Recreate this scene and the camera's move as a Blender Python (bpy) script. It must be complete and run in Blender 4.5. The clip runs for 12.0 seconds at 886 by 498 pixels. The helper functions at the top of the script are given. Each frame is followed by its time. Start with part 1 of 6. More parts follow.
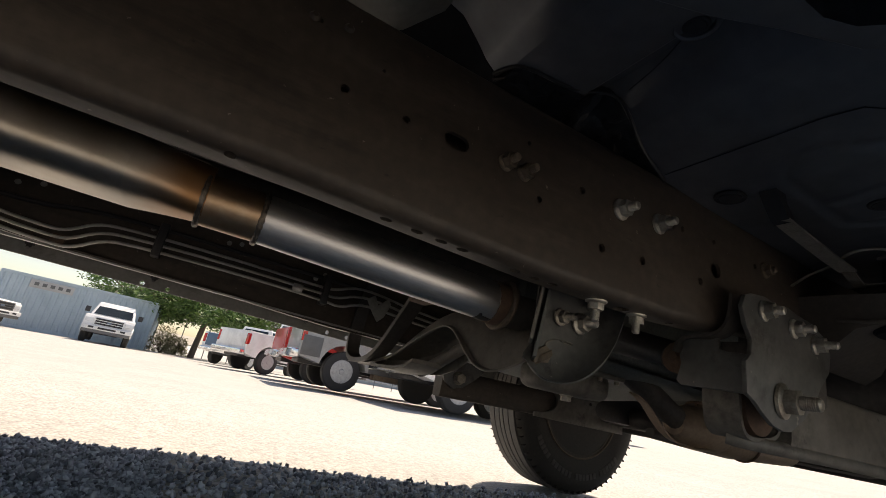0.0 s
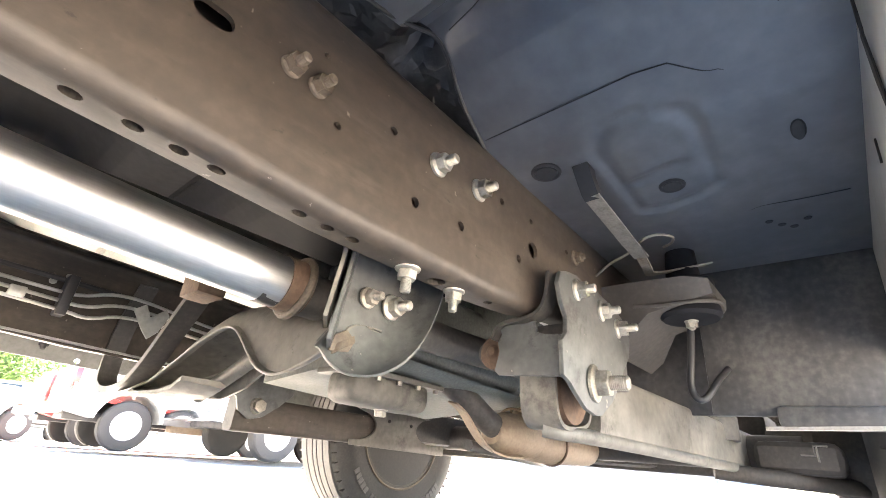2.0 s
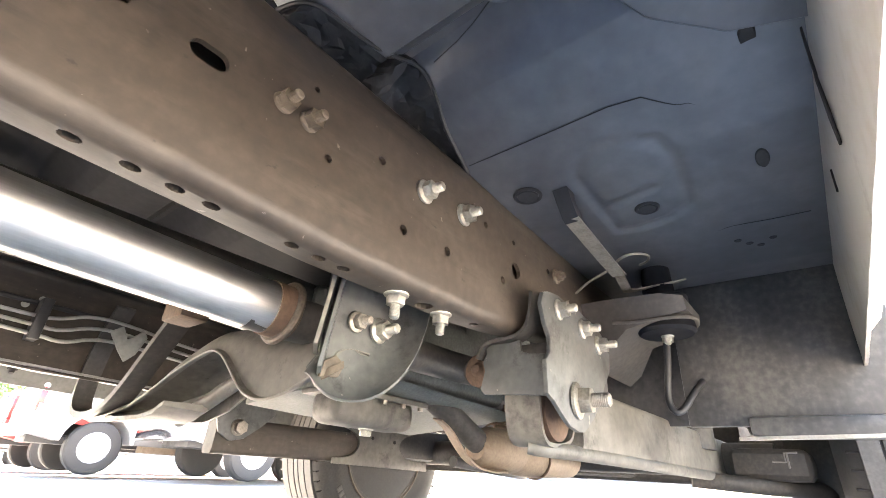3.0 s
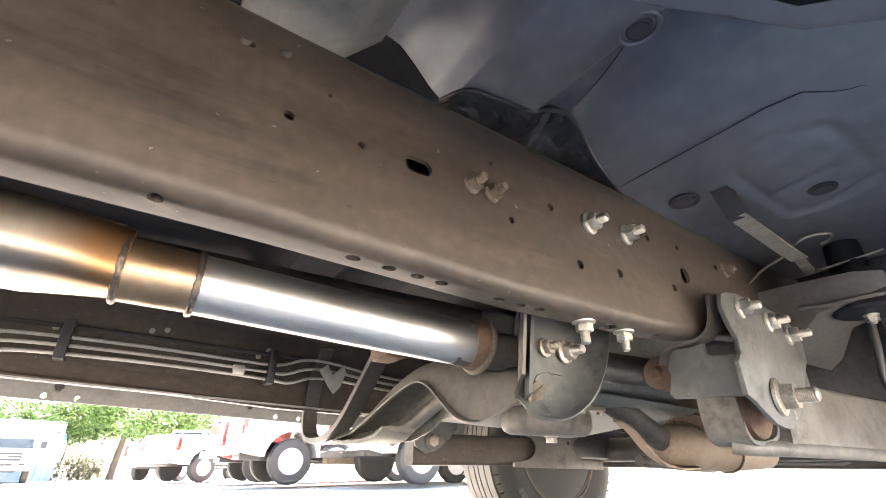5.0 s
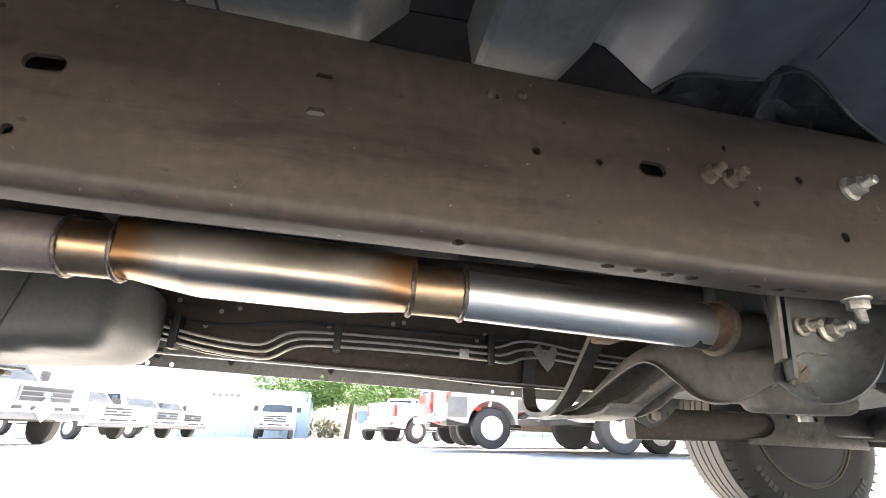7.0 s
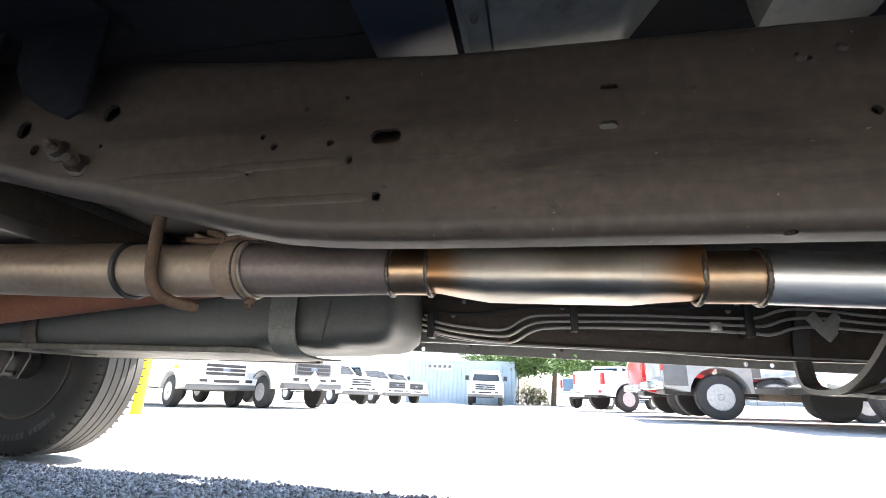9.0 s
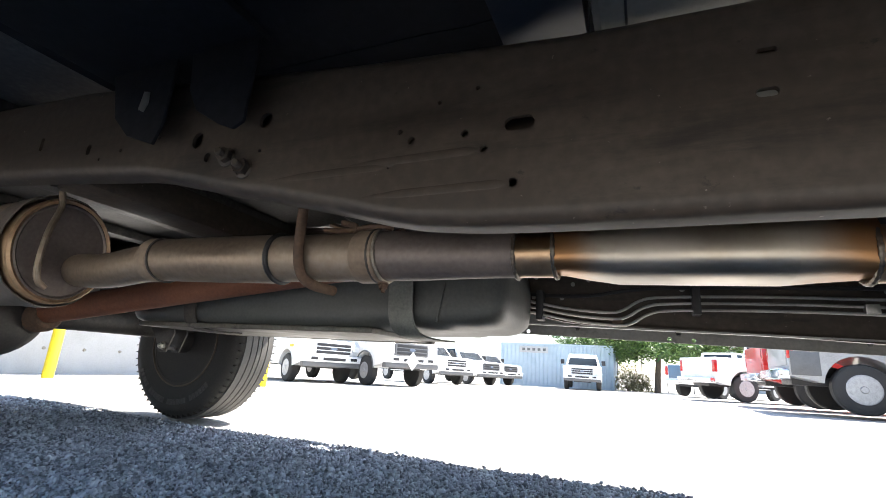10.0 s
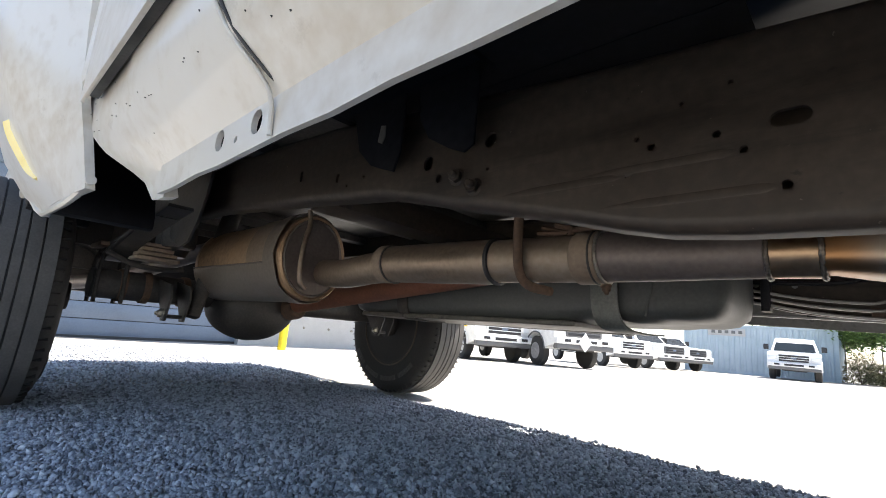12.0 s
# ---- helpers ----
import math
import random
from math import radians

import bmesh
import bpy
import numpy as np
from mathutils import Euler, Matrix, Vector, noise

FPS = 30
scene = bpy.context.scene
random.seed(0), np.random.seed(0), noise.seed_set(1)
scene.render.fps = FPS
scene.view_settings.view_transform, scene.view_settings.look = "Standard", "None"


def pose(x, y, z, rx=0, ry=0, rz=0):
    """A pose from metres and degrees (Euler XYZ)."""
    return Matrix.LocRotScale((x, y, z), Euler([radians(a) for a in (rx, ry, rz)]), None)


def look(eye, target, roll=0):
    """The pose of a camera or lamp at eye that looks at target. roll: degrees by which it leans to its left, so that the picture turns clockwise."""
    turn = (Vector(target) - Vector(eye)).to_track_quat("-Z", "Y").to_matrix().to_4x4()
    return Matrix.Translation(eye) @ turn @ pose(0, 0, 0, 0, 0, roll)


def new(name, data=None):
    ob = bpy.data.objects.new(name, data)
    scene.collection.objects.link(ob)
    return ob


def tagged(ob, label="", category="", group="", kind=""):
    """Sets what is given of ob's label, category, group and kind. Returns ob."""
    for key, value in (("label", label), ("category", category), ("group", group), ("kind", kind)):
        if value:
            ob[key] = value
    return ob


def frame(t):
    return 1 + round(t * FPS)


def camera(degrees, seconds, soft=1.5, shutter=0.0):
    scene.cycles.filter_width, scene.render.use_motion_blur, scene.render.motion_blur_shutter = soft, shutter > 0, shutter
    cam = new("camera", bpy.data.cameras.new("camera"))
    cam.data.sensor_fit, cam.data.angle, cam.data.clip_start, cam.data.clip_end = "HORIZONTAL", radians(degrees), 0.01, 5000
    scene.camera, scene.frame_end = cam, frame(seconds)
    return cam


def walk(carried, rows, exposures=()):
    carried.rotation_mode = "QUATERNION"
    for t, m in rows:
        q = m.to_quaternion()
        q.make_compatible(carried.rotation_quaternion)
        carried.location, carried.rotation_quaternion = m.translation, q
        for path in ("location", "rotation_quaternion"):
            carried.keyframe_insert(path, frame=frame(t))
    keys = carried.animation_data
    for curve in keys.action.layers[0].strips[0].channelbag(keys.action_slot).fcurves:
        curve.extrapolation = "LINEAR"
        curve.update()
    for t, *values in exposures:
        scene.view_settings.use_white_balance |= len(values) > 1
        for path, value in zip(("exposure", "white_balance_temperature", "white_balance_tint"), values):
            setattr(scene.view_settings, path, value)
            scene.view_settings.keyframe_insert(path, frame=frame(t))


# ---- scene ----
cam = camera(88.0, 12.0, 0.9)
PATH = [
    (0, (-0.057, -0.438, 0.325), (0.779, 1.277, 0.923), 11.3),
    (0.5, (0.002, -0.384, 0.299), (0.966, 1.224, 0.994), 10.1),
    (1, (0.037, -0.343, 0.285), (1.165, 1.132, 1.028), 7.9),
    (1.5, (0.075, -0.334, 0.289), (1.322, 1.015, 1.08), 6.2),
    (2, (0.088, -0.335, 0.292), (1.42, 0.899, 1.132), 5.3),
    (2.5, (0.091, -0.339, 0.293), (1.479, 0.814, 1.156), 4.3),
    (2.7, (0.084, -0.339, 0.299), (1.477, 0.797, 1.174), 3.8),
    (4.3, (-0.027, -0.358, 0.305), (1.087, 1.019, 1.235), 1.5),
    (4.5, (-0.033, -0.358, 0.304), (1.046, 1.053, 1.224), 1.3),
    (5, (-0.059, -0.357, 0.316), (0.944, 1.144, 1.175), 0.5),
    (5.5, (-0.092, -0.362, 0.319), (0.781, 1.245, 1.129), 0.2),
    (6, (-0.102, -0.371, 0.324), (0.585, 1.34, 1.1), 1.1),
    (6.5, (-0.127, -0.381, 0.324), (0.396, 1.397, 1.075), 2.1),
    (6.7, (-0.147, -0.387, 0.325), (0.311, 1.412, 1.07), 2.1),
    (8.3, (-0.244, -0.41, 0.346), (-0.334, 1.477, 1.002), 2.0),
    (8.5, (-0.262, -0.415, 0.35), (-0.446, 1.473, 0.982), 1.8),
    (9, (-0.301, -0.434, 0.353), (-0.706, 1.435, 0.938), 2.1),
    (9.5, (-0.322, -0.448, 0.355), (-0.935, 1.378, 0.893), 2.8),
    (10, (-0.347, -0.466, 0.347), (-1.126, 1.308, 0.843), 3.6),
    (10.5, (-0.371, -0.494, 0.347), (-1.328, 1.195, 0.829), 3.7),
    (11, (-0.395, -0.521, 0.354), (-1.528, 1.057, 0.828), 4.1),
    (11.5, (-0.41, -0.531, 0.358), (-1.681, 0.942, 0.821), 4.6),
    (12, (-0.413, -0.553, 0.375), (-1.778, 0.864, 0.736), 4.8),
]
EXPOSURES = [(0.0, 0.5, 7800, 15), (0.5, 2.35, 7900, 17), (1.0, 3.85, 7900, 17), (1.5, 4.45, 7800, 16), (2.5, 4.55, 7700, 15), (4.5, 4.5, 7700, 16), (5.0, 4.15, 7700, 16), (5.5, 3.95, 7650, 16), (6.5, 3.5, 7300, 14), (8.5, 2.85, 6750, 11), (9.5, 2.25, 6650, 10), (10.5, 1.85, 6650, 10), (12.0, 1.5, 6800, 11)]
walk(cam, [(t, look(eye, target, roll)) for t, eye, target, roll in PATH], EXPOSURES)

# ---- world, sun ----
SUN_DIR = Vector((0.36, 0.46, 1.0)).normalized()
world = bpy.data.worlds.new("sky")
scene.world = world
world.use_nodes = True
wn = world.node_tree
sky = wn.nodes.new("ShaderNodeTexSky")
sky.sky_type = "NISHITA"
sky.sun_disc = False
sky.sun_elevation = math.asin(SUN_DIR.z)
sky.sun_rotation = math.atan2(SUN_DIR.x, SUN_DIR.y)
wn.nodes["Background"].inputs["Strength"].default_value = 0.12
wn.links.new(sky.outputs["Color"], wn.nodes["Background"].inputs["Color"])
sun = new("sun", bpy.data.lights.new("sun", "SUN"))
sun.data.energy, sun.data.angle, sun.data.color = 5.0, radians(0.53), (1.0, 0.95, 0.88)
sun.matrix_world = look(SUN_DIR * 30, (0, 0, 0))

# ---- materials ----


def material(name, base, rough=0.6, metal=0.0, dark=None, light=None, scale=6.0, fine=90.0, bump=0.15, spread=0.5,
             stretch=(1, 1, 1), rough_var=0.15, coat=0.0, random_shift=0.0, chips=None, brushed=False, grime=()):
    """Base colour mottled with a darker and a lighter tone at two scales, with uneven gloss, fine relief
    and layers of grime: (tone, size, low, high, amount, stretch)."""
    m = bpy.data.materials.new(name)
    m.use_nodes = True
    nt = m.node_tree
    bsdf = nt.nodes["Principled BSDF"]
    tc = nt.nodes.new("ShaderNodeTexCoord")
    mp = nt.nodes.new("ShaderNodeMapping")
    mp.inputs["Scale"].default_value = stretch
    nt.links.new(tc.outputs["Object"], mp.inputs["Vector"])
    big = nt.nodes.new("ShaderNodeTexNoise")
    big.inputs["Scale"].default_value = scale
    big.inputs["Detail"].default_value = 6
    big.inputs["Roughness"].default_value = 0.62
    small = nt.nodes.new("ShaderNodeTexNoise")
    small.inputs["Scale"].default_value = fine
    small.inputs["Detail"].default_value = 4
    nt.links.new(mp.outputs["Vector"], big.inputs["Vector"])
    nt.links.new((mp.outputs["Vector"] if brushed else tc.outputs["Object"]), small.inputs["Vector"])
    dark = dark or tuple(c * 0.6 for c in base)
    light = light or tuple(min(1, c * 1.3) for c in base)
    ramp = nt.nodes.new("ShaderNodeValToRGB")
    el = ramp.color_ramp.elements
    el[0].position, el[0].color = 0.5 - spread / 2, (*dark, 1)
    el[1].position, el[1].color = 0.5 + spread / 2, (*light, 1)
    mid = el.new(0.5)
    mid.color = (*base, 1)
    mix = nt.nodes.new("ShaderNodeMath")
    mix.operation = "MULTIPLY_ADD"
    mix.inputs[1].default_value = 0.35
    sub = nt.nodes.new("ShaderNodeMath")
    sub.operation = "MULTIPLY"
    sub.inputs[1].default_value = 0.65
    nt.links.new(big.outputs["Fac"], sub.inputs[0])
    nt.links.new(small.outputs["Fac"], mix.inputs[0])
    nt.links.new(sub.outputs[0], mix.inputs[2])
    fac = mix.outputs[0]
    if random_shift:
        oi = nt.nodes.new("ShaderNodeNewGeometry")
        sh = nt.nodes.new("ShaderNodeMath")
        sh.operation = "MULTIPLY_ADD"
        sh.inputs[1].default_value = random_shift
        nt.links.new(oi.outputs["Random Per Island"], sh.inputs[0])
        nt.links.new(fac, sh.inputs[2])
        ad = nt.nodes.new("ShaderNodeMath")
        ad.operation = "SUBTRACT"
        ad.inputs[1].default_value = random_shift / 2
        nt.links.new(sh.outputs[0], ad.inputs[0])
        fac = ad.outputs[0]
    nt.links.new(fac, ramp.inputs["Fac"])
    colour = ramp.outputs["Color"]
    if chips:
        fl = nt.nodes.new("ShaderNodeTexNoise")
        fl.inputs["Scale"].default_value = 85
        fl.inputs["Detail"].default_value = 5
        nt.links.new(tc.outputs["Object"], fl.inputs["Vector"])
        th = nt.nodes.new("ShaderNodeMapRange")
        th.inputs["From Min"].default_value, th.inputs["From Max"].default_value = 0.70, 0.74
        nt.links.new(fl.outputs["Fac"], th.inputs["Value"])
        mc = nt.nodes.new("ShaderNodeMix")
        mc.data_type = "RGBA"
        mc.inputs["B"].default_value = (*chips, 1)
        nt.links.new(th.outputs["Result"], mc.inputs["Factor"])
        nt.links.new(colour, mc.inputs["A"])
        colour = mc.outputs["Result"]
    for k, (tone, size, lo, hi, amount, drawn) in enumerate(grime):
        at = nt.nodes.new("ShaderNodeMapping")
        at.inputs["Location"].default_value = (3.1 * k + 1, 1.7 * k, 0.9 * k)
        at.inputs["Scale"].default_value = drawn
        gz = nt.nodes.new("ShaderNodeTexNoise")
        gz.inputs["Scale"].default_value = size
        gz.inputs["Detail"].default_value = 8
        gz.inputs["Roughness"].default_value = 0.7
        nt.links.new(tc.outputs["Object"], at.inputs["Vector"])
        nt.links.new(at.outputs["Vector"], gz.inputs["Vector"])
        gm = nt.nodes.new("ShaderNodeMapRange")
        gm.inputs["From Min"].default_value, gm.inputs["From Max"].default_value = lo, hi
        gm.inputs["To Max"].default_value = amount
        nt.links.new(gz.outputs["Fac"], gm.inputs["Value"])
        mg = nt.nodes.new("ShaderNodeMix")
        mg.data_type = "RGBA"
        mg.inputs["B"].default_value = (*tone, 1)
        nt.links.new(gm.outputs["Result"], mg.inputs["Factor"])
        nt.links.new(colour, mg.inputs["A"])
        colour = mg.outputs["Result"]
    nt.links.new(colour, bsdf.inputs["Base Color"])
    rr = nt.nodes.new("ShaderNodeMapRange")
    rr.inputs["From Min"].default_value, rr.inputs["From Max"].default_value = 0.3, 0.7
    rr.inputs["To Min"].default_value = max(0.285 if rough > 0.285 else 0.02, rough - rough_var)
    rr.inputs["To Max"].default_value = min(1.0, rough + rough_var)
    nt.links.new(big.outputs["Fac"], rr.inputs["Value"])
    nt.links.new(rr.outputs["Result"], bsdf.inputs["Roughness"])
    bsdf.inputs["Metallic"].default_value = metal
    bsdf.inputs["Coat Weight"].default_value = coat
    if bump:
        bp = nt.nodes.new("ShaderNodeBump")
        bp.inputs["Strength"].default_value = bump
        bp.inputs["Distance"].default_value = 0.004
        nt.links.new(mix.outputs[0], bp.inputs["Height"])
        nt.links.new(bp.outputs["Normal"], bsdf.inputs["Normal"])
    return m


def glass(name, colour):
    m = bpy.data.materials.new(name)
    m.use_nodes = True
    b = m.node_tree.nodes["Principled BSDF"]
    b.inputs["Base Color"].default_value = (*colour, 1)
    b.inputs["Roughness"].default_value = 0.04
    b.inputs["Specular IOR Level"].default_value = 0.8
    return m


FRAME = material("dusty_frame_paint", (0.054, 0.0415, 0.031), 0.53, dark=(0.022, 0.018, 0.015), light=(0.100, 0.079, 0.060), scale=5.5, fine=60, bump=0.22, stretch=(0.28, 1, 1.9), spread=0.46, rough_var=0.14, chips=(0.20, 0.175, 0.145), grime=(((0.105, 0.088, 0.068), 16, 0.54, 0.72, 0.55, (0.3, 1, 1.4)), ((0.016, 0.013, 0.011), 11, 0.55, 0.68, 0.75, (0.22, 1, 1.5)), ((0.018, 0.014, 0.012), 48, 0.64, 0.70, 0.7, (0.6, 1, 1))))
DUSTY = material("dusty_steel", (0.130, 0.120, 0.102), 0.5, dark=(0.05, 0.046, 0.040), light=(0.215, 0.200, 0.172), scale=9, fine=60, bump=0.14, spread=0.5, grime=(((0.035, 0.030, 0.025), 13, 0.54, 0.66, 0.7, (1, 1, 1)), ((0.03, 0.026, 0.022), 55, 0.63, 0.70, 0.6, (1, 1, 1))))
GREYPLATE = material("grey_green_bracket_steel", (0.084, 0.086, 0.081), 0.43, dark=(0.036, 0.036, 0.034), light=(0.15, 0.15, 0.14), scale=8, fine=70, bump=0.12, spread=0.5, chips=(0.24, 0.22, 0.19), grime=(((0.022, 0.020, 0.018), 14, 0.53, 0.64, 0.75, (1, 1, 1)), ((0.19, 0.18, 0.16), 9, 0.58, 0.75, 0.5, (1, 1, 1))))
DARKSTEEL = material("dark_greasy_steel", (0.055, 0.05, 0.045), 0.55, dark=(0.025, 0.022, 0.02), light=(0.11, 0.10, 0.085), scale=8, fine=100, bump=0.25)
CAST = material("cast_aluminium_dirty", (0.16, 0.17, 0.155), 0.5, 0.25, dark=(0.08, 0.082, 0.075), light=(0.27, 0.28, 0.26), scale=8, fine=160, bump=0.35)
STAINLESS = material("brushed_stainless", (0.70, 0.695, 0.68), 0.43, 1.0, dark=(0.56, 0.55, 0.535), light=(0.80, 0.79, 0.78), scale=5, fine=200, bump=0.05, stretch=(0.25, 2.0, 2.0), rough_var=0.09, brushed=True)
STRAW = material("heat_tinted_stainless", (0.43, 0.39, 0.33), 0.42, 1.0, dark=(0.29, 0.23, 0.155), light=(0.53, 0.505, 0.46), scale=4, fine=40, bump=0.05, stretch=(1.6, 1, 1), rough_var=0.09, spread=0.8)



def add_heat_bands(m, spans, colour):
    """Straw metal that browns towards its welds: spans of (start, full) along the part's x."""
    nt = m.node_tree
    bsdf = nt.nodes["Principled BSDF"]
    tc = nt.nodes.new("ShaderNodeTexCoord")
    sx = nt.nodes.new("ShaderNodeSeparateXYZ")
    nz = nt.nodes.new("ShaderNodeTexNoise")
    nz.inputs["Scale"].default_value = 18
    nt.links.new(tc.outputs["Object"], sx.inputs[0])
    nt.links.new(tc.outputs["Object"], nz.inputs["Vector"])
    wob = nt.nodes.new("ShaderNodeMath")
    wob.operation = "MULTIPLY_ADD"
    wob.inputs[1].default_value = 0.05
    nt.links.new(nz.outputs["Fac"], wob.inputs[0])
    nt.links.new(sx.outputs["X"], wob.inputs[2])
    for a, b in spans:
        mr = nt.nodes.new("ShaderNodeMapRange")
        mr.interpolation_type = "SMOOTHSTEP"
        mr.inputs["From Min"].default_value, mr.inputs["From Max"].default_value = a, b
        mr.inputs["To Max"].default_value = 0.9
        nt.links.new(wob.outputs[0], mr.inputs["Value"])
        mx = nt.nodes.new("ShaderNodeMix")
        mx.data_type = "RGBA"
        mx.inputs["B"].default_value = (*colour, 1)
        nt.links.new(mr.outputs["Result"], mx.inputs["Factor"])
        nt.links.new(bsdf.inputs["Base Color"].links[0].from_socket, mx.inputs["A"])
        nt.links.new(mx.outputs["Result"], bsdf.inputs["Base Color"])


TINT = material("bronze_heat_tint", (0.46, 0.32, 0.20), 0.34, 1.0, dark=(0.26, 0.15, 0.09), light=(0.58, 0.47, 0.35), scale=9, fine=80, bump=0.06, spread=0.7)
add_heat_bands(STRAW, ((-0.160, -0.075), (-0.360, -0.420)), (0.36, 0.18, 0.07))
WELD = material("weld_bead", (0.17, 0.145, 0.12), 0.42, 0.85, dark=(0.07, 0.055, 0.045), light=(0.32, 0.29, 0.25), scale=60, fine=260, bump=0.5)
OLDPIPE = material("old_aluminised_pipe", (0.30, 0.235, 0.175), 0.48, 0.6, dark=(0.17, 0.125, 0.09), light=(0.41, 0.345, 0.275), scale=6, fine=90, bump=0.10, stretch=(0.4, 1.5, 1.5))
MUFFLERSHELL = material("tan_muffler_shell", (0.40, 0.265, 0.155), 0.45, 0.45, dark=(0.16, 0.10, 0.06), light=(0.52, 0.38, 0.25), scale=5, fine=80, bump=0.10)
SHIELD = material("grey_brown_heat_shield", (0.21, 0.18, 0.15), 0.5, 0.4, dark=(0.13, 0.105, 0.085), light=(0.29, 0.255, 0.215), scale=6, fine=90, bump=0.1)
DULLPIPE = material("dull_grey_pipe", (0.195, 0.163, 0.145), 0.52, 0.5, dark=(0.12, 0.098, 0.086), light=(0.27, 0.236, 0.212), scale=6, fine=110, bump=0.10)
RUST = material("rusty_iron", (0.125, 0.078, 0.052), 0.8, 0.1, dark=(0.055, 0.038, 0.029), light=(0.21, 0.135, 0.088), scale=14, fine=130, bump=0.3)
SHAFT = material("rust_primer_shaft", (0.25, 0.10, 0.055), 0.7, dark=(0.13, 0.055, 0.035), light=(0.33, 0.15, 0.09), scale=6, fine=110, bump=0.2)
ZINC = material("zinc_bolt", (0.46, 0.44, 0.39), 0.38, 0.8, dark=(0.26, 0.235, 0.20), light=(0.64, 0.62, 0.56), scale=50, fine=300, bump=0.12)
OLDBOLT = material("tarnished_bolt", (0.31, 0.28, 0.235), 0.45, 0.6, dark=(0.15, 0.12, 0.095), light=(0.46, 0.43, 0.37), scale=50, fine=280, bump=0.2)
OLDFASTENER = material("brown_dusty_nut", (0.125, 0.098, 0.072), 0.6, 0.2, dark=(0.06, 0.045, 0.034), light=(0.20, 0.165, 0.125), scale=40, fine=200, bump=0.2)
RUBBER = material("tyre_rubber", (0.034, 0.0325, 0.031), 0.75, dark=(0.018, 0.0175, 0.017), light=(0.062, 0.057, 0.052), scale=10, fine=150, bump=0.2)
TYREWORN = material("tyre_tread_rubber", (0.085, 0.082, 0.078), 0.8, dark=(0.05, 0.048, 0.045), light=(0.13, 0.125, 0.12), scale=12, fine=160, bump=0.2)
BLACKPLASTIC = material("grey_tank_plastic", (0.080, 0.085, 0.081), 0.5, dark=(0.052, 0.055, 0.053), light=(0.118, 0.122, 0.116), scale=4, fine=120, bump=0.10)
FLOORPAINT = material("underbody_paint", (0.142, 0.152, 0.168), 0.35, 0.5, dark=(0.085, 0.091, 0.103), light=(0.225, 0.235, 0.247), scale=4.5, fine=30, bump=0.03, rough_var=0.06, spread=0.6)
STEPPAINT = material("dark_blue_undercoat", (0.022, 0.026, 0.036), 0.45, scale=5, fine=60, bump=0.08)
BEAMPAINT = material("grey_floor_beam_paint", (0.150, 0.151, 0.138), 0.42, dark=(0.09, 0.09, 0.083), light=(0.205, 0.205, 0.19), scale=5, fine=80, bump=0.08, grime=(((0.05, 0.045, 0.036), 12, 0.55, 0.70, 0.6, (1, 1, 1)),))
TAN = material("tan_dusty_band", (0.27, 0.205, 0.148), 0.6, 0.2, dark=(0.17, 0.12, 0.085), light=(0.37, 0.295, 0.22), scale=14, fine=120, bump=0.15)
# near-black tone that puts the shade under the body into the colour
DARKFLOOR = material("dark_shaded_underbody", (0.012, 0.013, 0.016), 0.65, dark=(0.007, 0.0075, 0.009), light=(0.024, 0.026, 0.031), scale=3.5, fine=60, bump=0.12)
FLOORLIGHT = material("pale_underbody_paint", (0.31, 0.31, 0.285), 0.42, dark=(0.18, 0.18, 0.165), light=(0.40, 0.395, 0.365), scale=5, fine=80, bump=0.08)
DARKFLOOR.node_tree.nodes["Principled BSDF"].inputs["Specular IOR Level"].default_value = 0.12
SEALER = material("seam_sealer", (0.024, 0.025, 0.028), 0.6, scale=20, fine=150)
WHITEPAINT = material("white_body_paint", (0.60, 0.578, 0.53), 0.30, dark=(0.42, 0.355, 0.265), light=(0.62, 0.605, 0.57), scale=5, fine=45, bump=0.0, spread=0.55, coat=0.25, rough_var=0.0, grime=(((0.20, 0.155, 0.105), 13, 0.60, 0.76, 0.55, (1, 1, 1)), ((0.10, 0.085, 0.07), 120, 0.70, 0.74, 0.7, (1, 1, 1))))
FOIL = material("black_foil_insulation", (0.048, 0.049, 0.052), 0.36, 0.6, dark=(0.025, 0.026, 0.028), light=(0.11, 0.11, 0.112), scale=22, fine=70, bump=0.5)
LINER = material("wheelhouse_liner", (0.070, 0.068, 0.066), 0.40, dark=(0.026, 0.026, 0.026), light=(0.165, 0.156, 0.142), scale=4.5, fine=80, bump=0.10, stretch=(1, 1.6, 0.4), spread=0.42)
STEELTUBE = material("steel_brake_tube", (0.50, 0.49, 0.46), 0.35, 0.8, dark=(0.33, 0.31, 0.28), light=(0.62, 0.61, 0.58), scale=12, fine=200, bump=0.05)
BLACK = material("black_plastic", (0.025, 0.025, 0.027), 0.5, scale=10, fine=120)
YELLOW = material("yellow_paint", (0.72, 0.56, 0.02), 0.5, scale=6, fine=80)
REFLECTOR = material("amber_reflector", (0.88, 0.74, 0.30), 0.2, dark=(0.84, 0.68, 0.24), light=(0.90, 0.79, 0.38), scale=12, fine=60, bump=0.02, rough_var=0.03, coat=0.5)
# near-black colour on solid pieces, in place of the shade inside openings
HOLE = material("painted_hole_shade", (0.02, 0.018, 0.016), 0.9, scale=10, fine=90)


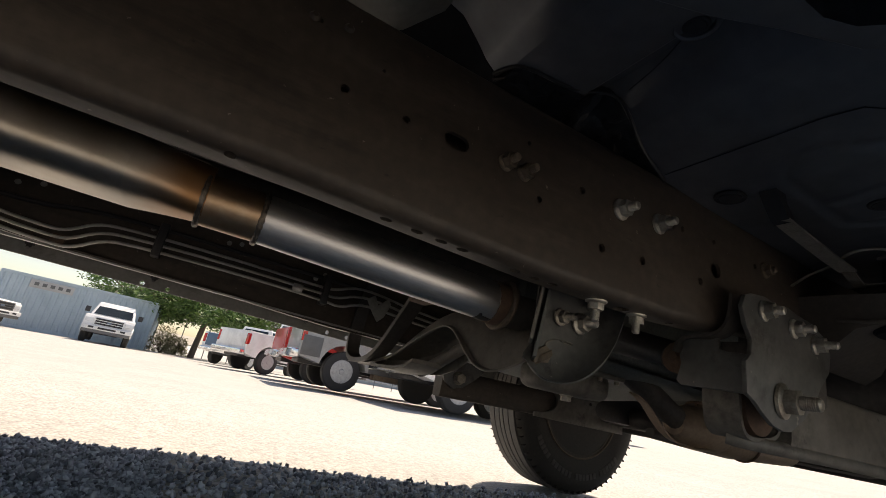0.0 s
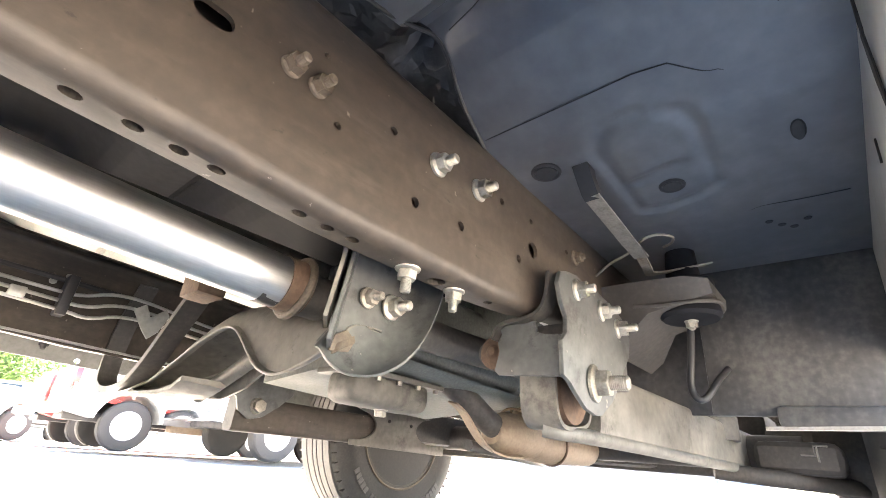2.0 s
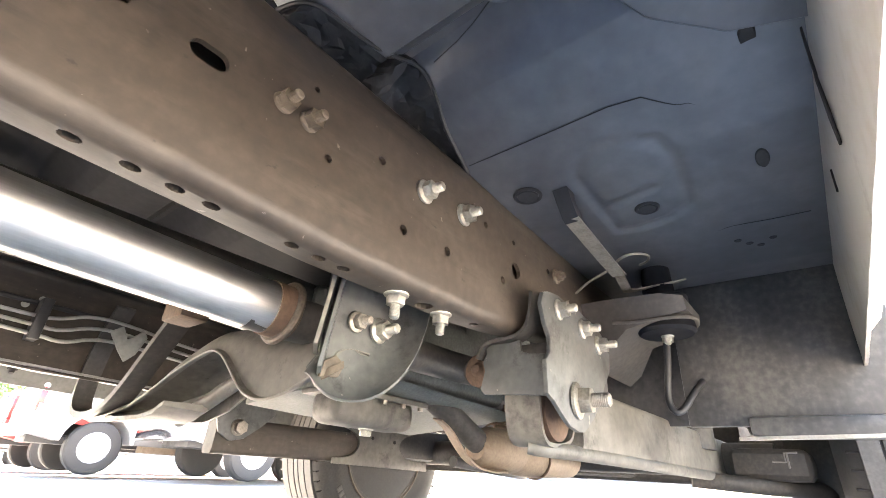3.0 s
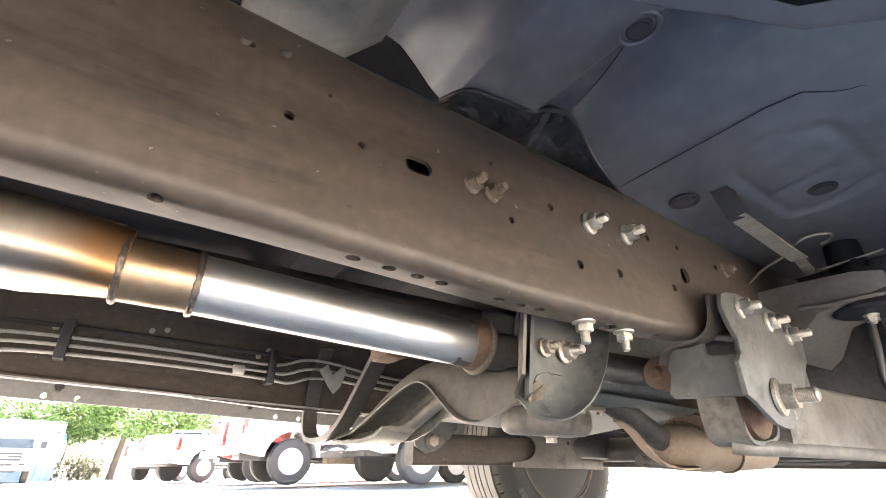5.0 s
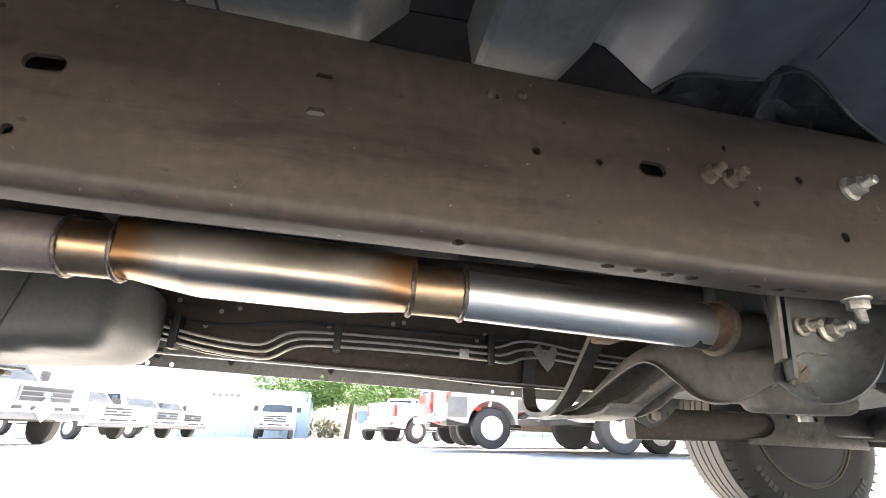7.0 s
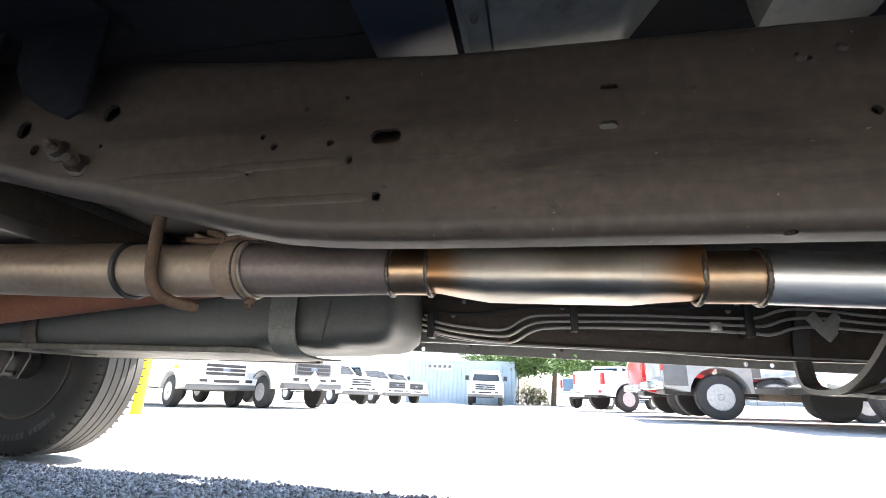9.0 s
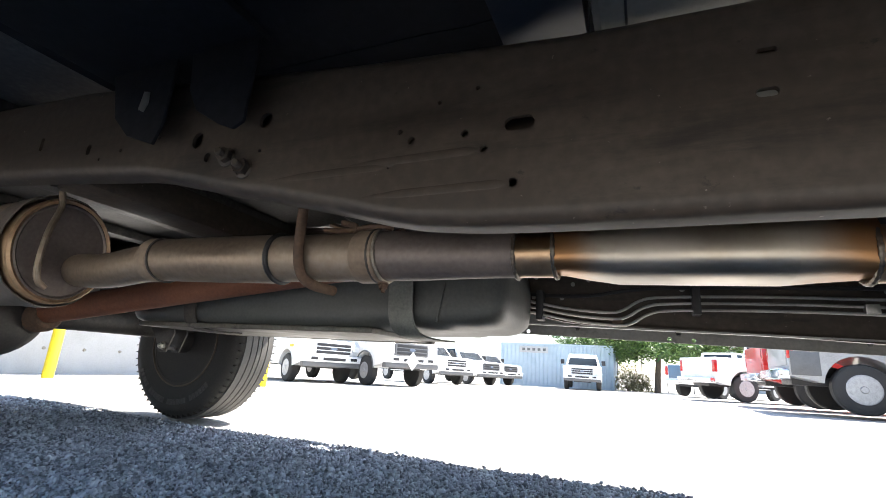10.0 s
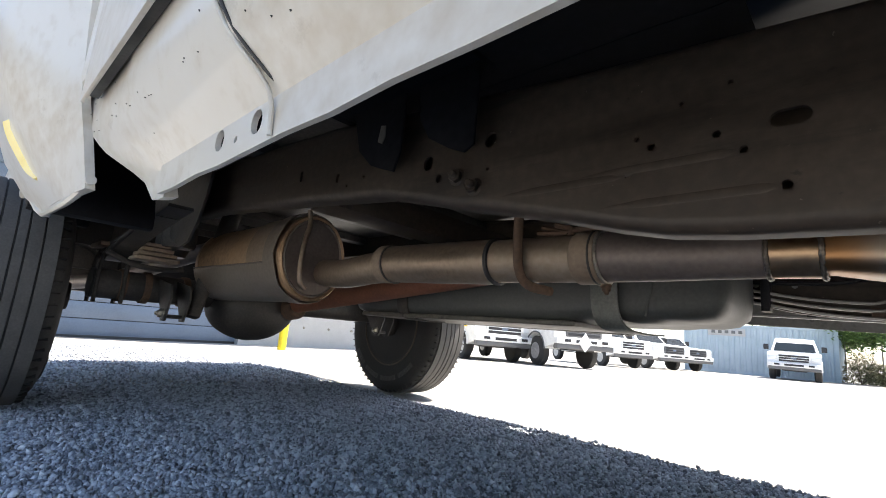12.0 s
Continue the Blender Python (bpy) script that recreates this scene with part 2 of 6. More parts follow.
def gravel_material():
    m = material("gravel_ground", (0.42, 0.403, 0.372), 0.9, dark=(0.33, 0.316, 0.29), light=(0.50, 0.483, 0.45), scale=1.1, fine=75, bump=0.0, spread=0.55)
    nt = m.node_tree
    bsdf = nt.nodes["Principled BSDF"]
    tc = nt.nodes.new("ShaderNodeTexCoord")
    cells = nt.nodes.new("ShaderNodeTexVoronoi")
    cells.inputs["Scale"].default_value = 75.0
    nt.links.new(tc.outputs["Object"], cells.inputs["Vector"])
    grey = nt.nodes.new("ShaderNodeSeparateColor")
    nt.links.new(cells.outputs["Color"], grey.inputs["Color"])
    tone = nt.nodes.new("ShaderNodeMapRange")
    tone.inputs["To Min"].default_value, tone.inputs["To Max"].default_value = 0.78, 1.22
    nt.links.new(grey.outputs["Red"], tone.inputs["Value"])
    mix = nt.nodes.new("ShaderNodeVectorMath")
    mix.operation = "SCALE"
    old = bsdf.inputs["Base Color"].links[0].from_socket
    nt.links.new(old, mix.inputs[0])
    nt.links.new(tone.outputs["Result"], mix.inputs["Scale"])
    nt.links.new(mix.outputs["Vector"], bsdf.inputs["Base Color"])
    inv = nt.nodes.new("ShaderNodeMath")
    inv.operation = "SUBTRACT"
    inv.inputs[0].default_value = 1.0
    nt.links.new(cells.outputs["Distance"], inv.inputs[1])
    bp = nt.nodes.new("ShaderNodeBump")
    bp.inputs["Strength"].default_value = 1.0
    bp.inputs["Distance"].default_value = 0.004
    nt.links.new(inv.outputs[0], bp.inputs["Height"])
    nt.links.new(bp.outputs["Normal"], bsdf.inputs["Normal"])
    return m


GRAVEL = gravel_material()
# grey stone with the blue of sky-lit shade mixed into its colour
STONE = material("gravel_stone_shade_blue", (0.50, 0.535, 0.595), 0.75, dark=(0.17, 0.184, 0.214), light=(0.75, 0.785, 0.84), scale=20, fine=200, bump=0.3, spread=0.75, random_shift=0.8)
CHROME = material("chrome", (0.75, 0.75, 0.76), 0.12, 1.0, scale=10, fine=200, bump=0.0, rough_var=0.04)
RIMSILVER = material("silver_rim", (0.40, 0.40, 0.41), 0.35, 0.6, scale=20, fine=160, bump=0.05)
RIMDARK = material("dark_wheel_inside", (0.040, 0.035, 0.030), 0.65, dark=(0.02, 0.018, 0.016), light=(0.09, 0.078, 0.065), scale=9, fine=120, bump=0.2)
WINDOW = glass("tinted_window", (0.03, 0.045, 0.055))
HEADLIGHT = glass("headlight_lens", (0.75, 0.77, 0.78))
TAILRED = glass("red_lens", (0.45, 0.012, 0.012))
WHITECAR = material("parked_white_paint", (0.78, 0.78, 0.77), 0.3, scale=2, fine=40, bump=0.02, coat=0.4)
SILVERCAR = material("silver_paint", (0.33, 0.33, 0.325), 0.32, 0.0, scale=2, fine=40, bump=0.02, coat=0.4)
REDCAR = material("red_paint", (0.52, 0.02, 0.018), 0.3, scale=2, fine=40, bump=0.02, coat=0.4)
BLUECAR = material("blue_tailgate_paint", (0.06, 0.12, 0.20), 0.35, scale=2, fine=40, bump=0.02, coat=0.4)
GREYCLAD = material("grey_cladding", (0.13, 0.13, 0.13), 0.5, scale=4, fine=90)
BARK = material("bark", (0.12, 0.085, 0.06), 0.9, dark=(0.05, 0.035, 0.025), light=(0.2, 0.15, 0.11), scale=8, fine=60, bump=1.0, stretch=(1, 1, 0.25))
LEAF = material("leaf", (0.075, 0.145, 0.03), 0.6, dark=(0.03, 0.075, 0.015), light=(0.13, 0.22, 0.05), scale=3, fine=40, bump=0.0, random_shift=0.5)
DRYBUSH = material("dry_brush_leaf", (0.24, 0.23, 0.12), 0.8, dark=(0.12, 0.12, 0.05), light=(0.36, 0.33, 0.2), scale=3, fine=40, bump=0.0, random_shift=0.5)
CONTAINER = material("pale_blue_container_paint", (0.42, 0.51, 0.57), 0.45, dark=(0.33, 0.42, 0.48), light=(0.50, 0.58, 0.63), scale=1.5, fine=30, bump=0.05)
CONTAINERSIDE = material("blue_container_paint", (0.16, 0.27, 0.40), 0.5, dark=(0.12, 0.2, 0.3), light=(0.2, 0.32, 0.46), scale=1.5, fine=30, bump=0.05)
BLOCKWALL = material("white_painted_block", (0.48, 0.475, 0.46), 0.75, dark=(0.36, 0.35, 0.335), light=(0.56, 0.555, 0.54), scale=1.2, fine=40, bump=0.2)
SHEETMETAL = material("blue_grey_sheet_steel", (0.15, 0.19, 0.25), 0.4, 0.2, dark=(0.11, 0.14, 0.19), light=(0.19, 0.235, 0.30), scale=1.5, fine=40, bump=0.04)
HILL = material("pale_dry_ground_rise", (0.34, 0.31, 0.25), 0.95, scale=0.3, fine=6, bump=0.5)

# ---- mesh helpers ----


def part(name, bm, mat, parent=None, label="", smooth=35):
    me = bpy.data.meshes.new(name)
    bmesh.ops.recalc_face_normals(bm, faces=bm.faces)
    if smooth:
        lim = radians(smooth)
        for f in bm.faces:
            f.smooth = True
        for e in bm.edges:
            e.smooth = len(e.link_faces) == 2 and e.calc_face_angle(3.0) < lim
    bm.to_mesh(me)
    bm.free()
    me.materials.append(mat)
    ob = new(name, me)
    if parent is not None:
        ob.parent = parent
    if label:
        ob["label"] = label
    return ob


def join(*bms):
    out = bms[0]
    for b in bms[1:]:
        me = bpy.data.meshes.new("tmp")
        b.to_mesh(me)
        out.from_mesh(me)
        bpy.data.meshes.remove(me)
        b.free()
    return out


def bevel(bm, width, seg=2, angle=30):
    es = [e for e in bm.edges if len(e.link_faces) == 2 and e.calc_face_angle(0) > radians(angle)]
    if width > 0 and es:
        bmesh.ops.bevel(bm, geom=es, offset=width, segments=seg, profile=0.6, affect="EDGES", clamp_overlap=True)
    return bm


def box(lo, hi, r=0.004, seg=2, m=None):
    bm = bmesh.new()
    c = [(a + b) / 2 for a, b in zip(lo, hi)]
    s = [abs(b - a) for a, b in zip(lo, hi)]
    bmesh.ops.create_cube(bm, size=1, matrix=Matrix.Translation(c) @ Matrix.Diagonal((*s, 1)))
    bevel(bm, min(r, min(s) * 0.45), seg)
    if m:
        bm.transform(m)
    return bm


def prism(pts, depth, r=0.003, seg=2, plane="xz", at=0.0, m=None):
    """A plate of the outline pts, depth thick, from 'at' on along the third axis."""
    bm = bmesh.new()
    put = {"xz": lambda a, b, c: (a, c, b), "xy": lambda a, b, c: (a, b, c), "yz": lambda a, b, c: (c, a, b)}[plane]
    v0 = [bm.verts.new(put(a, b, at)) for a, b in pts]
    v1 = [bm.verts.new(put(a, b, at + depth)) for a, b in pts]
    n = len(pts)
    bm.faces.new(v0)
    bm.faces.new(v1[::-1])
    for i in range(n):
        bm.faces.new((v0[i], v0[(i + 1) % n], v1[(i + 1) % n], v1[i]))
    bmesh.ops.recalc_face_normals(bm, faces=bm.faces)
    bevel(bm, r, seg)
    if m:
        bm.transform(m)
    return bm


def loft(rings, closed=True, caps=True):
    bm = bmesh.new()
    vs = [[bm.verts.new(p) for p in ring] for ring in rings]
    n = len(rings[0])
    for a, b in zip(vs, vs[1:]):
        for i in range(n if closed else n - 1):
            j = (i + 1) % n
            bm.faces.new((a[i], a[j], b[j], b[i]))
    if caps and closed:
        bm.faces.new(vs[0][::-1])
        bm.faces.new(vs[-1])
    bmesh.ops.recalc_face_normals(bm, faces=bm.faces)
    return bm


def turned(stations, n=32, axis="x", centre=(0, 0)):
    """A body of stations (along, c1, c2, r1, r2) with oval sections."""
    rings = []
    for s in stations:
        a, c1, c2, r1 = s[:4]
        r2 = s[4] if len(s) > 4 else r1
        ring = []
        for i in range(n):
            t = 2 * math.pi * i / n
            u, v = c1 + r1 * math.cos(t), c2 + r2 * math.sin(t)
            ring.append({"x": (a, u, v), "y": (u, a, v), "z": (u, v, a)}[axis])
        rings.append(ring)
    return loft(rings)


def tube(pts, r, n=12, smooth=3, r_end=None, caps=True):
    """A round bar along pts; corners rounded by subdividing (Chaikin) smooth times."""
    p = [Vector(q) for q in pts]
    for _ in range(smooth):
        q = [p[0]]
        for a, b in zip(p, p[1:]):
            q += [a.lerp(b, 0.25), a.lerp(b, 0.75)]
        p = q + [p[-1]]
    rings, up = [], Vector((0.13, 0.31, 0.94))
    for i, c in enumerate(p):
        d = (p[min(i + 1, len(p) - 1)] - p[max(i - 1, 0)]).normalized()
        side = d.cross(up)
        if side.length < 0.05:
            side = d.cross(Vector((1, 0, 0)))
        side.normalize()
        up2 = side.cross(d).normalized()
        up = up2
        rr = r if r_end is None else r + (r_end - r) * i / (len(p) - 1)
        rings.append([c + side * rr * math.cos(2 * math.pi * k / n) + up2 * rr * math.sin(2 * math.pi * k / n) for k in range(n)])
    return loft(rings, caps=caps)


def strip(pts, width, thick, side, smooth=2):
    """A flat bar along pts, width across the direction 'side'."""
    p = [Vector(q) for q in pts]
    for _ in range(smooth):
        q = [p[0]]
        for a, b in zip(p, p[1:]):
            q += [a.lerp(b, 0.25), a.lerp(b, 0.75)]
        p = q + [p[-1]]
    s = Vector(side).normalized()
    rings = []
    for i, c in enumerate(p):
        d = (p[min(i + 1, len(p) - 1)] - p[max(i - 1, 0)]).normalized()
        nrm = d.cross(s).normalized()
        rings.append([c + s * a * width / 2 + nrm * b * thick / 2 for a, b in ((-1, -1), (1, -1), (1, 1), (-1, 1))])
    return loft(rings)


def axis_pose(at, to):
    """A pose at 'at' whose z looks along 'to'."""
    return Matrix.Translation(at) @ Vector(to).to_track_quat("Z", "Y").to_matrix().to_4x4()


def cone(r1, r2, z0, z1, n=20, m=None):
    bm = bmesh.new()
    bmesh.ops.create_cone(bm, cap_ends=True, segments=n, radius1=r1, radius2=r2, depth=abs(z1 - z0), matrix=Matrix.Translation((0, 0, (z0 + z1) / 2)))
    if m:
        bm.transform(m)
    return bm


def torus(R, r, m=None, n=40, k=10, wob=0.0):
    rings = []
    for i in range(n):
        t = 2 * math.pi * i / n
        rr = r * (1 + wob * (0.6 * math.sin(i * 1.57) + 0.4 * math.sin(i * 0.37)))
        rings.append([((R + rr * math.cos(2 * math.pi * j / k)) * math.cos(t), (R + rr * math.cos(2 * math.pi * j / k)) * math.sin(t), rr * math.sin(2 * math.pi * j / k)) for j in range(k)])
    bm = loft(rings + [rings[0]], caps=False)
    bmesh.ops.remove_doubles(bm, verts=bm.verts, dist=1e-6)
    if m:
        bm.transform(m)
    return bm


def bolt(at, to, size=0.011, stud=0.028, mat=None, parent=None, washer=1.30, label=""):
    """A flanged hexagon nut and a short threaded end that sticks out along 'to'."""
    m = axis_pose(at, to)
    size *= 1.22
    bm = join(cone(size * washer, size * washer * 0.97, -0.001, size * 0.16, 24), cone(size * washer * 0.97, size * 0.95, size * 0.16, size * 0.34, 24))
    hexa = cone(size, size * 0.98, size * 0.25, size * 1.15, 6, Matrix.Rotation(0.3 + 40 * at[0], 4, "Z"))
    bevel(hexa, size * 0.09, 2)
    bms = [bm, hexa]
    if stud:
        stud *= 0.62
        r, top = size * 0.54, size * 1.15
        bms.append(cone(r * 0.93, r * 0.93, size * 0.9, top + stud, 14))
        z = top + r * 0.15
        while z < top + stud - r * 0.2:
            bms.append(torus(r * 0.93, r * 0.07, Matrix.Translation((0, 0, z)), 14, 4))
            z += r * 0.24
        bms.append(cone(r * 0.93, r * 0.66, top + stud, top + stud + r * 0.25, 14))
    bm = join(*bms)
    bm.transform(m)
    return part("bolt", bm, mat or ZINC, parent, label)


def cut(ob, cutters):
    """Takes the joined cutters out of ob's mesh."""
    me = bpy.data.meshes.new("cutter")
    cutters.to_mesh(me)
    cutters.free()
    c = new("cutter", me)
    md = ob.modifiers.new("holes", "BOOLEAN")
    md.operation, md.solver, md.object = "DIFFERENCE", "EXACT", c
    md.use_self = True
    dg = bpy.context.evaluated_depsgraph_get()
    dg.update()
    out = bpy.data.meshes.new_from_object(ob.evaluated_get(dg))
    ob.modifiers.clear()
    old = ob.data
    ob.data = out
    out.name = ob.name
    bpy.data.meshes.remove(old)
    bpy.data.objects.remove(c)
    bpy.data.meshes.remove(me)


def slot(x, z, w, h, y0=-0.03, y1=0.03, n=10):
    """An oblong cutter through a wall that faces y."""
    pts = []
    r = min(w, h) / 2
    for i in range(2 * n):
        t = math.pi * (i + 0.5) / n - math.pi / 2
        cx = (w / 2 - r) * (1 if math.cos(t) > 0 else -1)
        cz = (h / 2 - r) * (1 if math.sin(t) > 0 else -1)
        pts.append((x + cx + r * math.cos(t), z + cz + r * math.sin(t)))
    return prism(pts, y1 - y0, 0, plane="xz", at=y0)


def interp(table, x):
    if x <= table[0][0]:
        return table[0][1]
    for (a, va), (b, vb) in zip(table, table[1:]):
        if x <= b:
            t = (x - a) / (b - a)
            return va + (vb - va) * t
    return table[-1][1]

# ---- ground ----


def ground_z(x, y):
    d = math.hypot(max(abs(x + 0.5) - 3.2, 0), max(y - 1.8, 0, -y - 2.5))
    s = min(1.0, d / 5.0)
    s = s * s * (3 - 2 * s)
    z = s * (0.0193 * max(min(x, 30), -40) - 0.0134 * max(min(y, 45), -20))
    near = 1 - min(1.0, math.hypot(x + 1, y - 0.8) / 14)
    return z + near * 0.012 * noise.noise(Vector((x * 1.3, y * 1.3, 0))) + near * 0.005 * noise.noise(Vector((x * 5, y * 5, 3)))


def build_ground():
    """One sheet, fine under the truck and coarse towards the horizon."""
    def steps(a, b, lo, hi, fine):
        mids = np.arange(lo, hi + 1e-6, fine).tolist()
        down, up, st = [], [], fine
        x = lo
        while x > a:
            st *= 1.22
            x -= st
            down.append(x)
        st, x = fine, hi
        while x < b:
            st *= 1.22
            x += st
            up.append(x)
        return down[::-1] + mids + up
    xs = steps(-900, 900, -5.0, 2.6, 0.06)
    ys = steps(-900, 900, -1.2, 2.4, 0.06)
    verts = [(x, y, ground_z(x, y)) for y in ys for x in xs]
    n = len(xs)
    faces = [(j * n + i, j * n + i + 1, (j + 1) * n + i + 1, (j + 1) * n + i) for j in range(len(ys) - 1) for i in range(n - 1)]
    me = bpy.data.meshes.new("ground")
    me.from_pydata(verts, [], faces)
    me.polygons.foreach_set("use_smooth", [True] * len(me.polygons))
    me.materials.append(GRAVEL)
    return tagged(new("ground", me), "pale grey gravel lot, crushed stone, dry", "ground", kind="structure")


build_ground()


def build_stones(count=185000):
    """Loose crushed stones on the ground under and beside the truck."""
    rng = np.random.default_rng(4)
    cube = np.array([(-1, -1, -1), (1, -1, -1), (1, 1, -1), (-1, 1, -1), (-1, -1, 1), (1, -1, 1), (1, 1, 1), (-1, 1, 1)]) * 0.72
    tri = np.array([(0, 2, 1), (0, 3, 2), (4, 5, 6), (4, 6, 7), (0, 1, 5), (0, 5, 4), (1, 2, 6), (1, 6, 5), (2, 3, 7), (2, 7, 6), (3, 0, 4), (3, 4, 7)])
    zone = rng.random(count)
    # blue-tinted stones keep to the truck's shadow; the bare sheet is warm
    x = np.where(zone < 0.74, rng.uniform(-3.0, 0.0, count), np.where(zone < 0.9, rng.uniform(-5.5, 2.4, count), rng.uniform(-8.0, 3.5, count)))
    y = np.where(zone < 0.74, rng.uniform(-0.45, 1.24, count), np.where(zone < 0.9, rng.uniform(-0.45, 1.24, count), rng.uniform(-0.6, 1.26, count)))
    size = np.where(zone < 0.74, rng.uniform(0.0030, 0.0056, count), np.where(zone < 0.9, rng.uniform(0.0045, 0.0080, count), rng.uniform(0.0045, 0.0085, count)))
    keep = ~((x > 0.0) & (y < 0.25))
    x, y, size = x[keep], y[keep], size[keep]
    n = len(x)
    z = np.array([ground_z(a, b) for a, b in zip(x.tolist(), y.tolist())]) + size * rng.uniform(0.0, 1.7, n)
    p = cube[None] * rng.uniform(0.55, 1.3, (n, 8, 1)) * rng.uniform(0.6, 1.25, (n, 1, 3)) * size[:, None, None]
    for ax, lim in ((2, 3.14), (0, 0.7), (1, 0.7)):
        a = rng.uniform(-lim, lim, n)
        c, s = np.cos(a)[:, None], np.sin(a)[:, None]
        u, v = (ax + 1) % 3, (ax + 2) % 3
        pu, pv = p[:, :, u] * c - p[:, :, v] * s, p[:, :, u] * s + p[:, :, v] * c
        p[:, :, u], p[:, :, v] = pu, pv
    p += np.stack([x, y, z], 1)[:, None, :]
    f = (tri[None] + 8 * np.arange(n)[:, None, None]).reshape(-1, 3)
    me = bpy.data.meshes.new("gravel")
    me.from_pydata(p.reshape(-1, 3).tolist(), [], f.tolist())
    me.polygons.foreach_set("use_smooth", [True] * len(me.polygons))
    me.materials.append(STONE)
    tagged(new("gravel", me), "loose crushed grey stones on the lot, tinted blue for the shade", "gravel", kind="stuff")


# ---- the truck seen from below ----
truck = tagged(new("pickup_truck"), "white pickup truck, dusty brown frame, new stainless exhaust section", "truck")

RAIL_BOTTOM = [(-3.9, 0.72), (-2.6, 0.73), (-2.03, 0.715), (-1.44, 0.667), (-1.127, 0.637), (-1.0, 0.607), (-0.924, 0.588), (-0.84, 0.571), (-0.722, 0.543), (-0.65, 0.524), (-0.59, 0.512), (-0.52, 0.506), (-0.42, 0.503), (0.0, 0.499), (0.3, 0.490), (0.56, 0.494), (0.66, 0.503), (0.74, 0.518), (0.9, 0.535), (2.4, 0.55)]
RAIL_TOP = [(-3.9, 0.88), (-2.6, 0.89), (-1.9, 0.88), (-1.35, 0.845), (-1.0, 0.80), (-0.7, 0.762), (-0.4, 0.735), (0.0, 0.724), (0.5, 0.722), (0.9, 0.714), (2.4, 0.71)]


def build_rail(side, tilt=0.0, label=""):
    """A C-section rail with rounded corners; side 1 opens towards +y, -1 towards -y."""
    t, fl, r = 0.006, 0.042, 0.018
    xs = sorted(set([round(v, 3) for v in np.arange(-3.9, 2.41, 0.05)] + [a for a, _ in RAIL_BOTTOM]))
    rings = []
    for x in xs:
        zb, zt = interp(RAIL_BOTTOM, x), interp(RAIL_TOP, x)
        outer, inner = [], []
        for cz, a0 in ((zb + r, -90), (zt - r, 180)):
            arc = [radians(a0 - 90 * i / 5) for i in range(6)]
            for a in arc:
                outer.append((r + r * math.cos(a), cz + r * math.sin(a)))
                inner.append((r + (r - t) * math.cos(a), cz + (r - t) * math.sin(a)))
        outer = [(fl, zb)] + outer + [(fl, zt)]
        inner = [(fl, zb + t)] + inner + [(fl, zt - t)]
        rings.append([(x, y, z) for y, z in outer + inner[::-1]])
    bm = loft(rings)
    if side < 0:
        bm.transform(Matrix.Diagonal((1, -1, 1, 1)))
    return bm


rail = part("frame_rail", build_rail(1), FRAME, truck, "dusty brown C-section frame rail with punched holes", 40)

WEB_HOLES = [  # x, z, width, height
    (-0.466, 0.624, 0.036, 0.019), (-0.508, 0.597, 0.009, 0.009), (-0.472, 0.551, 0.011, 0.011), (-0.633, 0.591, 0.010, 0.010),
    (-0.605, 0.622, 0.010, 0.010), (-0.622, 0.636, 0.007, 0.008), (-0.533, 0.621, 0.009, 0.009), (-0.858, 0.693, 0.026, 0.026),
    (-0.518, 0.680, 0.006, 0.006), (-0.569, 0.669, 0.006, 0.006), (-0.861, 0.643, 0.006, 0.006), (-1.001, 0.680, 0.024, 0.028),
    (-0.971, 0.646, 0.014, 0.016), (-0.224, 0.662, 0.017, 0.006), (-0.227, 0.617, 0.019, 0.010), (-0.041, 0.674, 0.012, 0.006),
    (0.006, 0.611, 0.010, 0.010), (0.080, 0.609, 0.009, 0.009), (0.147, 0.611, 0.034, 0.020), (0.350, 0.628, 0.011, 0.011),
    (0.279, 0.586, 0.009, 0.009), (0.396, 0.557, 0.012, 0.013), (0.479, 0.564, 0.012, 0.013), (0.655, 0.602, 0.026, 0.026),
    (0.615, 0.572, 0.012, 0.012), (0.567, 0.645, 0.010, 0.011), (0.649, 0.650, 0.009, 0.009), (0.769, 0.644, 0.010, 0.010),
    (0.250, 0.657, 0.006, 0.007), (0.041, 0.654, 0.005, 0.005), (-1.30, 0.705, 0.014, 0.022), (-1.20, 0.69, 0.008, 0.008), (-1.47, 0.74, 0.012, 0.03),
    (-1.10, 0.70, 0.007, 0.007), (-1.15, 0.71, 0.007, 0.007), (-1.26, 0.68, 0.006, 0.006),
]
cutters = [slot(*h) for h in WEB_HOLES]
for x in (0.092, 0.131, 0.164, 0.194, 0.274, 0.306, 0.338, 0.575):
    cutters.append(cone(0.0062, 0.0062, 0.46, 0.52, 12, Matrix.Translation((x, 0.024, 0)) @ Matrix.Diagonal((1.25, 1, 1, 1))))
cutters.append(cone(0.006, 0.006, 0.46, 0.52, 12, Matrix.Translation((-0.075, 0.016, 0))))
cutters.append(cone(0.012, 0.012, 0.46, 0.52, 12, Matrix.Translation((0.475, 0.03, 0))))
cut(rail, join(*cutters))

# added plate that blocks light behind the web so the holes read dark
part("rail_dark_backing", loft([[(x, 0.0425, interp(RAIL_BOTTOM, x) + 0.001), (x, 0.047, interp(RAIL_BOTTOM, x) + 0.001), (x, 0.047, interp(RAIL_TOP, x) - 0.001), (x, 0.0425, interp(RAIL_TOP, x) - 0.001)] for x in np.arange(-3.9, 2.41, 0.05)]), FRAME, rail)
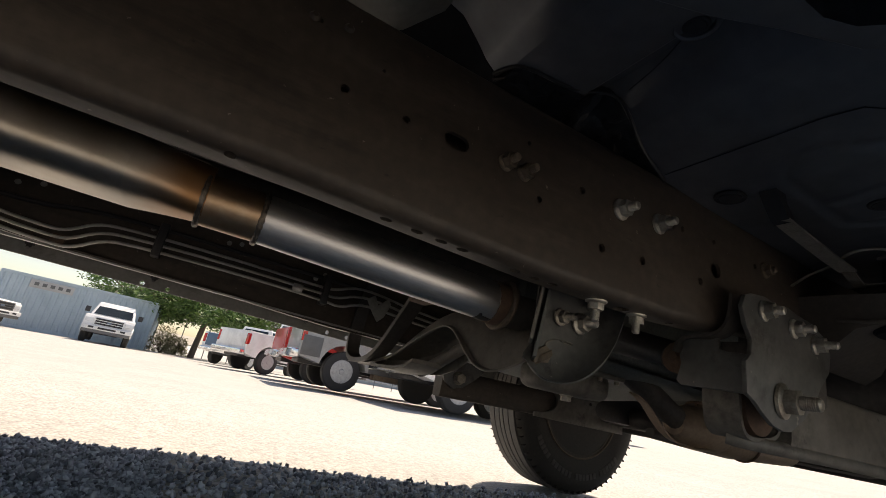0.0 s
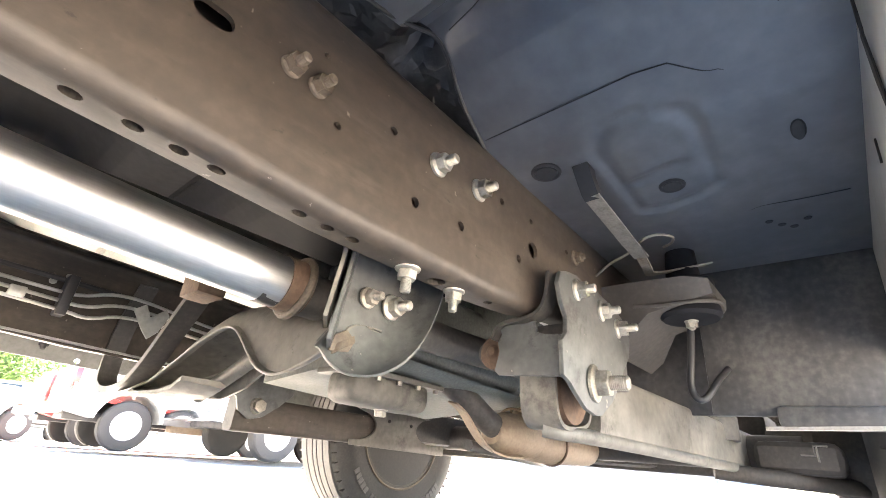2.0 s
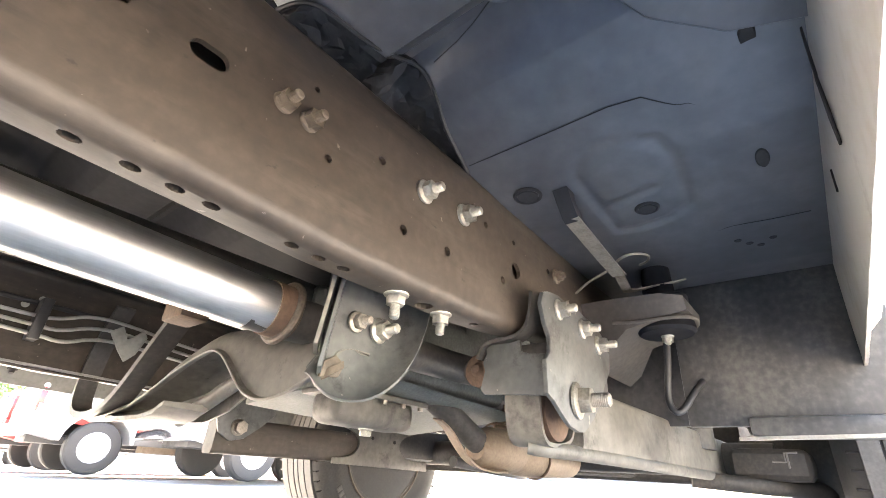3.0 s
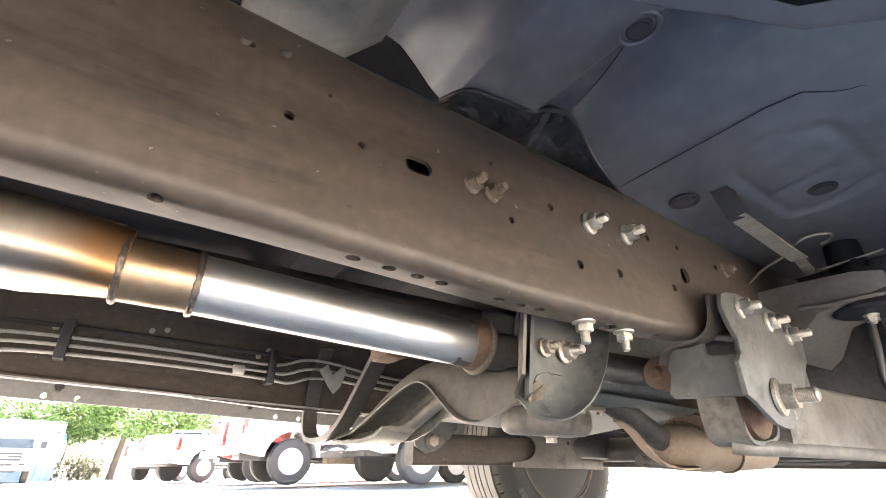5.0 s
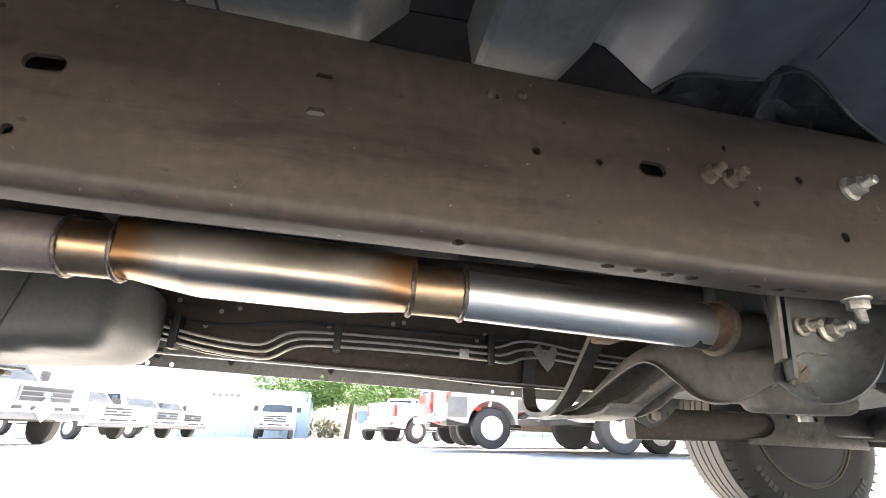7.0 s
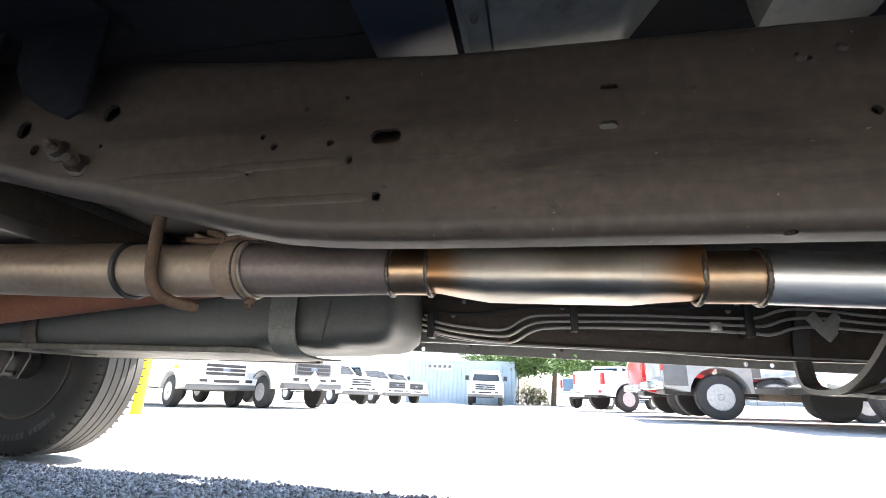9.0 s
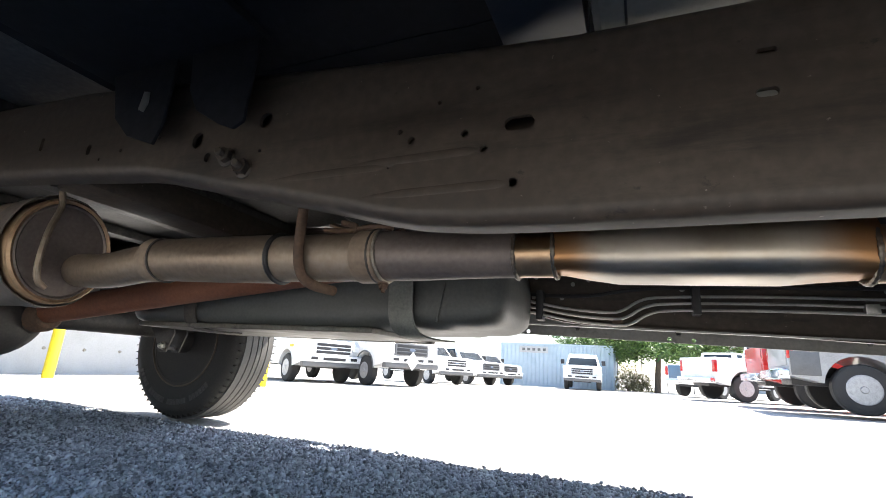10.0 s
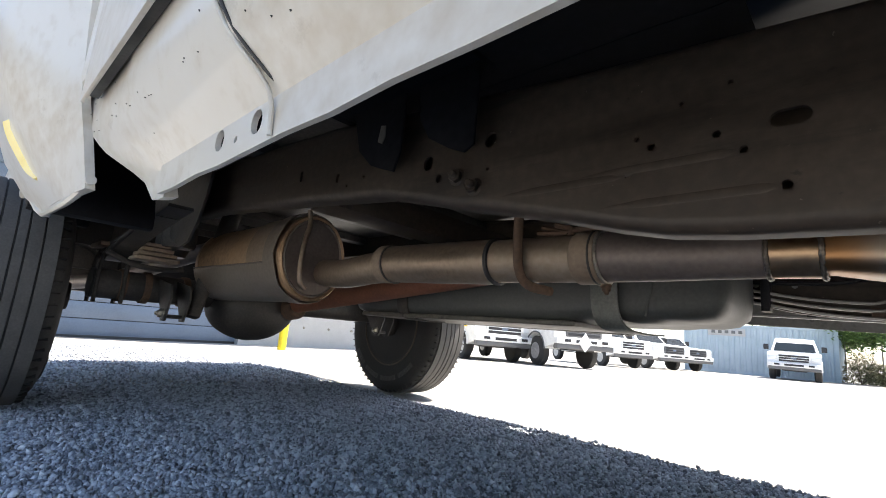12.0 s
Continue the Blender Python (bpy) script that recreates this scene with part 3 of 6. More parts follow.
# light seen through one slot, painted as a pale plate added against the web
part("slot_light_plate", box((-0.245, 0.0072, 0.607), (-0.205, 0.0092, 0.627), 0.0005), BEAMPAINT, rail, "pale plate added for the light seen through a slot")
for x, z in ((-0.633, 0.591), (-0.508, 0.597), (-0.472, 0.551)):
    part("pressed_rib", turned([(x - 0.20, 0.001, z, 0.001, 0.004), (x - 0.14, 0.001, z, 0.0015, 0.008), (x - 0.02, 0.001, z, 0.0015, 0.008), (x - 0.004, 0.001, z, 0.001, 0.004)], 12), FRAME, rail)

far = part("frame_rail", build_rail(-1), FRAME, truck, "far frame rail carrying brake lines")
FAR_POSE = Matrix.Translation((0, 1.09, -0.018)) @ Matrix.Rotation(radians(1.6), 4, "Y")
far.matrix_local = FAR_POSE

# bolts through the near rail
bolt((0.427, 0, 0.627), (0.1, -1, 0.02), 0.0105, 0.020, ZINC, rail)
bolt((0.511, 0, 0.634), (0.1, -1, 0.02), 0.0105, 0.020, ZINC, rail)
bolt((0.219, 0, 0.614), (0.15, -1, 0.1), 0.0085, 0.016, OLDFASTENER, rail, 1.12)
bolt((0.249, 0, 0.612), (0.15, -1, 0.1), 0.0085, 0.016, OLDFASTENER, rail, 1.12)
bolt((0.425, 0.030, 0.492), (0, 0, -1), 0.0098, 0.024, ZINC, rail)
bolt((0.512, 0.032, 0.493), (0, 0, -1), 0.0092, 0.022, ZINC, rail)
bolt((0.80, -0.001, 0.645), (0, -1, 0.0), 0.009, 0.008, OLDFASTENER, rail)
for x, z in ((-0.045, 0.676), (-0.008, 0.683)):
    part("rivet", cone(0.006, 0.003, 0, 0.004, 12, axis_pose((x, 0, z), (0, -1, 0))), FRAME, rail)

# body mount arm on the rail towards the rear
mount = part("body_mount", prism([(-1.24, 0.90), (-1.20, 0.80), (-1.175, 0.73), (-1.13, 0.69), (-1.06, 0.665), (-1.045, 0.70), (-1.04, 0.90)], 0.006, 0.002, at=-0.036), DARKFLOOR, truck, "dark stamped body mount bracket")
part("mount_plate", prism([(-1.02, 0.90), (-0.995, 0.75), (-0.97, 0.71), (-0.92, 0.68), (-0.885, 0.665), (-0.865, 0.675), (-0.86, 0.90)], 0.006, 0.002, at=-0.036), DARKFLOOR, mount)
part("mount_arm", box((-1.24, -0.22, 0.82), (-0.86, 0.0, 0.84), 0.004), DARKFLOOR, mount)
# pale patch on the bracket paints light coming through a slot
part("slot_light_patch", prism([(-1.112, 0.735), (-1.098, 0.728), (-1.09, 0.742), (-1.092, 0.765), (-1.106, 0.768)], 0.002, 0.0005, at=-0.0385), BEAMPAINT, mount, "pale patch painted as light through a slot")
for x, z in ((-0.885, 0.616), (-0.925, 0.64)):
    bolt((x, -0.001, z), (0.25, -1, 0), 0.010, 0.016, FRAME, mount)

# ---- exhaust ----
PY = 0.222
exhaust = new("exhaust_system")
exhaust.parent = truck
exhaust["label"] = "exhaust with welded stainless section and older pipes"


def pipe(name, st, mat, label="", n=40):
    return part(name, turned([(x, PY + dy, z, r) for x, dy, z, r in st], n), mat, exhaust, label)


def ring(x, z, r, thick, mat, name="weld_bead", tilt=0.0, dy=0.0, wob=0.25):
    return part(name, torus(r, thick, axis_pose((x, PY + dy, z), (1, 0, tilt)), 96 if wob else 44, 8, wob * 0.6), mat, exhaust)


pipe("stainless_pipe", [(0.3764, 0, 0.4928, 0.0348), (0.3692, 0, 0.4933, 0.0356), (0.2147, 0, 0.4985, 0.0356), (-0.0201, 0, 0.5078, 0.0356)], STAINLESS, "new bright stainless exhaust pipe")
ring(-0.0201, 0.5078, 0.0359, 0.0037, WELD, wob=0.30)
pipe("collar", [(-0.0201, 0, 0.5078, 0.0348), (-0.0428, 0, 0.5084, 0.0354), (-0.0922, 0, 0.5089, 0.0354)], TINT, "bronze heat-tinted pipe collar")
ring(-0.0940, 0.5115, 0.0385, 0.0036, WELD, wob=0.30)


def cat_ring(x, zc, ry, rz, dy=0.0, n=72):
    out = []
    for i in range(n):
        t = 2 * math.pi * i / n
        c, s = math.cos(t), math.sin(t)
        p = 0.56
        out.append((x, PY + dy + ry * math.copysign(abs(c) ** p, c), zc + rz * math.copysign(abs(s) ** p, s)))
    return out


CONVERTER = [[cat_ring(-0.0895, 0.5145, 0.0368, 0.0354), cat_ring(-0.1012, 0.5145, 0.04, 0.0354), cat_ring(-0.1415, 0.5139, 0.0563, 0.0359), cat_ring(-0.1745, 0.5133, 0.0632, 0.038)],
             [cat_ring(-0.1745, 0.5133, 0.0632, 0.038), cat_ring(-0.27, 0.5155, 0.0636, 0.0382), cat_ring(-0.3740, 0.5180, 0.0632, 0.038)],
             [cat_ring(-0.3740, 0.5180, 0.0632, 0.038), cat_ring(-0.4173, 0.5224, 0.0541, 0.0359), cat_ring(-0.4491, 0.5278, 0.0411, 0.0359), cat_ring(-0.4619, 0.5288, 0.0373, 0.0359)]]
part("catalytic_converter", join(*[loft(rings) for rings in CONVERTER]), STRAW, exhaust, "flattened stainless catalytic converter with straw heat tint")
for side in (-1, 1):
    part("converter_flange", tube([(x, PY + side * 0.58 * ry, zc + 0.955 * rz) for x, ry, rz, zc in ((-0.100, 0.040, 0.0354, 0.5145), (-0.1415, 0.0563, 0.0359, 0.5139), (-0.1649, 0.0627, 0.0374, 0.5133), (-0.1839, 0.0632, 0.038, 0.5133), (-0.27, 0.0632, 0.038, 0.5155), (-0.3643, 0.0632, 0.038, 0.5177), (-0.3833, 0.0627, 0.0374, 0.5182), (-0.4173, 0.0541, 0.0359, 0.5224), (-0.4491, 0.0411, 0.0359, 0.5278))], 0.0022, 8, 1), DULLPIPE, exhaust, "folded seam flange")
ring(-0.4600, 0.5258, 0.0388, 0.0036, WELD, wob=0.30)
pipe("collar", [(-0.4589, 0, 0.5228, 0.0359), (-0.4857, 0, 0.5234, 0.0359), (-0.5187, 0, 0.5239, 0.0359)], TINT, "bronze heat-tinted pipe collar")
ring(-0.5197, 0.5239, 0.0366, 0.0034, WELD, wob=0.30)
pipe("intermediate_pipe", [(-0.5197, 0, 0.5239, 0.0359), (-0.6093, 0, 0.5254, 0.038), (-0.6711, 0, 0.528, 0.0416), (-0.7329, 0, 0.5306, 0.0442), (-0.7638, 0, 0.5311, 0.0447)], DULLPIPE, "dull grey flared pipe")
pipe("clamp_band", [(-0.7617, 0, 0.5311, 0.0463), (-0.7638, 0, 0.5311, 0.0484), (-0.805, 0, 0.5311, 0.0484), (-0.8091, 0, 0.5311, 0.0458)], TAN, "tan band clamp")
ring(-0.771, 0.5311, 0.048, 0.0022, DARKSTEEL, "clamp_wire", 0.02)
ring(-0.7587, 0.5311, 0.0466, 0.0030, OLDBOLT, "clamp_wire", 0.06)
bolt((-0.752, PY - 0.012, 0.478), (0.2, -0.2, -1), 0.006, 0.010, RUST, exhaust)
pipe("intermediate_pipe", [(-0.805, 0, 0.5311, 0.0442), (-0.9183, 0, 0.5327, 0.0452), (-0.9925, 0, 0.5342, 0.0452)], OLDPIPE, "browned exhaust pipe")
ring(-0.9945, 0.5342, 0.0465, 0.0055, BLACK, "pipe_joint", 0, 0, 0)
pipe("intermediate_pipe", [(-0.9945, 0, 0.5342, 0.0473), (-1.011, 0, 0.5342, 0.0487), (-1.1758, 0, 0.5384, 0.0484), (-1.3406, 0, 0.543, 0.0473)], OLDPIPE, "tan aluminised resonator pipe")
pipe("clamp_band", [(-1.3355, 0, 0.543, 0.0489), (-1.3375, 0, 0.543, 0.0504), (-1.3663, 0, 0.5435, 0.0504), (-1.3684, 0, 0.5435, 0.0489)], TAN, "tan band clamp")
ring(-1.3303, 0.543, 0.0494, 0.0025, DARKSTEEL, "clamp_wire", 0.05)
part("bent_pipe", tube([(-1.33, PY, 0.537), (-1.42, PY, 0.536), (-1.52, PY + 0.01, 0.527), (-1.62, PY + 0.02, 0.527), (-1.70, PY + 0.03, 0.535)], 0.043, 28), OLDPIPE, exhaust, "bent pipe into the muffler")
MUF = [(-1.712, 0.205, 0.575, 0.098, 0.118), (-1.702, 0.205, 0.575, 0.110, 0.132), (-1.708, 0.205, 0.575, 0.115, 0.137), (-1.785, 0.205, 0.575, 0.115, 0.137), (-1.79, 0.205, 0.575, 0.112, 0.134), (-2.38, 0.205, 0.580, 0.112, 0.134), (-2.385, 0.205, 0.580, 0.115, 0.137), (-2.42, 0.205, 0.580, 0.112, 0.134), (-2.43, 0.205, 0.580, 0.09, 0.11)]
muffler = part("muffler", turned(MUF, 48), MUFFLERSHELL, exhaust, "oval tan muffler with a dented shell")
part("muffler_end", turned([(-1.708, 0.205, 0.575, 0.104, 0.126), (-1.704, 0.205, 0.575, 0.100, 0.121), (-1.716, 0.205, 0.575, 0.088, 0.106), (-1.712, 0.205, 0.575, 0.03, 0.03)], 40), DULLPIPE, muffler, "dark dished muffler end")


def half_shell(x0, x1, a0, a1, off, notch=0.0):
    """A thin sheet wrapped over part of the oval shell."""
    rings = []
    for i in range(22):
        a = radians(a0 + (a1 - a0) * i / 21)
        ry, rz = 0.115 + off, 0.137 + off
        c, s_ = math.cos(a), math.sin(a)
        xa = x1 - notch * abs(math.sin(i * 0.9)) ** 6
        rings.append([(x, 0.205 + r1 * c, 0.577 + r2 * s_) for x, r1, r2 in ((x0, ry, rz), (xa, ry, rz), (xa, ry - 0.002, rz - 0.002), (x0, ry - 0.002, rz - 0.002))])
    return loft(rings)


part("lower_shield", half_shell(-2.41, -1.775, 192, 345, 0.006), SHIELD, muffler, "pale lower half shell with a folded edge")
part("end_shield", half_shell(-1.80, -1.725, 60, 345, 0.010, 0.012), SHIELD, muffler, "pale end band with a ragged edge")
part("upper_shield", half_shell(-1.93, -1.80, 60, 190, 0.005), OLDPIPE, muffler)
part("muffler_seam", tube([(-1.76, 0.088, 0.548), (-2.0, 0.086, 0.548), (-2.41, 0.088, 0.552)], 0.003, 8, 1), DULLPIPE, muffler, "folded seam along the shell")
part("hanger_rod", tube([(-1.690, 0.16, 0.72), (-1.690, 0.17, 0.68), (-1.680, 0.150, 0.62), (-1.678, 0.145, 0.54), (-1.688, 0.155, 0.49), (-1.695, 0.18, 0.475)], 0.0075, 10), OLDPIPE, exhaust, "bent hanger rod on the muffler end")
hang = part("hanger_rod", tube([(-0.905, PY - 0.060, 0.66), (-0.905, PY - 0.062, 0.56), (-0.905, PY - 0.055, 0.50), (-0.898, PY - 0.03, 0.476), (-0.885, PY + 0.03, 0.474)], 0.0095, 14), RUST, exhaust, "rusty bent exhaust hanger rod")
part("hanger_bracket", join(strip([(-0.90, PY + 0.02, 0.605), (-0.86, PY + 0.02, 0.592), (-0.80, PY + 0.02, 0.598), (-0.77, PY + 0.02, 0.578), (-0.74, PY + 0.02, 0.585)], 0.018, 0.005, (0, 1, 0.4), 2), tube([(-0.90, PY, 0.588), (-0.85, PY, 0.582), (-0.79, PY, 0.59), (-0.75, PY, 0.582)], 0.005, 8), tube([(-0.88, PY, 0.575), (-0.84, PY, 0.565), (-0.82, PY, 0.59), (-0.86, PY, 0.60)], 0.006, 8)), RUST, exhaust, "orange rusty hanger bracket")
# the older dark pipe ahead of the stainless one
part("front_pipe", tube([(0.345, PY, 0.489), (0.45, PY, 0.488), (0.62, PY + 0.03, 0.505), (0.80, PY + 0.06, 0.515), (1.0, PY + 0.05, 0.52), (1.5, PY + 0.02, 0.52)], 0.0315, 26), DARKSTEEL, exhaust, "dark rusty front pipe")
pipe("pipe_sleeve", [(0.3713, 0, 0.4933, 0.0374), (0.3919, 0, 0.4928, 0.038), (0.4053, 0, 0.4928, 0.038), (0.4073, 0, 0.4928, 0.0354)], RUST, "rusty slip joint sleeve")
part("clamp_rod", torus(0.0405, 0.0058, axis_pose((0.398, PY, 0.4925), (1, 0, -0.12)), 40, 10), OLDFASTENER, exhaust, "dusty round clamp")

# ---- driveline ----
drive = new("driveline")
drive.parent = truck
drive["label"] = "driveshaft, rear axle and gearbox"
part("driveshaft", tube([(-2.36, 0.515, 0.450), (-1.46, 0.515, 0.546), (-0.80, 0.515, 0.616)], 0.043, 26, 0), SHAFT, drive, "rust-red primer driveshaft")
# bearing is added at the split; ahead of it shade is put into the colour
part("shaft_split_cover", join(turned([(-0.82, 0.515, 0.615, 0.045), (-0.80, 0.515, 0.617, 0.052), (-0.74, 0.515, 0.62, 0.052), (-0.72, 0.515, 0.621, 0.042)], 24)), DARKSTEEL, drive, "dark centre bearing added where the shaft colour splits")
part("driveshaft", tube([(-0.76, 0.515, 0.62), (0.62, 0.50, 0.63)], 0.038, 22, 0), DARKSTEEL, drive, "front half of the driveshaft, coloured dark for its shade")
part("universal_joint", join(turned([(-2.40, 0.515, 0.43, 0.03), (-2.38, 0.515, 0.432, 0.055), (-2.33, 0.515, 0.436, 0.055), (-2.31, 0.515, 0.438, 0.044)], 20), box((-2.42, 0.47, 0.40), (-2.36, 0.56, 0.46), 0.012)), RUST, drive)
DIFF = []
for i in range(13):
    a = math.pi * i / 12
    DIFF.append((-2.53 + 0.165 * math.cos(a) * 1.0, 0.40, 0.425, max(0.02, 0.20 * math.sin(a) ** 0.8), max(0.02, 0.155 * math.sin(a) ** 0.8)))
diff = part("differential", turned(DIFF, 32), DARKSTEEL, drive, "dark greasy differential housing")
part("differential_cover", turned([(-2.63, 0.40, 0.425, 0.15, 0.135), (-2.645, 0.40, 0.425, 0.15, 0.135), (-2.70, 0.40, 0.425, 0.10, 0.09), (-2.71, 0.40, 0.425, 0.03, 0.03)], 28), DARKSTEEL, diff)
part("pinion_neck", turned([(-2.52, 0.48, 0.428, 0.10, 0.09), (-2.40, 0.515, 0.432, 0.06), (-2.34, 0.515, 0.435, 0.05)], 24), DARKSTEEL, diff)
for i in range(10):
    a = 2 * math.pi * i / 10
    part("cover_bolt", cone(0.010, 0.009, 0, 0.012, 6, axis_pose((-2.60, 0.40 + 0.165 * math.cos(a), 0.425 + 0.14 * math.sin(a)), (1, 0, 0))), OLDBOLT, diff)
part("axle_tube", turned([(y, -2.53, 0.455, 0.055) for y in (-0.22, 0.2, 0.6, 1.30)], 24, "y"), DARKSTEEL, drive, "rear axle tube")
for y in (-0.12, -0.04, 0.10):
    part("axle_ring", turned([(y - 0.012, -2.53, 0.455, 0.062), (y + 0.012, -2.53, 0.455, 0.062)], 24, "y"), RUST, drive)


def shock_mount(y):
    o = part("shock_mount", join(
        prism([(-2.53, 0.50), (-2.33, 0.47), (-2.31, 0.42), (-2.345, 0.335), (-2.39, 0.335), (-2.40, 0.36), (-2.45, 0.42)], 0.008, 0.002, at=y - 0.035),
        prism([(-2.53, 0.50), (-2.33, 0.47), (-2.31, 0.42), (-2.345, 0.335), (-2.39, 0.335), (-2.40, 0.36), (-2.45, 0.42)], 0.008, 0.002, at=y + 0.03),
        box((-2.41, y - 0.035, 0.345), (-2.36, y + 0.035, 0.36), 0.003)), DARKSTEEL, drive, "shock absorber bracket hanging under the axle")
    bolt((-2.365, y - 0.036, 0.362), (0, -1, 0), 0.012, 0.012, ZINC, o)


shock_mount(0.03)
shock_mount(1.05)
for y in (-0.165, 1.23):
    for k in range(5):
        half = 0.72 - 0.11 * k
        part("leaf_spring", strip([(-2.53 - half, y, 0.66 - 0.014 * k), (-2.53, y, 0.580 - 0.0125 * k), (-2.53 + half, y, 0.66 - 0.014 * k)], 0.065, 0.009, (0, 1, 0)), RIMDARK, drive, "dark leaf spring blade")
    for dx in (-0.06, 0.06):
        part("u_bolt", tube([(-2.53 + dx, y - 0.042, 0.385), (-2.53 + dx, y - 0.042, 0.60), (-2.53 + dx, y + 0.042, 0.60), (-2.53 + dx, y + 0.042, 0.385)], 0.007, 8), RIMDARK, drive)
    part("spring_plate", box((-2.62, y - 0.06, 0.588), (-2.44, y + 0.06, 0.605), 0.005), RUST, drive)
block = part("spring_block", join(*[box((-2.36 + 0.012 * k, -0.150 + 0.008 * k, 0.542 + 0.017 * k), (-2.25 - 0.008 * k, -0.012 - 0.010 * k, 0.555 + 0.017 * k), 0.003) for k in range(4)]), TAN, drive, "stack of tan rusty plates over the axle")
part("block_bracket", join(box((-2.38, -0.075, 0.60), (-2.30, 0.0, 0.68), 0.010), turned([(0.60, -2.26, -0.025, 0.050), (0.61, -2.26, -0.025, 0.056), (0.67, -2.26, -0.025, 0.056), (0.68, -2.26, -0.025, 0.045)], 24, "z"), tube([(-2.34, -0.22, 0.56), (-2.34, -0.14, 0.525), (-2.34, -0.05, 0.518), (-2.34, 0.03, 0.53)], 0.010, 10)), RIMDARK, block, "black bump stop cup and hose")
part("shock_absorber", join(turned([(0.36, 0, 0, 0.018), (0.37, 0, 0, 0.030), (0.62, 0, 0, 0.030), (0.63, 0, 0, 0.036), (0.85, 0, 0, 0.036)], 22, "z")), RIMDARK, drive, "dark shock absorber").matrix_local = Matrix.Translation((-2.37, 0.02, 0.0)) @ Matrix.Rotation(radians(-12), 4, "X")
part("bump_stop", turned([(0.58, -2.40, 0.0, 0.045), (0.62, -2.40, 0.0, 0.06), (0.70, -2.40, 0.0, 0.05)], 20, "z"), BLACK, drive, "black rubber bump stop")
part("inner_splash_shield", prism([(-1.90, 0.86), (-1.93, 0.74), (-1.97, 0.66), (-2.03, 0.60), (-2.10, 0.585), (-2.18, 0.61), (-2.28, 0.66), (-2.45, 0.72), (-2.60, 0.80), (-2.60, 0.90)], 0.010, 0.003, at=-0.07), RIMDARK, truck, "dark curved splash shield beside the frame")


def wheel(x, y0, flip):
    """A wheel with its inner face at y0; flip -1 puts the outer face towards -y."""
    w = new("wheel")
    w.parent = truck
    w["label"] = "worn black all-terrain tyre on a steel rim, dusty"
    R, W, zc = 0.385, 0.255, 0.398
    m = Matrix.Translation((x, y0, zc)) @ Matrix.Diagonal((1, flip, 1, 1))
    prof = [(0.0, 0.20), (0.004, 0.225), (-0.012, 0.27), (-0.014, 0.31), (-0.004, 0.345), (0.012, 0.368), (0.03, 0.378), (0.05, 0.383)]
    full = prof + [(W - a, r) for a, r in prof[::-1]]
    b = turned([(a, 0, 0, r) for a, r in full], 72, "y")
    b.transform(m)
    tyre = part("tyre", b, RUBBER, w, "black tyre with pale worn tread", 50)
    ribs = [(0.034, 0.073), (0.0775, 0.112), (0.1165, 0.1405), (0.145, 0.180), (0.1845, 0.221)]
    for a, c in ribs:
        g = turned([(a, 0, 0, 0.380), (a + 0.001, 0, 0, 0.3885), (c - 0.001, 0, 0, 0.3885), (c, 0, 0, 0.380)], 96, "y")
        g.transform(m)
        part("tread_rib", g, TYREWORN, tyre)
    for i in range(64):
        t = 2 * math.pi * i / 64
        for side in (0.020, W - 0.020):
            g = box((-0.0022, side - 0.010, 0.366), (0.0022, side + 0.013, 0.3815), 0.001, 1, Matrix.Rotation(t, 4, "Y"))
            g.transform(m)
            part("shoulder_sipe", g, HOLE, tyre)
    g = turned([(0.012, 0, 0, 0.232), (0.0, 0, 0, 0.226), (0.0, 0, 0, 0.214), (0.02, 0, 0, 0.202), (0.10, 0, 0, 0.197), (0.19, 0, 0, 0.19), (0.205, 0, 0, 0.14), (0.20, 0, 0, 0.0001)], 48, "y")
    g.transform(m)
    part("rim", g, RIMDARK, w, "dark dusty steel rim")
    lip = torus(0.2285, 0.0045, axis_pose((0, -0.001, 0), (0, 1, 0)), 56, 8)
    lip.transform(m)
    part("rim_lip", lip, OLDFASTENER, w, "brown worn rim edge")
    for i in range(5):
        t = 2 * math.pi * (i + 0.35) / 5
        # solid dark disc painted where the opening would be in shade
        g = cone(0.030, 0.034, 0.194, 0.201, 14, Matrix.Rotation(t, 4, "Y") @ Matrix.Translation((0, 0, 0.155)) @ Matrix.Rotation(radians(-90), 4, "X"))
        g.transform(m)
        part("rim_window", g, HOLE, w, "dark disc painted as an opening between the spokes")
    g = join(turned([(0.085, 0, 0, 0.0001), (0.085, 0, 0, 0.135), (0.09, 0, 0, 0.150), (0.112, 0, 0, 0.150), (0.115, 0, 0, 0.09), (0.17, 0, 0, 0.07)], 40, "y"), prism([(-0.13, -0.145), (-0.03, -0.165), (0.05, -0.15), (0.075, -0.105), (0.02, -0.06), (-0.09, -0.075)], 0.075, 0.014, 3, at=0.03), turned([(-0.06, 0, 0, 0.05), (0.0, 0, 0, 0.066), (0.02, 0, 0, 0.07), (0.09, 0, 0, 0.072)], 24, "y"))
    g.transform(m)
    part("brake_drum", g, RIMDARK, w, "dusty brake backing plate and caliper")
    for i in range(26):
        t = 2 * math.pi * (0.02 + 0.30 * i / 26)
        if i % 7 == 6:
            continue
        g = box((-0.009, -0.0165, 0.292), (0.009, -0.012, 0.318), 0.001, 1, Matrix.Rotation(t + 2.2, 4, "Y"))
        g.transform(m)
        part("lettering_bar", g, TYREWORN, tyre)
    return w


wheel(-2.53, 1.25, 1)
wheel(1.66, 1.25, 1)
wheel(-2.65, -0.315, -1)
wheel(1.86, -0.335, -1)

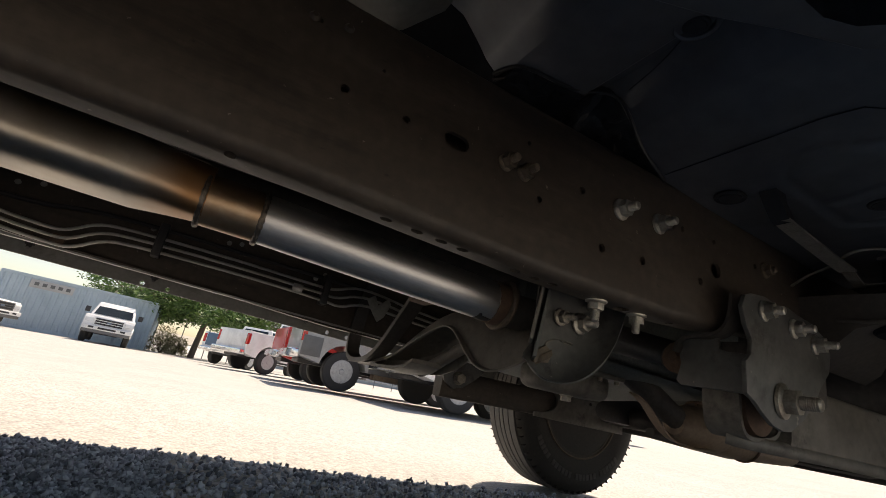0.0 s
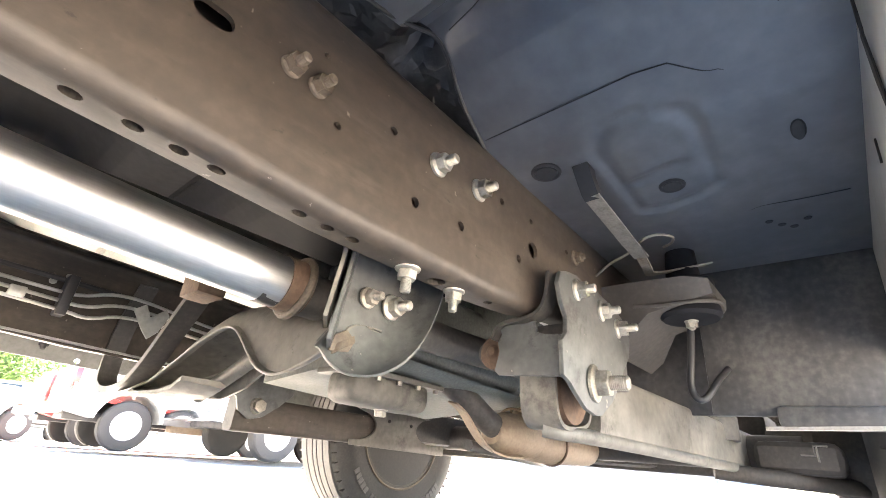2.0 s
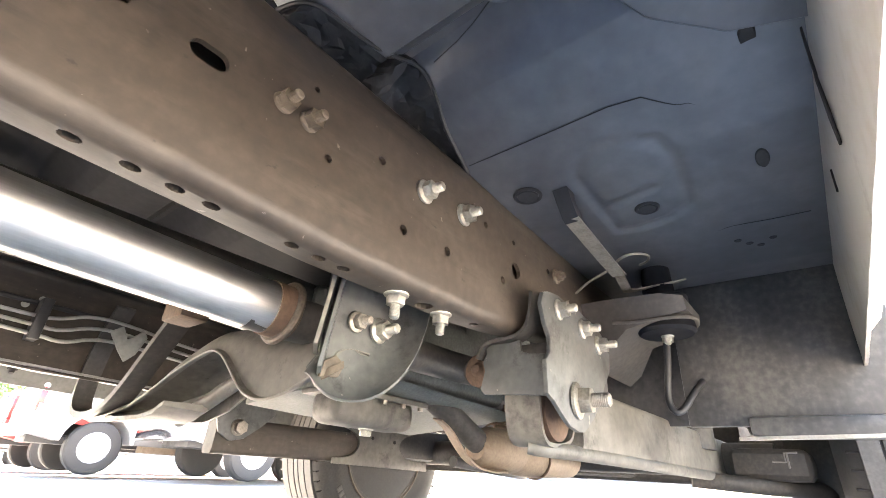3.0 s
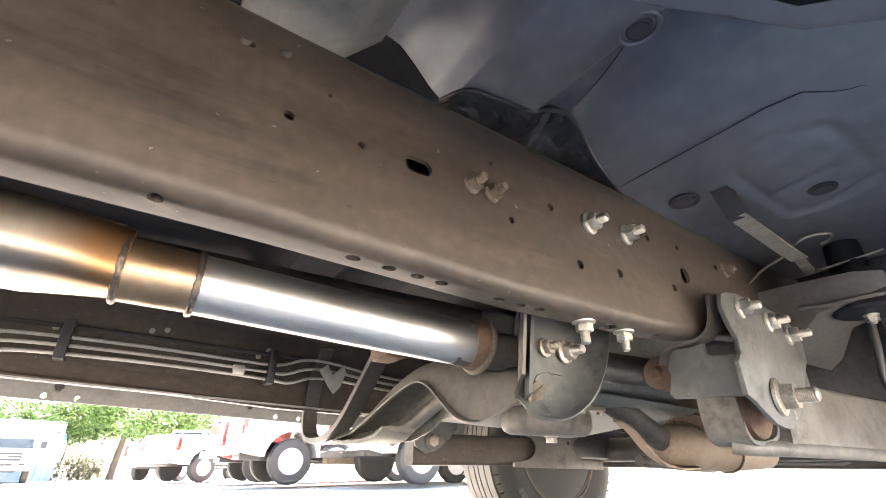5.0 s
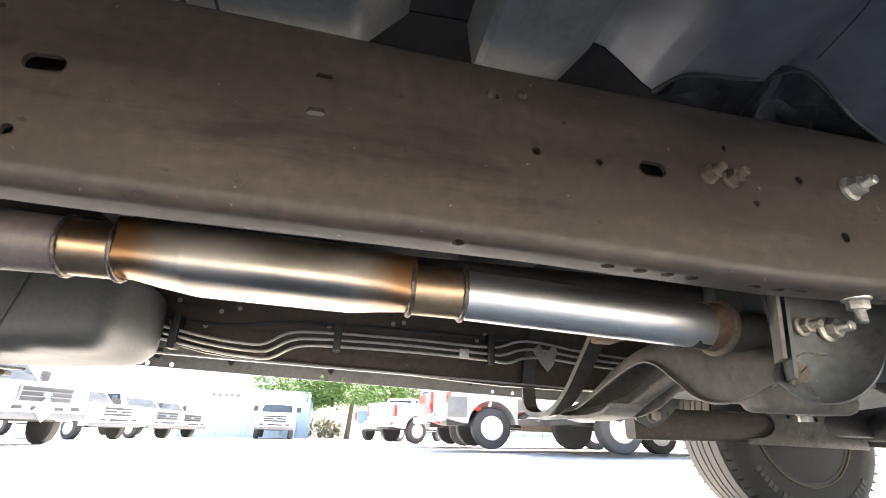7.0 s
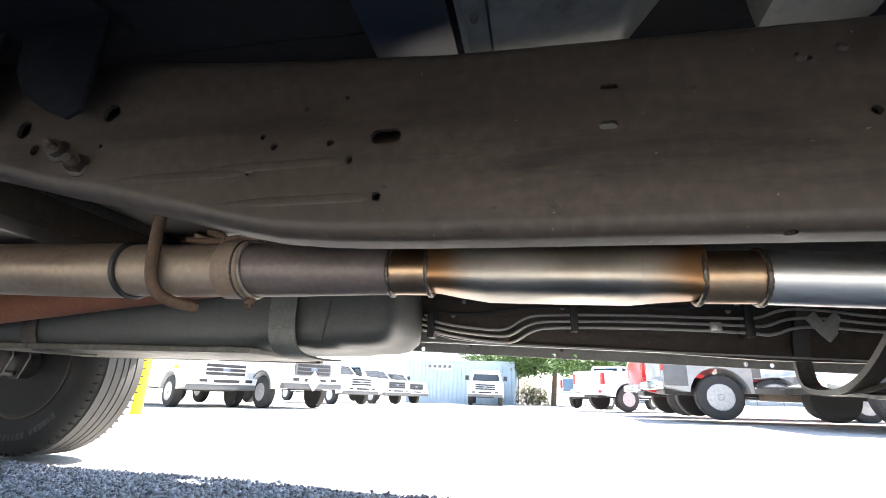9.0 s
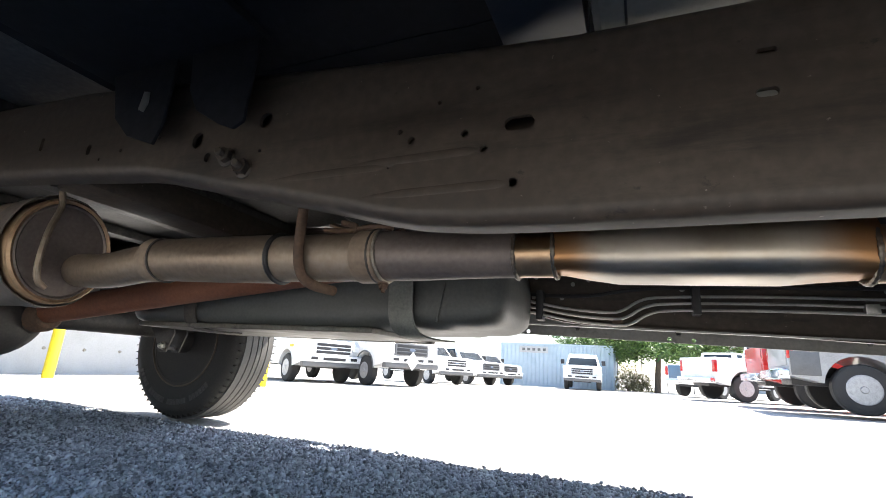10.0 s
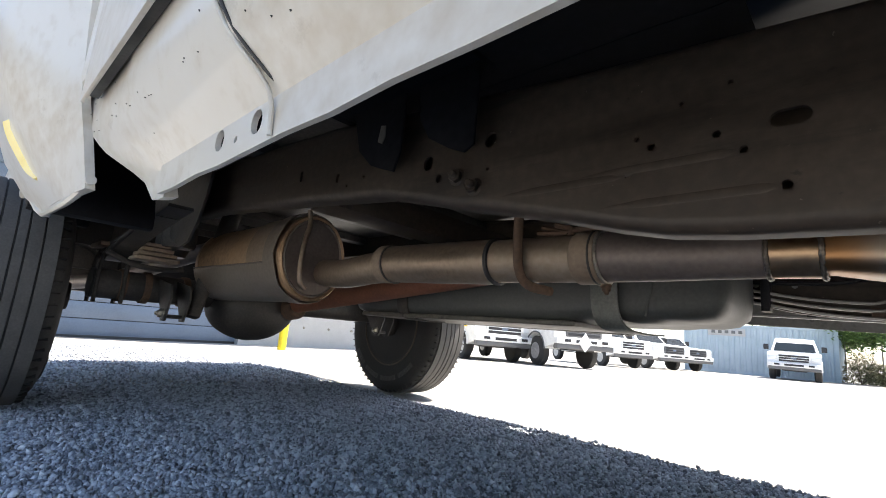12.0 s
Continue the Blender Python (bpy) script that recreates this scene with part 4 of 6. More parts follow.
# ---- gearbox, cross member and front suspension ----
part("gearbox", join(box((1.0, 0.36, 0.50), (1.7, 0.80, 0.72), 0.05, 3), turned([(0.98, 0.55, 0.60, 0.12), (1.06, 0.55, 0.60, 0.14)], 24)), CAST, drive, "cast gearbox housing")
case = part("transfer_case", join(box((0.68, 0.36, 0.475), (1.22, 0.72, 0.66), 0.04, 4), box((0.60, 0.44, 0.50), (0.76, 0.62, 0.66), 0.03, 3), loft([[(x, 0.34, z), (x, 0.74, z), (x, 0.74, z - 0.05), (x, 0.36, z - 0.012)] for x, z in ((0.66, 0.478), (0.90, 0.470), (1.24, 0.462))])), CAST, drive, "grey-green cast transfer case with a lower ledge")
for i in range(6):
    part("case_bolt", cone(0.008, 0.007, 0, 0.010, 6, axis_pose((0.74 + 0.085 * i, 0.356, 0.525 + 0.012 * (i % 2)), (0, -1, 0))), OLDBOLT, case)
pan = part("oil_pan", join(box((0.668, 0.405, 0.383), (0.895, 0.505, 0.452), 0.032, 5), box((0.655, 0.395, 0.440), (0.925, 0.52, 0.452), 0.004)), DUSTY, drive, "pale dusty oil pan")
bolt((0.79, 0.455, 0.384), (0, 0, -1), 0.011, 0, ZINC, pan, 1.25)
for i in range(5):
    part("pan_bolt", cone(0.007, 0.006, 0, 0.008, 6, axis_pose((0.66 + 0.058 * i, 0.392, 0.438), (0, 0, -1))), OLDBOLT, pan)
part("front_driveshaft", tube([(0.79, 0.17, 0.483), (0.95, 0.20, 0.50), (1.6, 0.24, 0.46)], 0.024, 18, 0), DARKSTEEL, drive, "dark front driveshaft")
joint = part("shaft_joint", join(turned([(0.795, 0, 0, 0.020), (0.80, 0, 0, 0.030), (0.83, 0, 0, 0.032), (0.845, 0, 0, 0.024)], 22), turned([(0.790, 0, 0, 0.008), (0.797, 0, 0, 0.016), (0.80, 0, 0, 0.016)], 18)), RUST, drive, "brown shaft joint with a greased cap")
joint.location = (-0.02, 0.155, 0.482)
cross = new("crossmember")
cross.parent = truck
cross["label"] = "wavy stamped transmission crossmember bolted to the frame"


def chaikin(pts, times=2):
    p = [Vector(q) for q in pts]
    for _ in range(times):
        q = [p[0]]
        for a, b in zip(p, p[1:]):
            q += [a.lerp(b, 0.25), a.lerp(b, 0.75)]
        p = q + [p[-1]]
    return p


def rail_bracket():
    """A pressed pan: its flat web rolls with a wide radius into a lip along the front and lower edge."""
    path = chaikin([(0.552, 0.585), (0.545, 0.53), (0.532, 0.47), (0.514, 0.430), (0.487, 0.397), (0.452, 0.377), (0.418, 0.374), (0.396, 0.385), (0.388, 0.402)], 3)
    c = Vector((0.435, 0.47))
    n = len(path) - 1
    rings = []
    for i, p in enumerate(path):
        u = i / n
        d = (c - p).normalized() if p.y < 0.47 else Vector((-1, -0.1)).normalized()
        reach = 0.074 + 0.058 * u ** 2.2
        deep = max(0.132, reach + 0.004)
        k = deep - reach
        ring = [((p + d * a).x, reach + k * b, (p + d * a).y) for a, b in ((0.0, 0.0), (0.0005, 0.28), (0.004, 0.52), (0.010, 0.72), (0.020, 0.88), (0.032, 0.97), (0.046, 1.0))]
        q = p + d * 0.046
        end = Vector((0.404, 0.585 - 0.165 * u))
        ring += [((q.lerp(end, w)).x, deep, (q.lerp(end, w)).y) for w in (0.35, 0.7, 1.0)]
        back = [(x + (0.003 if k < 3 else 0.0), y + (0.001 if k < 3 else 0.004), z - (0.002 if k < 3 and u > 0.4 else 0.0)) for k, (x, y, z) in enumerate(ring)]
        rings.append(ring + back[::-1])
    return loft(rings)


part("rail_bracket", rail_bracket(), GREYPLATE, cross, "grey pressed rail bracket with a rolled lip", 60)
for k, (dx, z0) in enumerate(((0.0, 0.402), (-0.013, 0.425))):
    flange = loft([[(x + dx, y, z) for x, y in ((0.384, 0.086), (0.388, 0.084), (0.421, 0.128), (0.418, 0.132))] for z in (z0, 0.50, 0.585)])
    flange.transform(Matrix(((1, 0, 0.13, -0.065), (0, 1, 0, 0), (0, 0, 1, 0), (0, 0, 0, 1))))
    part("bracket_flange", flange, GREYPLATE if k == 0 else DUSTY, cross, "folded rear flange of the bracket")
LOWER = [(0.130, 0.418), (0.155, 0.405), (0.20, 0.388), (0.25, 0.380), (0.28, 0.382), (0.32, 0.395), (0.36, 0.425), (0.40, 0.455), (0.43, 0.467), (0.456, 0.469), (0.50, 0.462), (0.56, 0.446), (0.65, 0.415), (0.74, 0.388), (0.85, 0.377), (0.95, 0.372), (1.07, 0.374)]
UPPER = [(0.130, 0.445), (0.155, 0.452), (0.22, 0.470), (0.285, 0.486), (0.36, 0.506), (0.405, 0.512), (0.46, 0.513), (0.52, 0.502), (0.60, 0.478), (0.66, 0.448), (0.745, 0.412), (0.87, 0.394), (0.95, 0.388), (1.07, 0.388)]
FRONT = [(0.130, 0.44), (0.25, 0.445), (0.36, 0.458), (0.45, 0.452), (0.52, 0.418), (0.58, 0.390), (0.66, 0.372), (0.80, 0.368), (1.07, 0.372)]


def beam_rings():
    """An arched channel, open below: rear wall, rolled top and a longer front wall."""
    out = []
    low = [(p.x, p.y) for p in chaikin(LOWER, 2)]
    up = [(p.x, p.y) for p in chaikin(UPPER, 2)]
    for y in np.linspace(0.13, 1.07, 64):
        zl, zu, zf = interp(low, y), interp(up, y), interp(FRONT, y)
        h = zu - zl
        w = 0.118 * min(1.0, max(0.28, (0.95 - y) / 0.28))
        outer = [(-0.008, zl), (0.0, zl + 0.004), (0.002, zl + 0.35 * h), (0.006, zl + 0.62 * h), (0.014, zl + 0.82 * h), (0.028, zl + 0.95 * h), (0.045, zu), (w - 0.03, zu), (w - 0.012, zu - 0.12 * h), (w - 0.004, zu - 0.4 * h), (w, zf)]
        inner = [(a + (0.005 if k < 6 else (-0.005 if k > 7 else 0)), b - (0.005 if 5 < k < 9 else 0)) for k, (a, b) in enumerate(outer)]
        out.append([(0.424 + a, y, b) for a, b in outer + inner[::-1]])
    return out


beam = part("crossbeam", loft(beam_rings()), DUSTY, cross, "dusty wavy stamped channel beam", 50)
part("beam_fold", tube([(0.515, 0.46, 0.462), (0.512, 0.54, 0.432), (0.508, 0.62, 0.400), (0.505, 0.70, 0.374)], 0.015, 16, 2), DUSTY, beam, "rolled diagonal fold inside the beam")
part("beam_foot", loft([[(0.425, y, z), (0.505, y, z - 0.003), (0.515, y, z + 0.008), (0.505, y, z + 0.010), (0.425, y, z + 0.008)] for y, z in ((0.60, 0.388), (0.64, 0.373), (0.70, 0.366), (0.82, 0.366), (0.88, 0.374))]), DUSTY, beam, "flat pressed foot below the beam")
part("beam_edge", tube([(0.4155, p.x, p.y) for p in chaikin(LOWER[1:14], 1)], 0.0024, 8, 1), DUSTY, beam, "rolled lower edge")
bolt((0.452, 0.1285, 0.480), (0.1, -1, 0), 0.0092, 0.020, OLDBOLT, cross)
bolt((0.495, 0.1285, 0.479), (0.1, -1, 0), 0.0115, 0.026, ZINC, cross)
part("bright_tab", join(prism([(0.400, 0.398), (0.428, 0.402), (0.436, 0.418), (0.420, 0.428), (0.404, 0.418)], 0.005, 0.002, at=0.118), strip([(0.405, 0.122, 0.400), (0.415, 0.112, 0.408), (0.432, 0.118, 0.418)], 0.010, 0.003, (0, 0.3, 1), 1)), OLDFASTENER, cross, "dull folded metal tab")
part("mount_block", box((0.355, 0.46, 0.515), (0.405, 0.54, 0.57), 0.008), RUST, cross, "rusty gearbox mount block")
part("loop_strap", strip([(0.425, 1.00, 0.64), (0.42, 1.055, 0.55), (0.42, 1.072, 0.47), (0.422, 1.068, 0.405), (0.425, 1.035, 0.383), (0.428, 0.95, 0.378), (0.425, 0.86, 0.390), (0.42, 0.77, 0.428), (0.415, 0.68, 0.490), (0.415, 0.60, 0.555), (0.415, 0.50, 0.64)], 0.042, 0.014, (1, 0, 0.05), 2), DARKSTEEL, cross, "bent black strap that loops under the beam's end")

plate = part("control_arm_bracket", prism([(0.640, 0.535), (0.648, 0.555), (0.668, 0.562), (0.70, 0.566), (0.735, 0.562), (0.765, 0.566), (0.80, 0.560), (0.845, 0.556), (0.885, 0.540), (0.902, 0.515), (0.893, 0.482), (0.862, 0.452), (0.845, 0.430), (0.806, 0.395), (0.765, 0.371), (0.745, 0.369), (0.715, 0.374), (0.690, 0.388), (0.668, 0.402), (0.650, 0.409), (0.648, 0.455), (0.662, 0.468), (0.664, 0.490), (0.650, 0.508)], 0.008, 0.003, at=-0.05), GREYPLATE, truck, "grey stamped radius arm bracket with large bolts")
part("bracket_gusset", prism([(-0.048, 0.409), (0.0, 0.413), (0.066, 0.416), (0.074, 0.424), (0.066, 0.452), (0.070, 0.466), (0.063, 0.478), (0.066, 0.486), (0.055, 0.492), (0.02, 0.491), (0.004, 0.494), (0.002, 0.476), (-0.012, 0.471), (-0.030, 0.470), (-0.048, 0.466)], 0.008, 0.002, plane="yz", at=0.668), GREYPLATE, plate, "grey rear wall of the bracket")
part("bracket_rim", strip([(0.676, 0.076, 0.470), (0.676, 0.070, 0.488), (0.676, 0.050, 0.496), (0.674, 0.015, 0.4955), (0.668, -0.012, 0.503), (0.662, -0.026, 0.525), (0.660, -0.030, 0.558)], 0.030, 0.005, (1, 0, 0), 2), DARKSTEEL, plate, "dark folded rim that follows the rail")
part("bracket_web", box((0.70, -0.042, 0.425), (0.90, 0.055, 0.495), 0.003), DARKSTEEL, plate, "dark inner box of the bracket")
bolt((0.697, -0.05, 0.541), (0.12, -1, 0), 0.0105, 0.020, ZINC, plate)
bolt((0.783, -0.05, 0.533), (0.12, -1, 0), 0.0105, 0.022, ZINC, plate)
bolt((0.848, -0.05, 0.521), (0.12, -1, 0), 0.0105, 0.026, ZINC, plate)
bolt((0.742, -0.05, 0.413), (0.12, -1, 0), 0.0165, 0.038, OLDBOLT, plate, 1.35)


def beam_arm(p0, p1, h0, h1, w, name, mat, label, sq=0.35):
    a, c = Vector(p0), Vector(p1)
    d = (c - a).normalized()
    s = d.cross(Vector((0, 0, 1))).normalized()
    rings = []
    for i in range(13):
        t = i / 12
        o = a.lerp(c, t)
        h = h0 + (h1 - h0) * t
        r = []
        for k in range(20):
            ang = 2 * math.pi * k / 20
            cx, cz = math.cos(ang), math.sin(ang)
            r.append(o + s * w * math.copysign(abs(cx) ** sq, cx) + Vector((0, 0, 1)) * h * math.copysign(abs(cz) ** sq, cz))
        rings.append(r)
    return part(name, loft(rings), mat, truck, label)


arm = beam_arm((0.835, 0.012, 0.402), (1.95, -0.075, 0.385), 0.054, 0.046, 0.030, "radius_arm", DUSTY, "grey pressed front radius arm", 0.28)
part("arm_bead", tube([(0.735, 0.030, 0.349), (0.745, 0.012, 0.346), (0.80, -0.006, 0.346), (1.0, -0.022, 0.345), (1.35, -0.052, 0.341), (1.9, -0.095, 0.338)], 0.0115, 14, 2), DUSTY, arm, "rolled lower edge of the arm")
part("arm_bushing", turned([(-0.010, 0.768, 0.400, 0.034), (-0.005, 0.768, 0.400, 0.042), (0.050, 0.768, 0.400, 0.042), (0.055, 0.768, 0.400, 0.034)], 24, "y"), RUST, arm, "rust-brown bushing sleeve")
part("arm_bracket", strip([(0.712, 0.025, 0.425), (0.714, 0.025, 0.385), (0.722, 0.025, 0.360), (0.742, 0.025, 0.350), (0.80, 0.025, 0.356), (0.826, 0.025, 0.370), (0.832, 0.025, 0.425)], 0.060, 0.006, (0, 1, 0), 2), DUSTY, arm, "grey channel round the bushing")
farm = beam_arm((0.70, 0.955, 0.366), (1.22, 0.97, 0.370), 0.046, 0.046, 0.025, "radius_arm", FRAME, "dusty brown far radius arm")
part("arm_bracket", prism([(0.640, 0.475), (0.655, 0.485), (0.78, 0.50), (0.86, 0.47), (0.855, 0.43), (0.82, 0.395), (0.775, 0.362), (0.735, 0.352), (0.70, 0.372), (0.688, 0.405), (0.662, 0.413), (0.645, 0.43)], 0.008, 0.002, at=0.915), GREYPLATE, farm, "far arm bracket")
bolt((0.752, 0.915, 0.388), (0, -1, 0), 0.015, 0.0, OLDBOLT, farm, 1.2)
notch = [(1.115, 0.435)] + [(1.13 + 0.075 * math.cos(a), 0.382 + 0.045 * math.sin(a)) for a in [radians(78 - 156 * i / 8) for i in range(9)]] + [(1.10, 0.335), (1.10, 0.318), (1.56, 0.312), (1.56, 0.345)] + [(1.49 - 0.09 * math.cos(a), 0.388 + 0.045 * math.sin(a)) for a in [radians(-70 + 150 * i / 8) for i in range(9)]] + [(1.46, 0.437)]
skid = part("skid_plate", prism(notch, 0.010, 0.002, at=0.93), DUSTY, farm, "notched plate bolted to the arm")
for x, z in ((1.26, 0.405), (1.37, 0.400)):
    part("plate_hole", cone(0.006, 0.006, 0, 0.002, 12, axis_pose((x, 0.929, z), (0, -1, 0))), HOLE, skid)
part("axle_beam", box((1.30, 0.95, 0.35), (1.85, 1.05, 0.46), 0.02), DARKSTEEL, farm, "dark beam behind the notched plate")
part("front_axle_tube", turned([(y, 1.66, 0.385, 0.045) for y in (-0.2, 0.3, 1.25)], 22, "y"), DARKSTEEL, truck, "front axle tube")
part("tie_rod", tube([(1.80, -0.2, 0.34), (1.80, 1.2, 0.34)], 0.02, 14, 0), DARKSTEEL, truck, "steering tie rod")
# the down pipe with its shield, behind the arm
canister = part("front_converter", tube([(1.335, 0.38, 0.56), (1.325, 0.38, 0.47), (1.275, 0.385, 0.40), (1.245, 0.39, 0.375), (1.285, 0.385, 0.365), (1.40, 0.38, 0.362), (1.62, 0.38, 0.37)], 0.052, 24, 2), TAN, exhaust, "tan dusty down pipe canister with rusty bands")
for at, to, r in (((1.245, 0.388, 0.405), (0.6, 0, 0.8), 0.056), ((1.290, 0.385, 0.425), (0.6, 0, 0.8), 0.055), ((1.40, 0.38, 0.362), (1, 0, 0.02), 0.053), ((1.33, 0.38, 0.47), (0.2, 0, 1), 0.053)):
    part("canister_band", torus(r, 0.0035, axis_pose(at, to), 34, 6), RUST, canister)
part("canister_cap", turned([(1.105, 0.385, 0.372, 0.030), (1.12, 0.385, 0.372, 0.044), (1.16, 0.385, 0.372, 0.054), (1.26, 0.385, 0.372, 0.056), (1.30, 0.385, 0.368, 0.050)], 28), TAN, canister, "dented tan shield end")
part("crossover_pipe", tube([(0.96, 0.42, 0.475), (1.03, 0.40, 0.432), (1.09, 0.385, 0.392), (1.15, 0.385, 0.376)], 0.030, 18, 2), DARKSTEEL, exhaust, "dark crossover pipe")
part("shield_strap", strip([(0.935, 0.375, 0.418), (0.965, 0.365, 0.400), (1.00, 0.36, 0.362), (1.05, 0.36, 0.330), (1.12, 0.36, 0.318), (1.20, 0.36, 0.322)], 0.034, 0.004, (0.2, 1, 0.2), 2), TAN, exhaust, "pale curved shield below the crossover pipe")
part("sway_bar", tube([(1.06, 0.42, 0.335), (1.3, 0.45, 0.325), (1.7, 0.55, 0.315), (2.1, 0.9, 0.33)], 0.013, 12), DARKSTEEL, truck, "thin anti-roll bar")
part("engine_cradle", join(box((1.9, -0.1, 0.40), (2.15, 1.15, 0.52), 0.03), box((1.3, 0.48, 0.46), (2.2, 0.85, 0.75), 0.05), box((1.75, 0.20, 0.33), (2.2, 0.85, 0.42), 0.03)), DARKSTEEL, truck, "dark engine and front crossmember")

# body mount with rubber on the near side ahead
bm_ = part("body_mount", join(
    loft([[(x0, y, zl), (x1, y, zl), (x1 + 0.01, y, zu), (x0 - 0.02, y, zu)] for y, x0, x1, zl, zu in ((0.0, 0.93, 1.16, 0.505, 0.625), (-0.03, 0.93, 1.15, 0.525, 0.625), (-0.08, 0.92, 1.08, 0.565, 0.620), (-0.15, 0.915, 1.05, 0.578, 0.615), (-0.185, 0.93, 1.03, 0.590, 0.61))]),
    tube([(0.905, -0.06, 0.577), (0.91, -0.10, 0.573), (0.915, -0.16, 0.576), (0.955, -0.195, 0.582), (1.03, -0.18, 0.582), (1.075, -0.10, 0.572)], 0.004, 8, 2)), DARKSTEEL, truck, "dark brown body mount arm")
part("bushing", turned([(0.560, 0.98, -0.135, 0.018), (0.562, 0.98, -0.135, 0.046), (0.568, 0.98, -0.135, 0.052), (0.580, 0.98, -0.135, 0.050), (0.60, 0.98, -0.135, 0.046)], 30, "z"), DARKFLOOR, bm_, "dark rubber body mount cup")
bolt((0.98, -0.135, 0.560), (0, 0, -1), 0.008, 0.006, ZINC, bm_, 1.2)
part("rubber_ring", turned([(0.612, 0.985, -0.13, 0.038), (0.622, 0.985, -0.13, 0.050), (0.634, 0.985, -0.13, 0.050), (0.640, 0.985, -0.13, 0.030), (0.70, 0.985, -0.13, 0.026)], 28, "z"), DARKFLOOR, bm_, "dark rubber ring under the floor")
part("mount_hole", cone(0.016, 0.016, 0, 0.004, 20, axis_pose((1.062, -0.028, 0.545), (0.1, -1, -0.35))), HOLE, bm_)
part("brake_hose", tube([(1.05, -0.118, 0.60), (1.05, -0.112, 0.52), (1.05, -0.100, 0.455), (1.05, -0.112, 0.431), (1.058, -0.128, 0.440), (1.075, -0.142, 0.470), (1.12, -0.155, 0.50)], 0.0065, 12), BLACK, truck, "black rubber brake hose")
part("front_spring_tower", join(box((1.35, -0.02, 0.46), (1.6, 0.10, 0.75), 0.02), turned([(0.40, 1.5, -0.03, 0.06), (0.75, 1.5, -0.03, 0.06)], 20, "z")), DARKSTEEL, truck, "dark spring tower")
knuckle = part("steering_knuckle", join(box((1.55, -0.28, 0.335), (1.78, -0.10, 0.41), 0.03, 3), turned([(-0.34, 1.80, 0.40, 0.12), (-0.325, 1.80, 0.40, 0.15), (-0.26, 1.80, 0.40, 0.14), (-0.22, 1.76, 0.40, 0.08), (-0.12, 1.70, 0.39, 0.055)], 28, "y"), tube([(1.50, -0.02, 0.330), (1.55, -0.16, 0.322), (1.70, -0.30, 0.318)], 0.020, 12)), RIMDARK, truck, "dark front knuckle and axle end")
part("knuckle_bracket", join(strip([(1.44, -0.26, 0.392), (1.44, -0.235, 0.392), (1.44, -0.235, 0.372), (1.44, -0.21, 0.372)], 0.012, 0.003, (1, 0, 0), 0), strip([(1.44, -0.24, 0.392), (1.44, -0.24, 0.36)], 0.012, 0.003, (1, 0, 0), 0)), DUSTY, knuckle, "small pale line bracket")
part("fender_apron", box((1.245, -0.16, 0.43), (1.26, 0.30, 0.76), 0.004), LINER, truck, "dark inner fender apron")

# ---- fuel tank and brake lines ----


def tank_ring(x, cy, cz, ry, rz, p=0.32, n=44):
    out = []
    for i in range(n):
        t = 2 * math.pi * i / n
        c, s = math.cos(t), math.sin(t)
        out.append((x, cy + ry * math.copysign(abs(c) ** p, c), cz + rz * math.copysign(abs(s) ** p, s)))
    return out


tank = part("fuel_tank", loft([tank_ring(-2.08, 0.84, 0.55, 0.15, 0.08), tank_ring(-2.06, 0.84, 0.55, 0.19, 0.11), tank_ring(-2.0, 0.84, 0.55, 0.205, 0.12), tank_ring(-1.05, 0.84, 0.548, 0.205, 0.12), tank_ring(-1.02, 0.845, 0.552, 0.198, 0.112), tank_ring(-0.83, 0.85, 0.554, 0.195, 0.110), tank_ring(-0.80, 0.85, 0.556, 0.192, 0.107),
                               tank_ring(-0.74, 0.85, 0.556, 0.187, 0.106), tank_ring(-0.70, 0.85, 0.557, 0.178, 0.100, 0.36), tank_ring(-0.675, 0.85, 0.558, 0.160, 0.085, 0.42), tank_ring(-0.665, 0.85, 0.56, 0.125, 0.055, 0.5)]), BLACKPLASTIC, truck, "dark grey plastic fuel tank", 50)
part("tank_step", box((-2.0, 0.636, 0.424), (-1.03, 1.03, 0.440), 0.006, 3), DUSTY, tank, "dusty lower flange of the tank")
part("tank_crease", tube([(-0.815, 0.652, 0.64), (-0.825, 0.651, 0.56), (-0.845, 0.655, 0.46)], 0.003, 8), BLACKPLASTIC, tank)
for x in (-0.945, -1.75):
    part("tank_strap", strip([(x, 0.629, 0.66), (x, 0.629, 0.52), (x + 0.006, 0.630, 0.46), (x + 0.02, 0.645, 0.425), (x + 0.05, 0.70, 0.416), (x + 0.07, 0.78, 0.418)], 0.074 if x > -1 else 0.055, 0.005, (1, 0, 0), 2), CAST if x > -1 else DARKSTEEL, tank, "pale steel tank strap")
part("tank_rail", prism([(-2.0, 0.440), (-1.02, 0.432), (-1.02, 0.420), (-2.0, 0.424)], 0.03, 0.003, at=1.02), DUSTY, tank, "pale lip along the tank's underside")
part("tank_crossmember", box((-0.62, 0.08, 0.66), (-0.54, 1.0, 0.70), 0.008), FRAME, truck, "frame crossmember above the exhaust")
part("rear_crossmember", box((-1.55, 0.08, 0.68), (-1.43, 1.0, 0.76), 0.008), FRAME, truck, "dark rear crossmember")


def far_z(x, z):
    return z - 0.028 * x


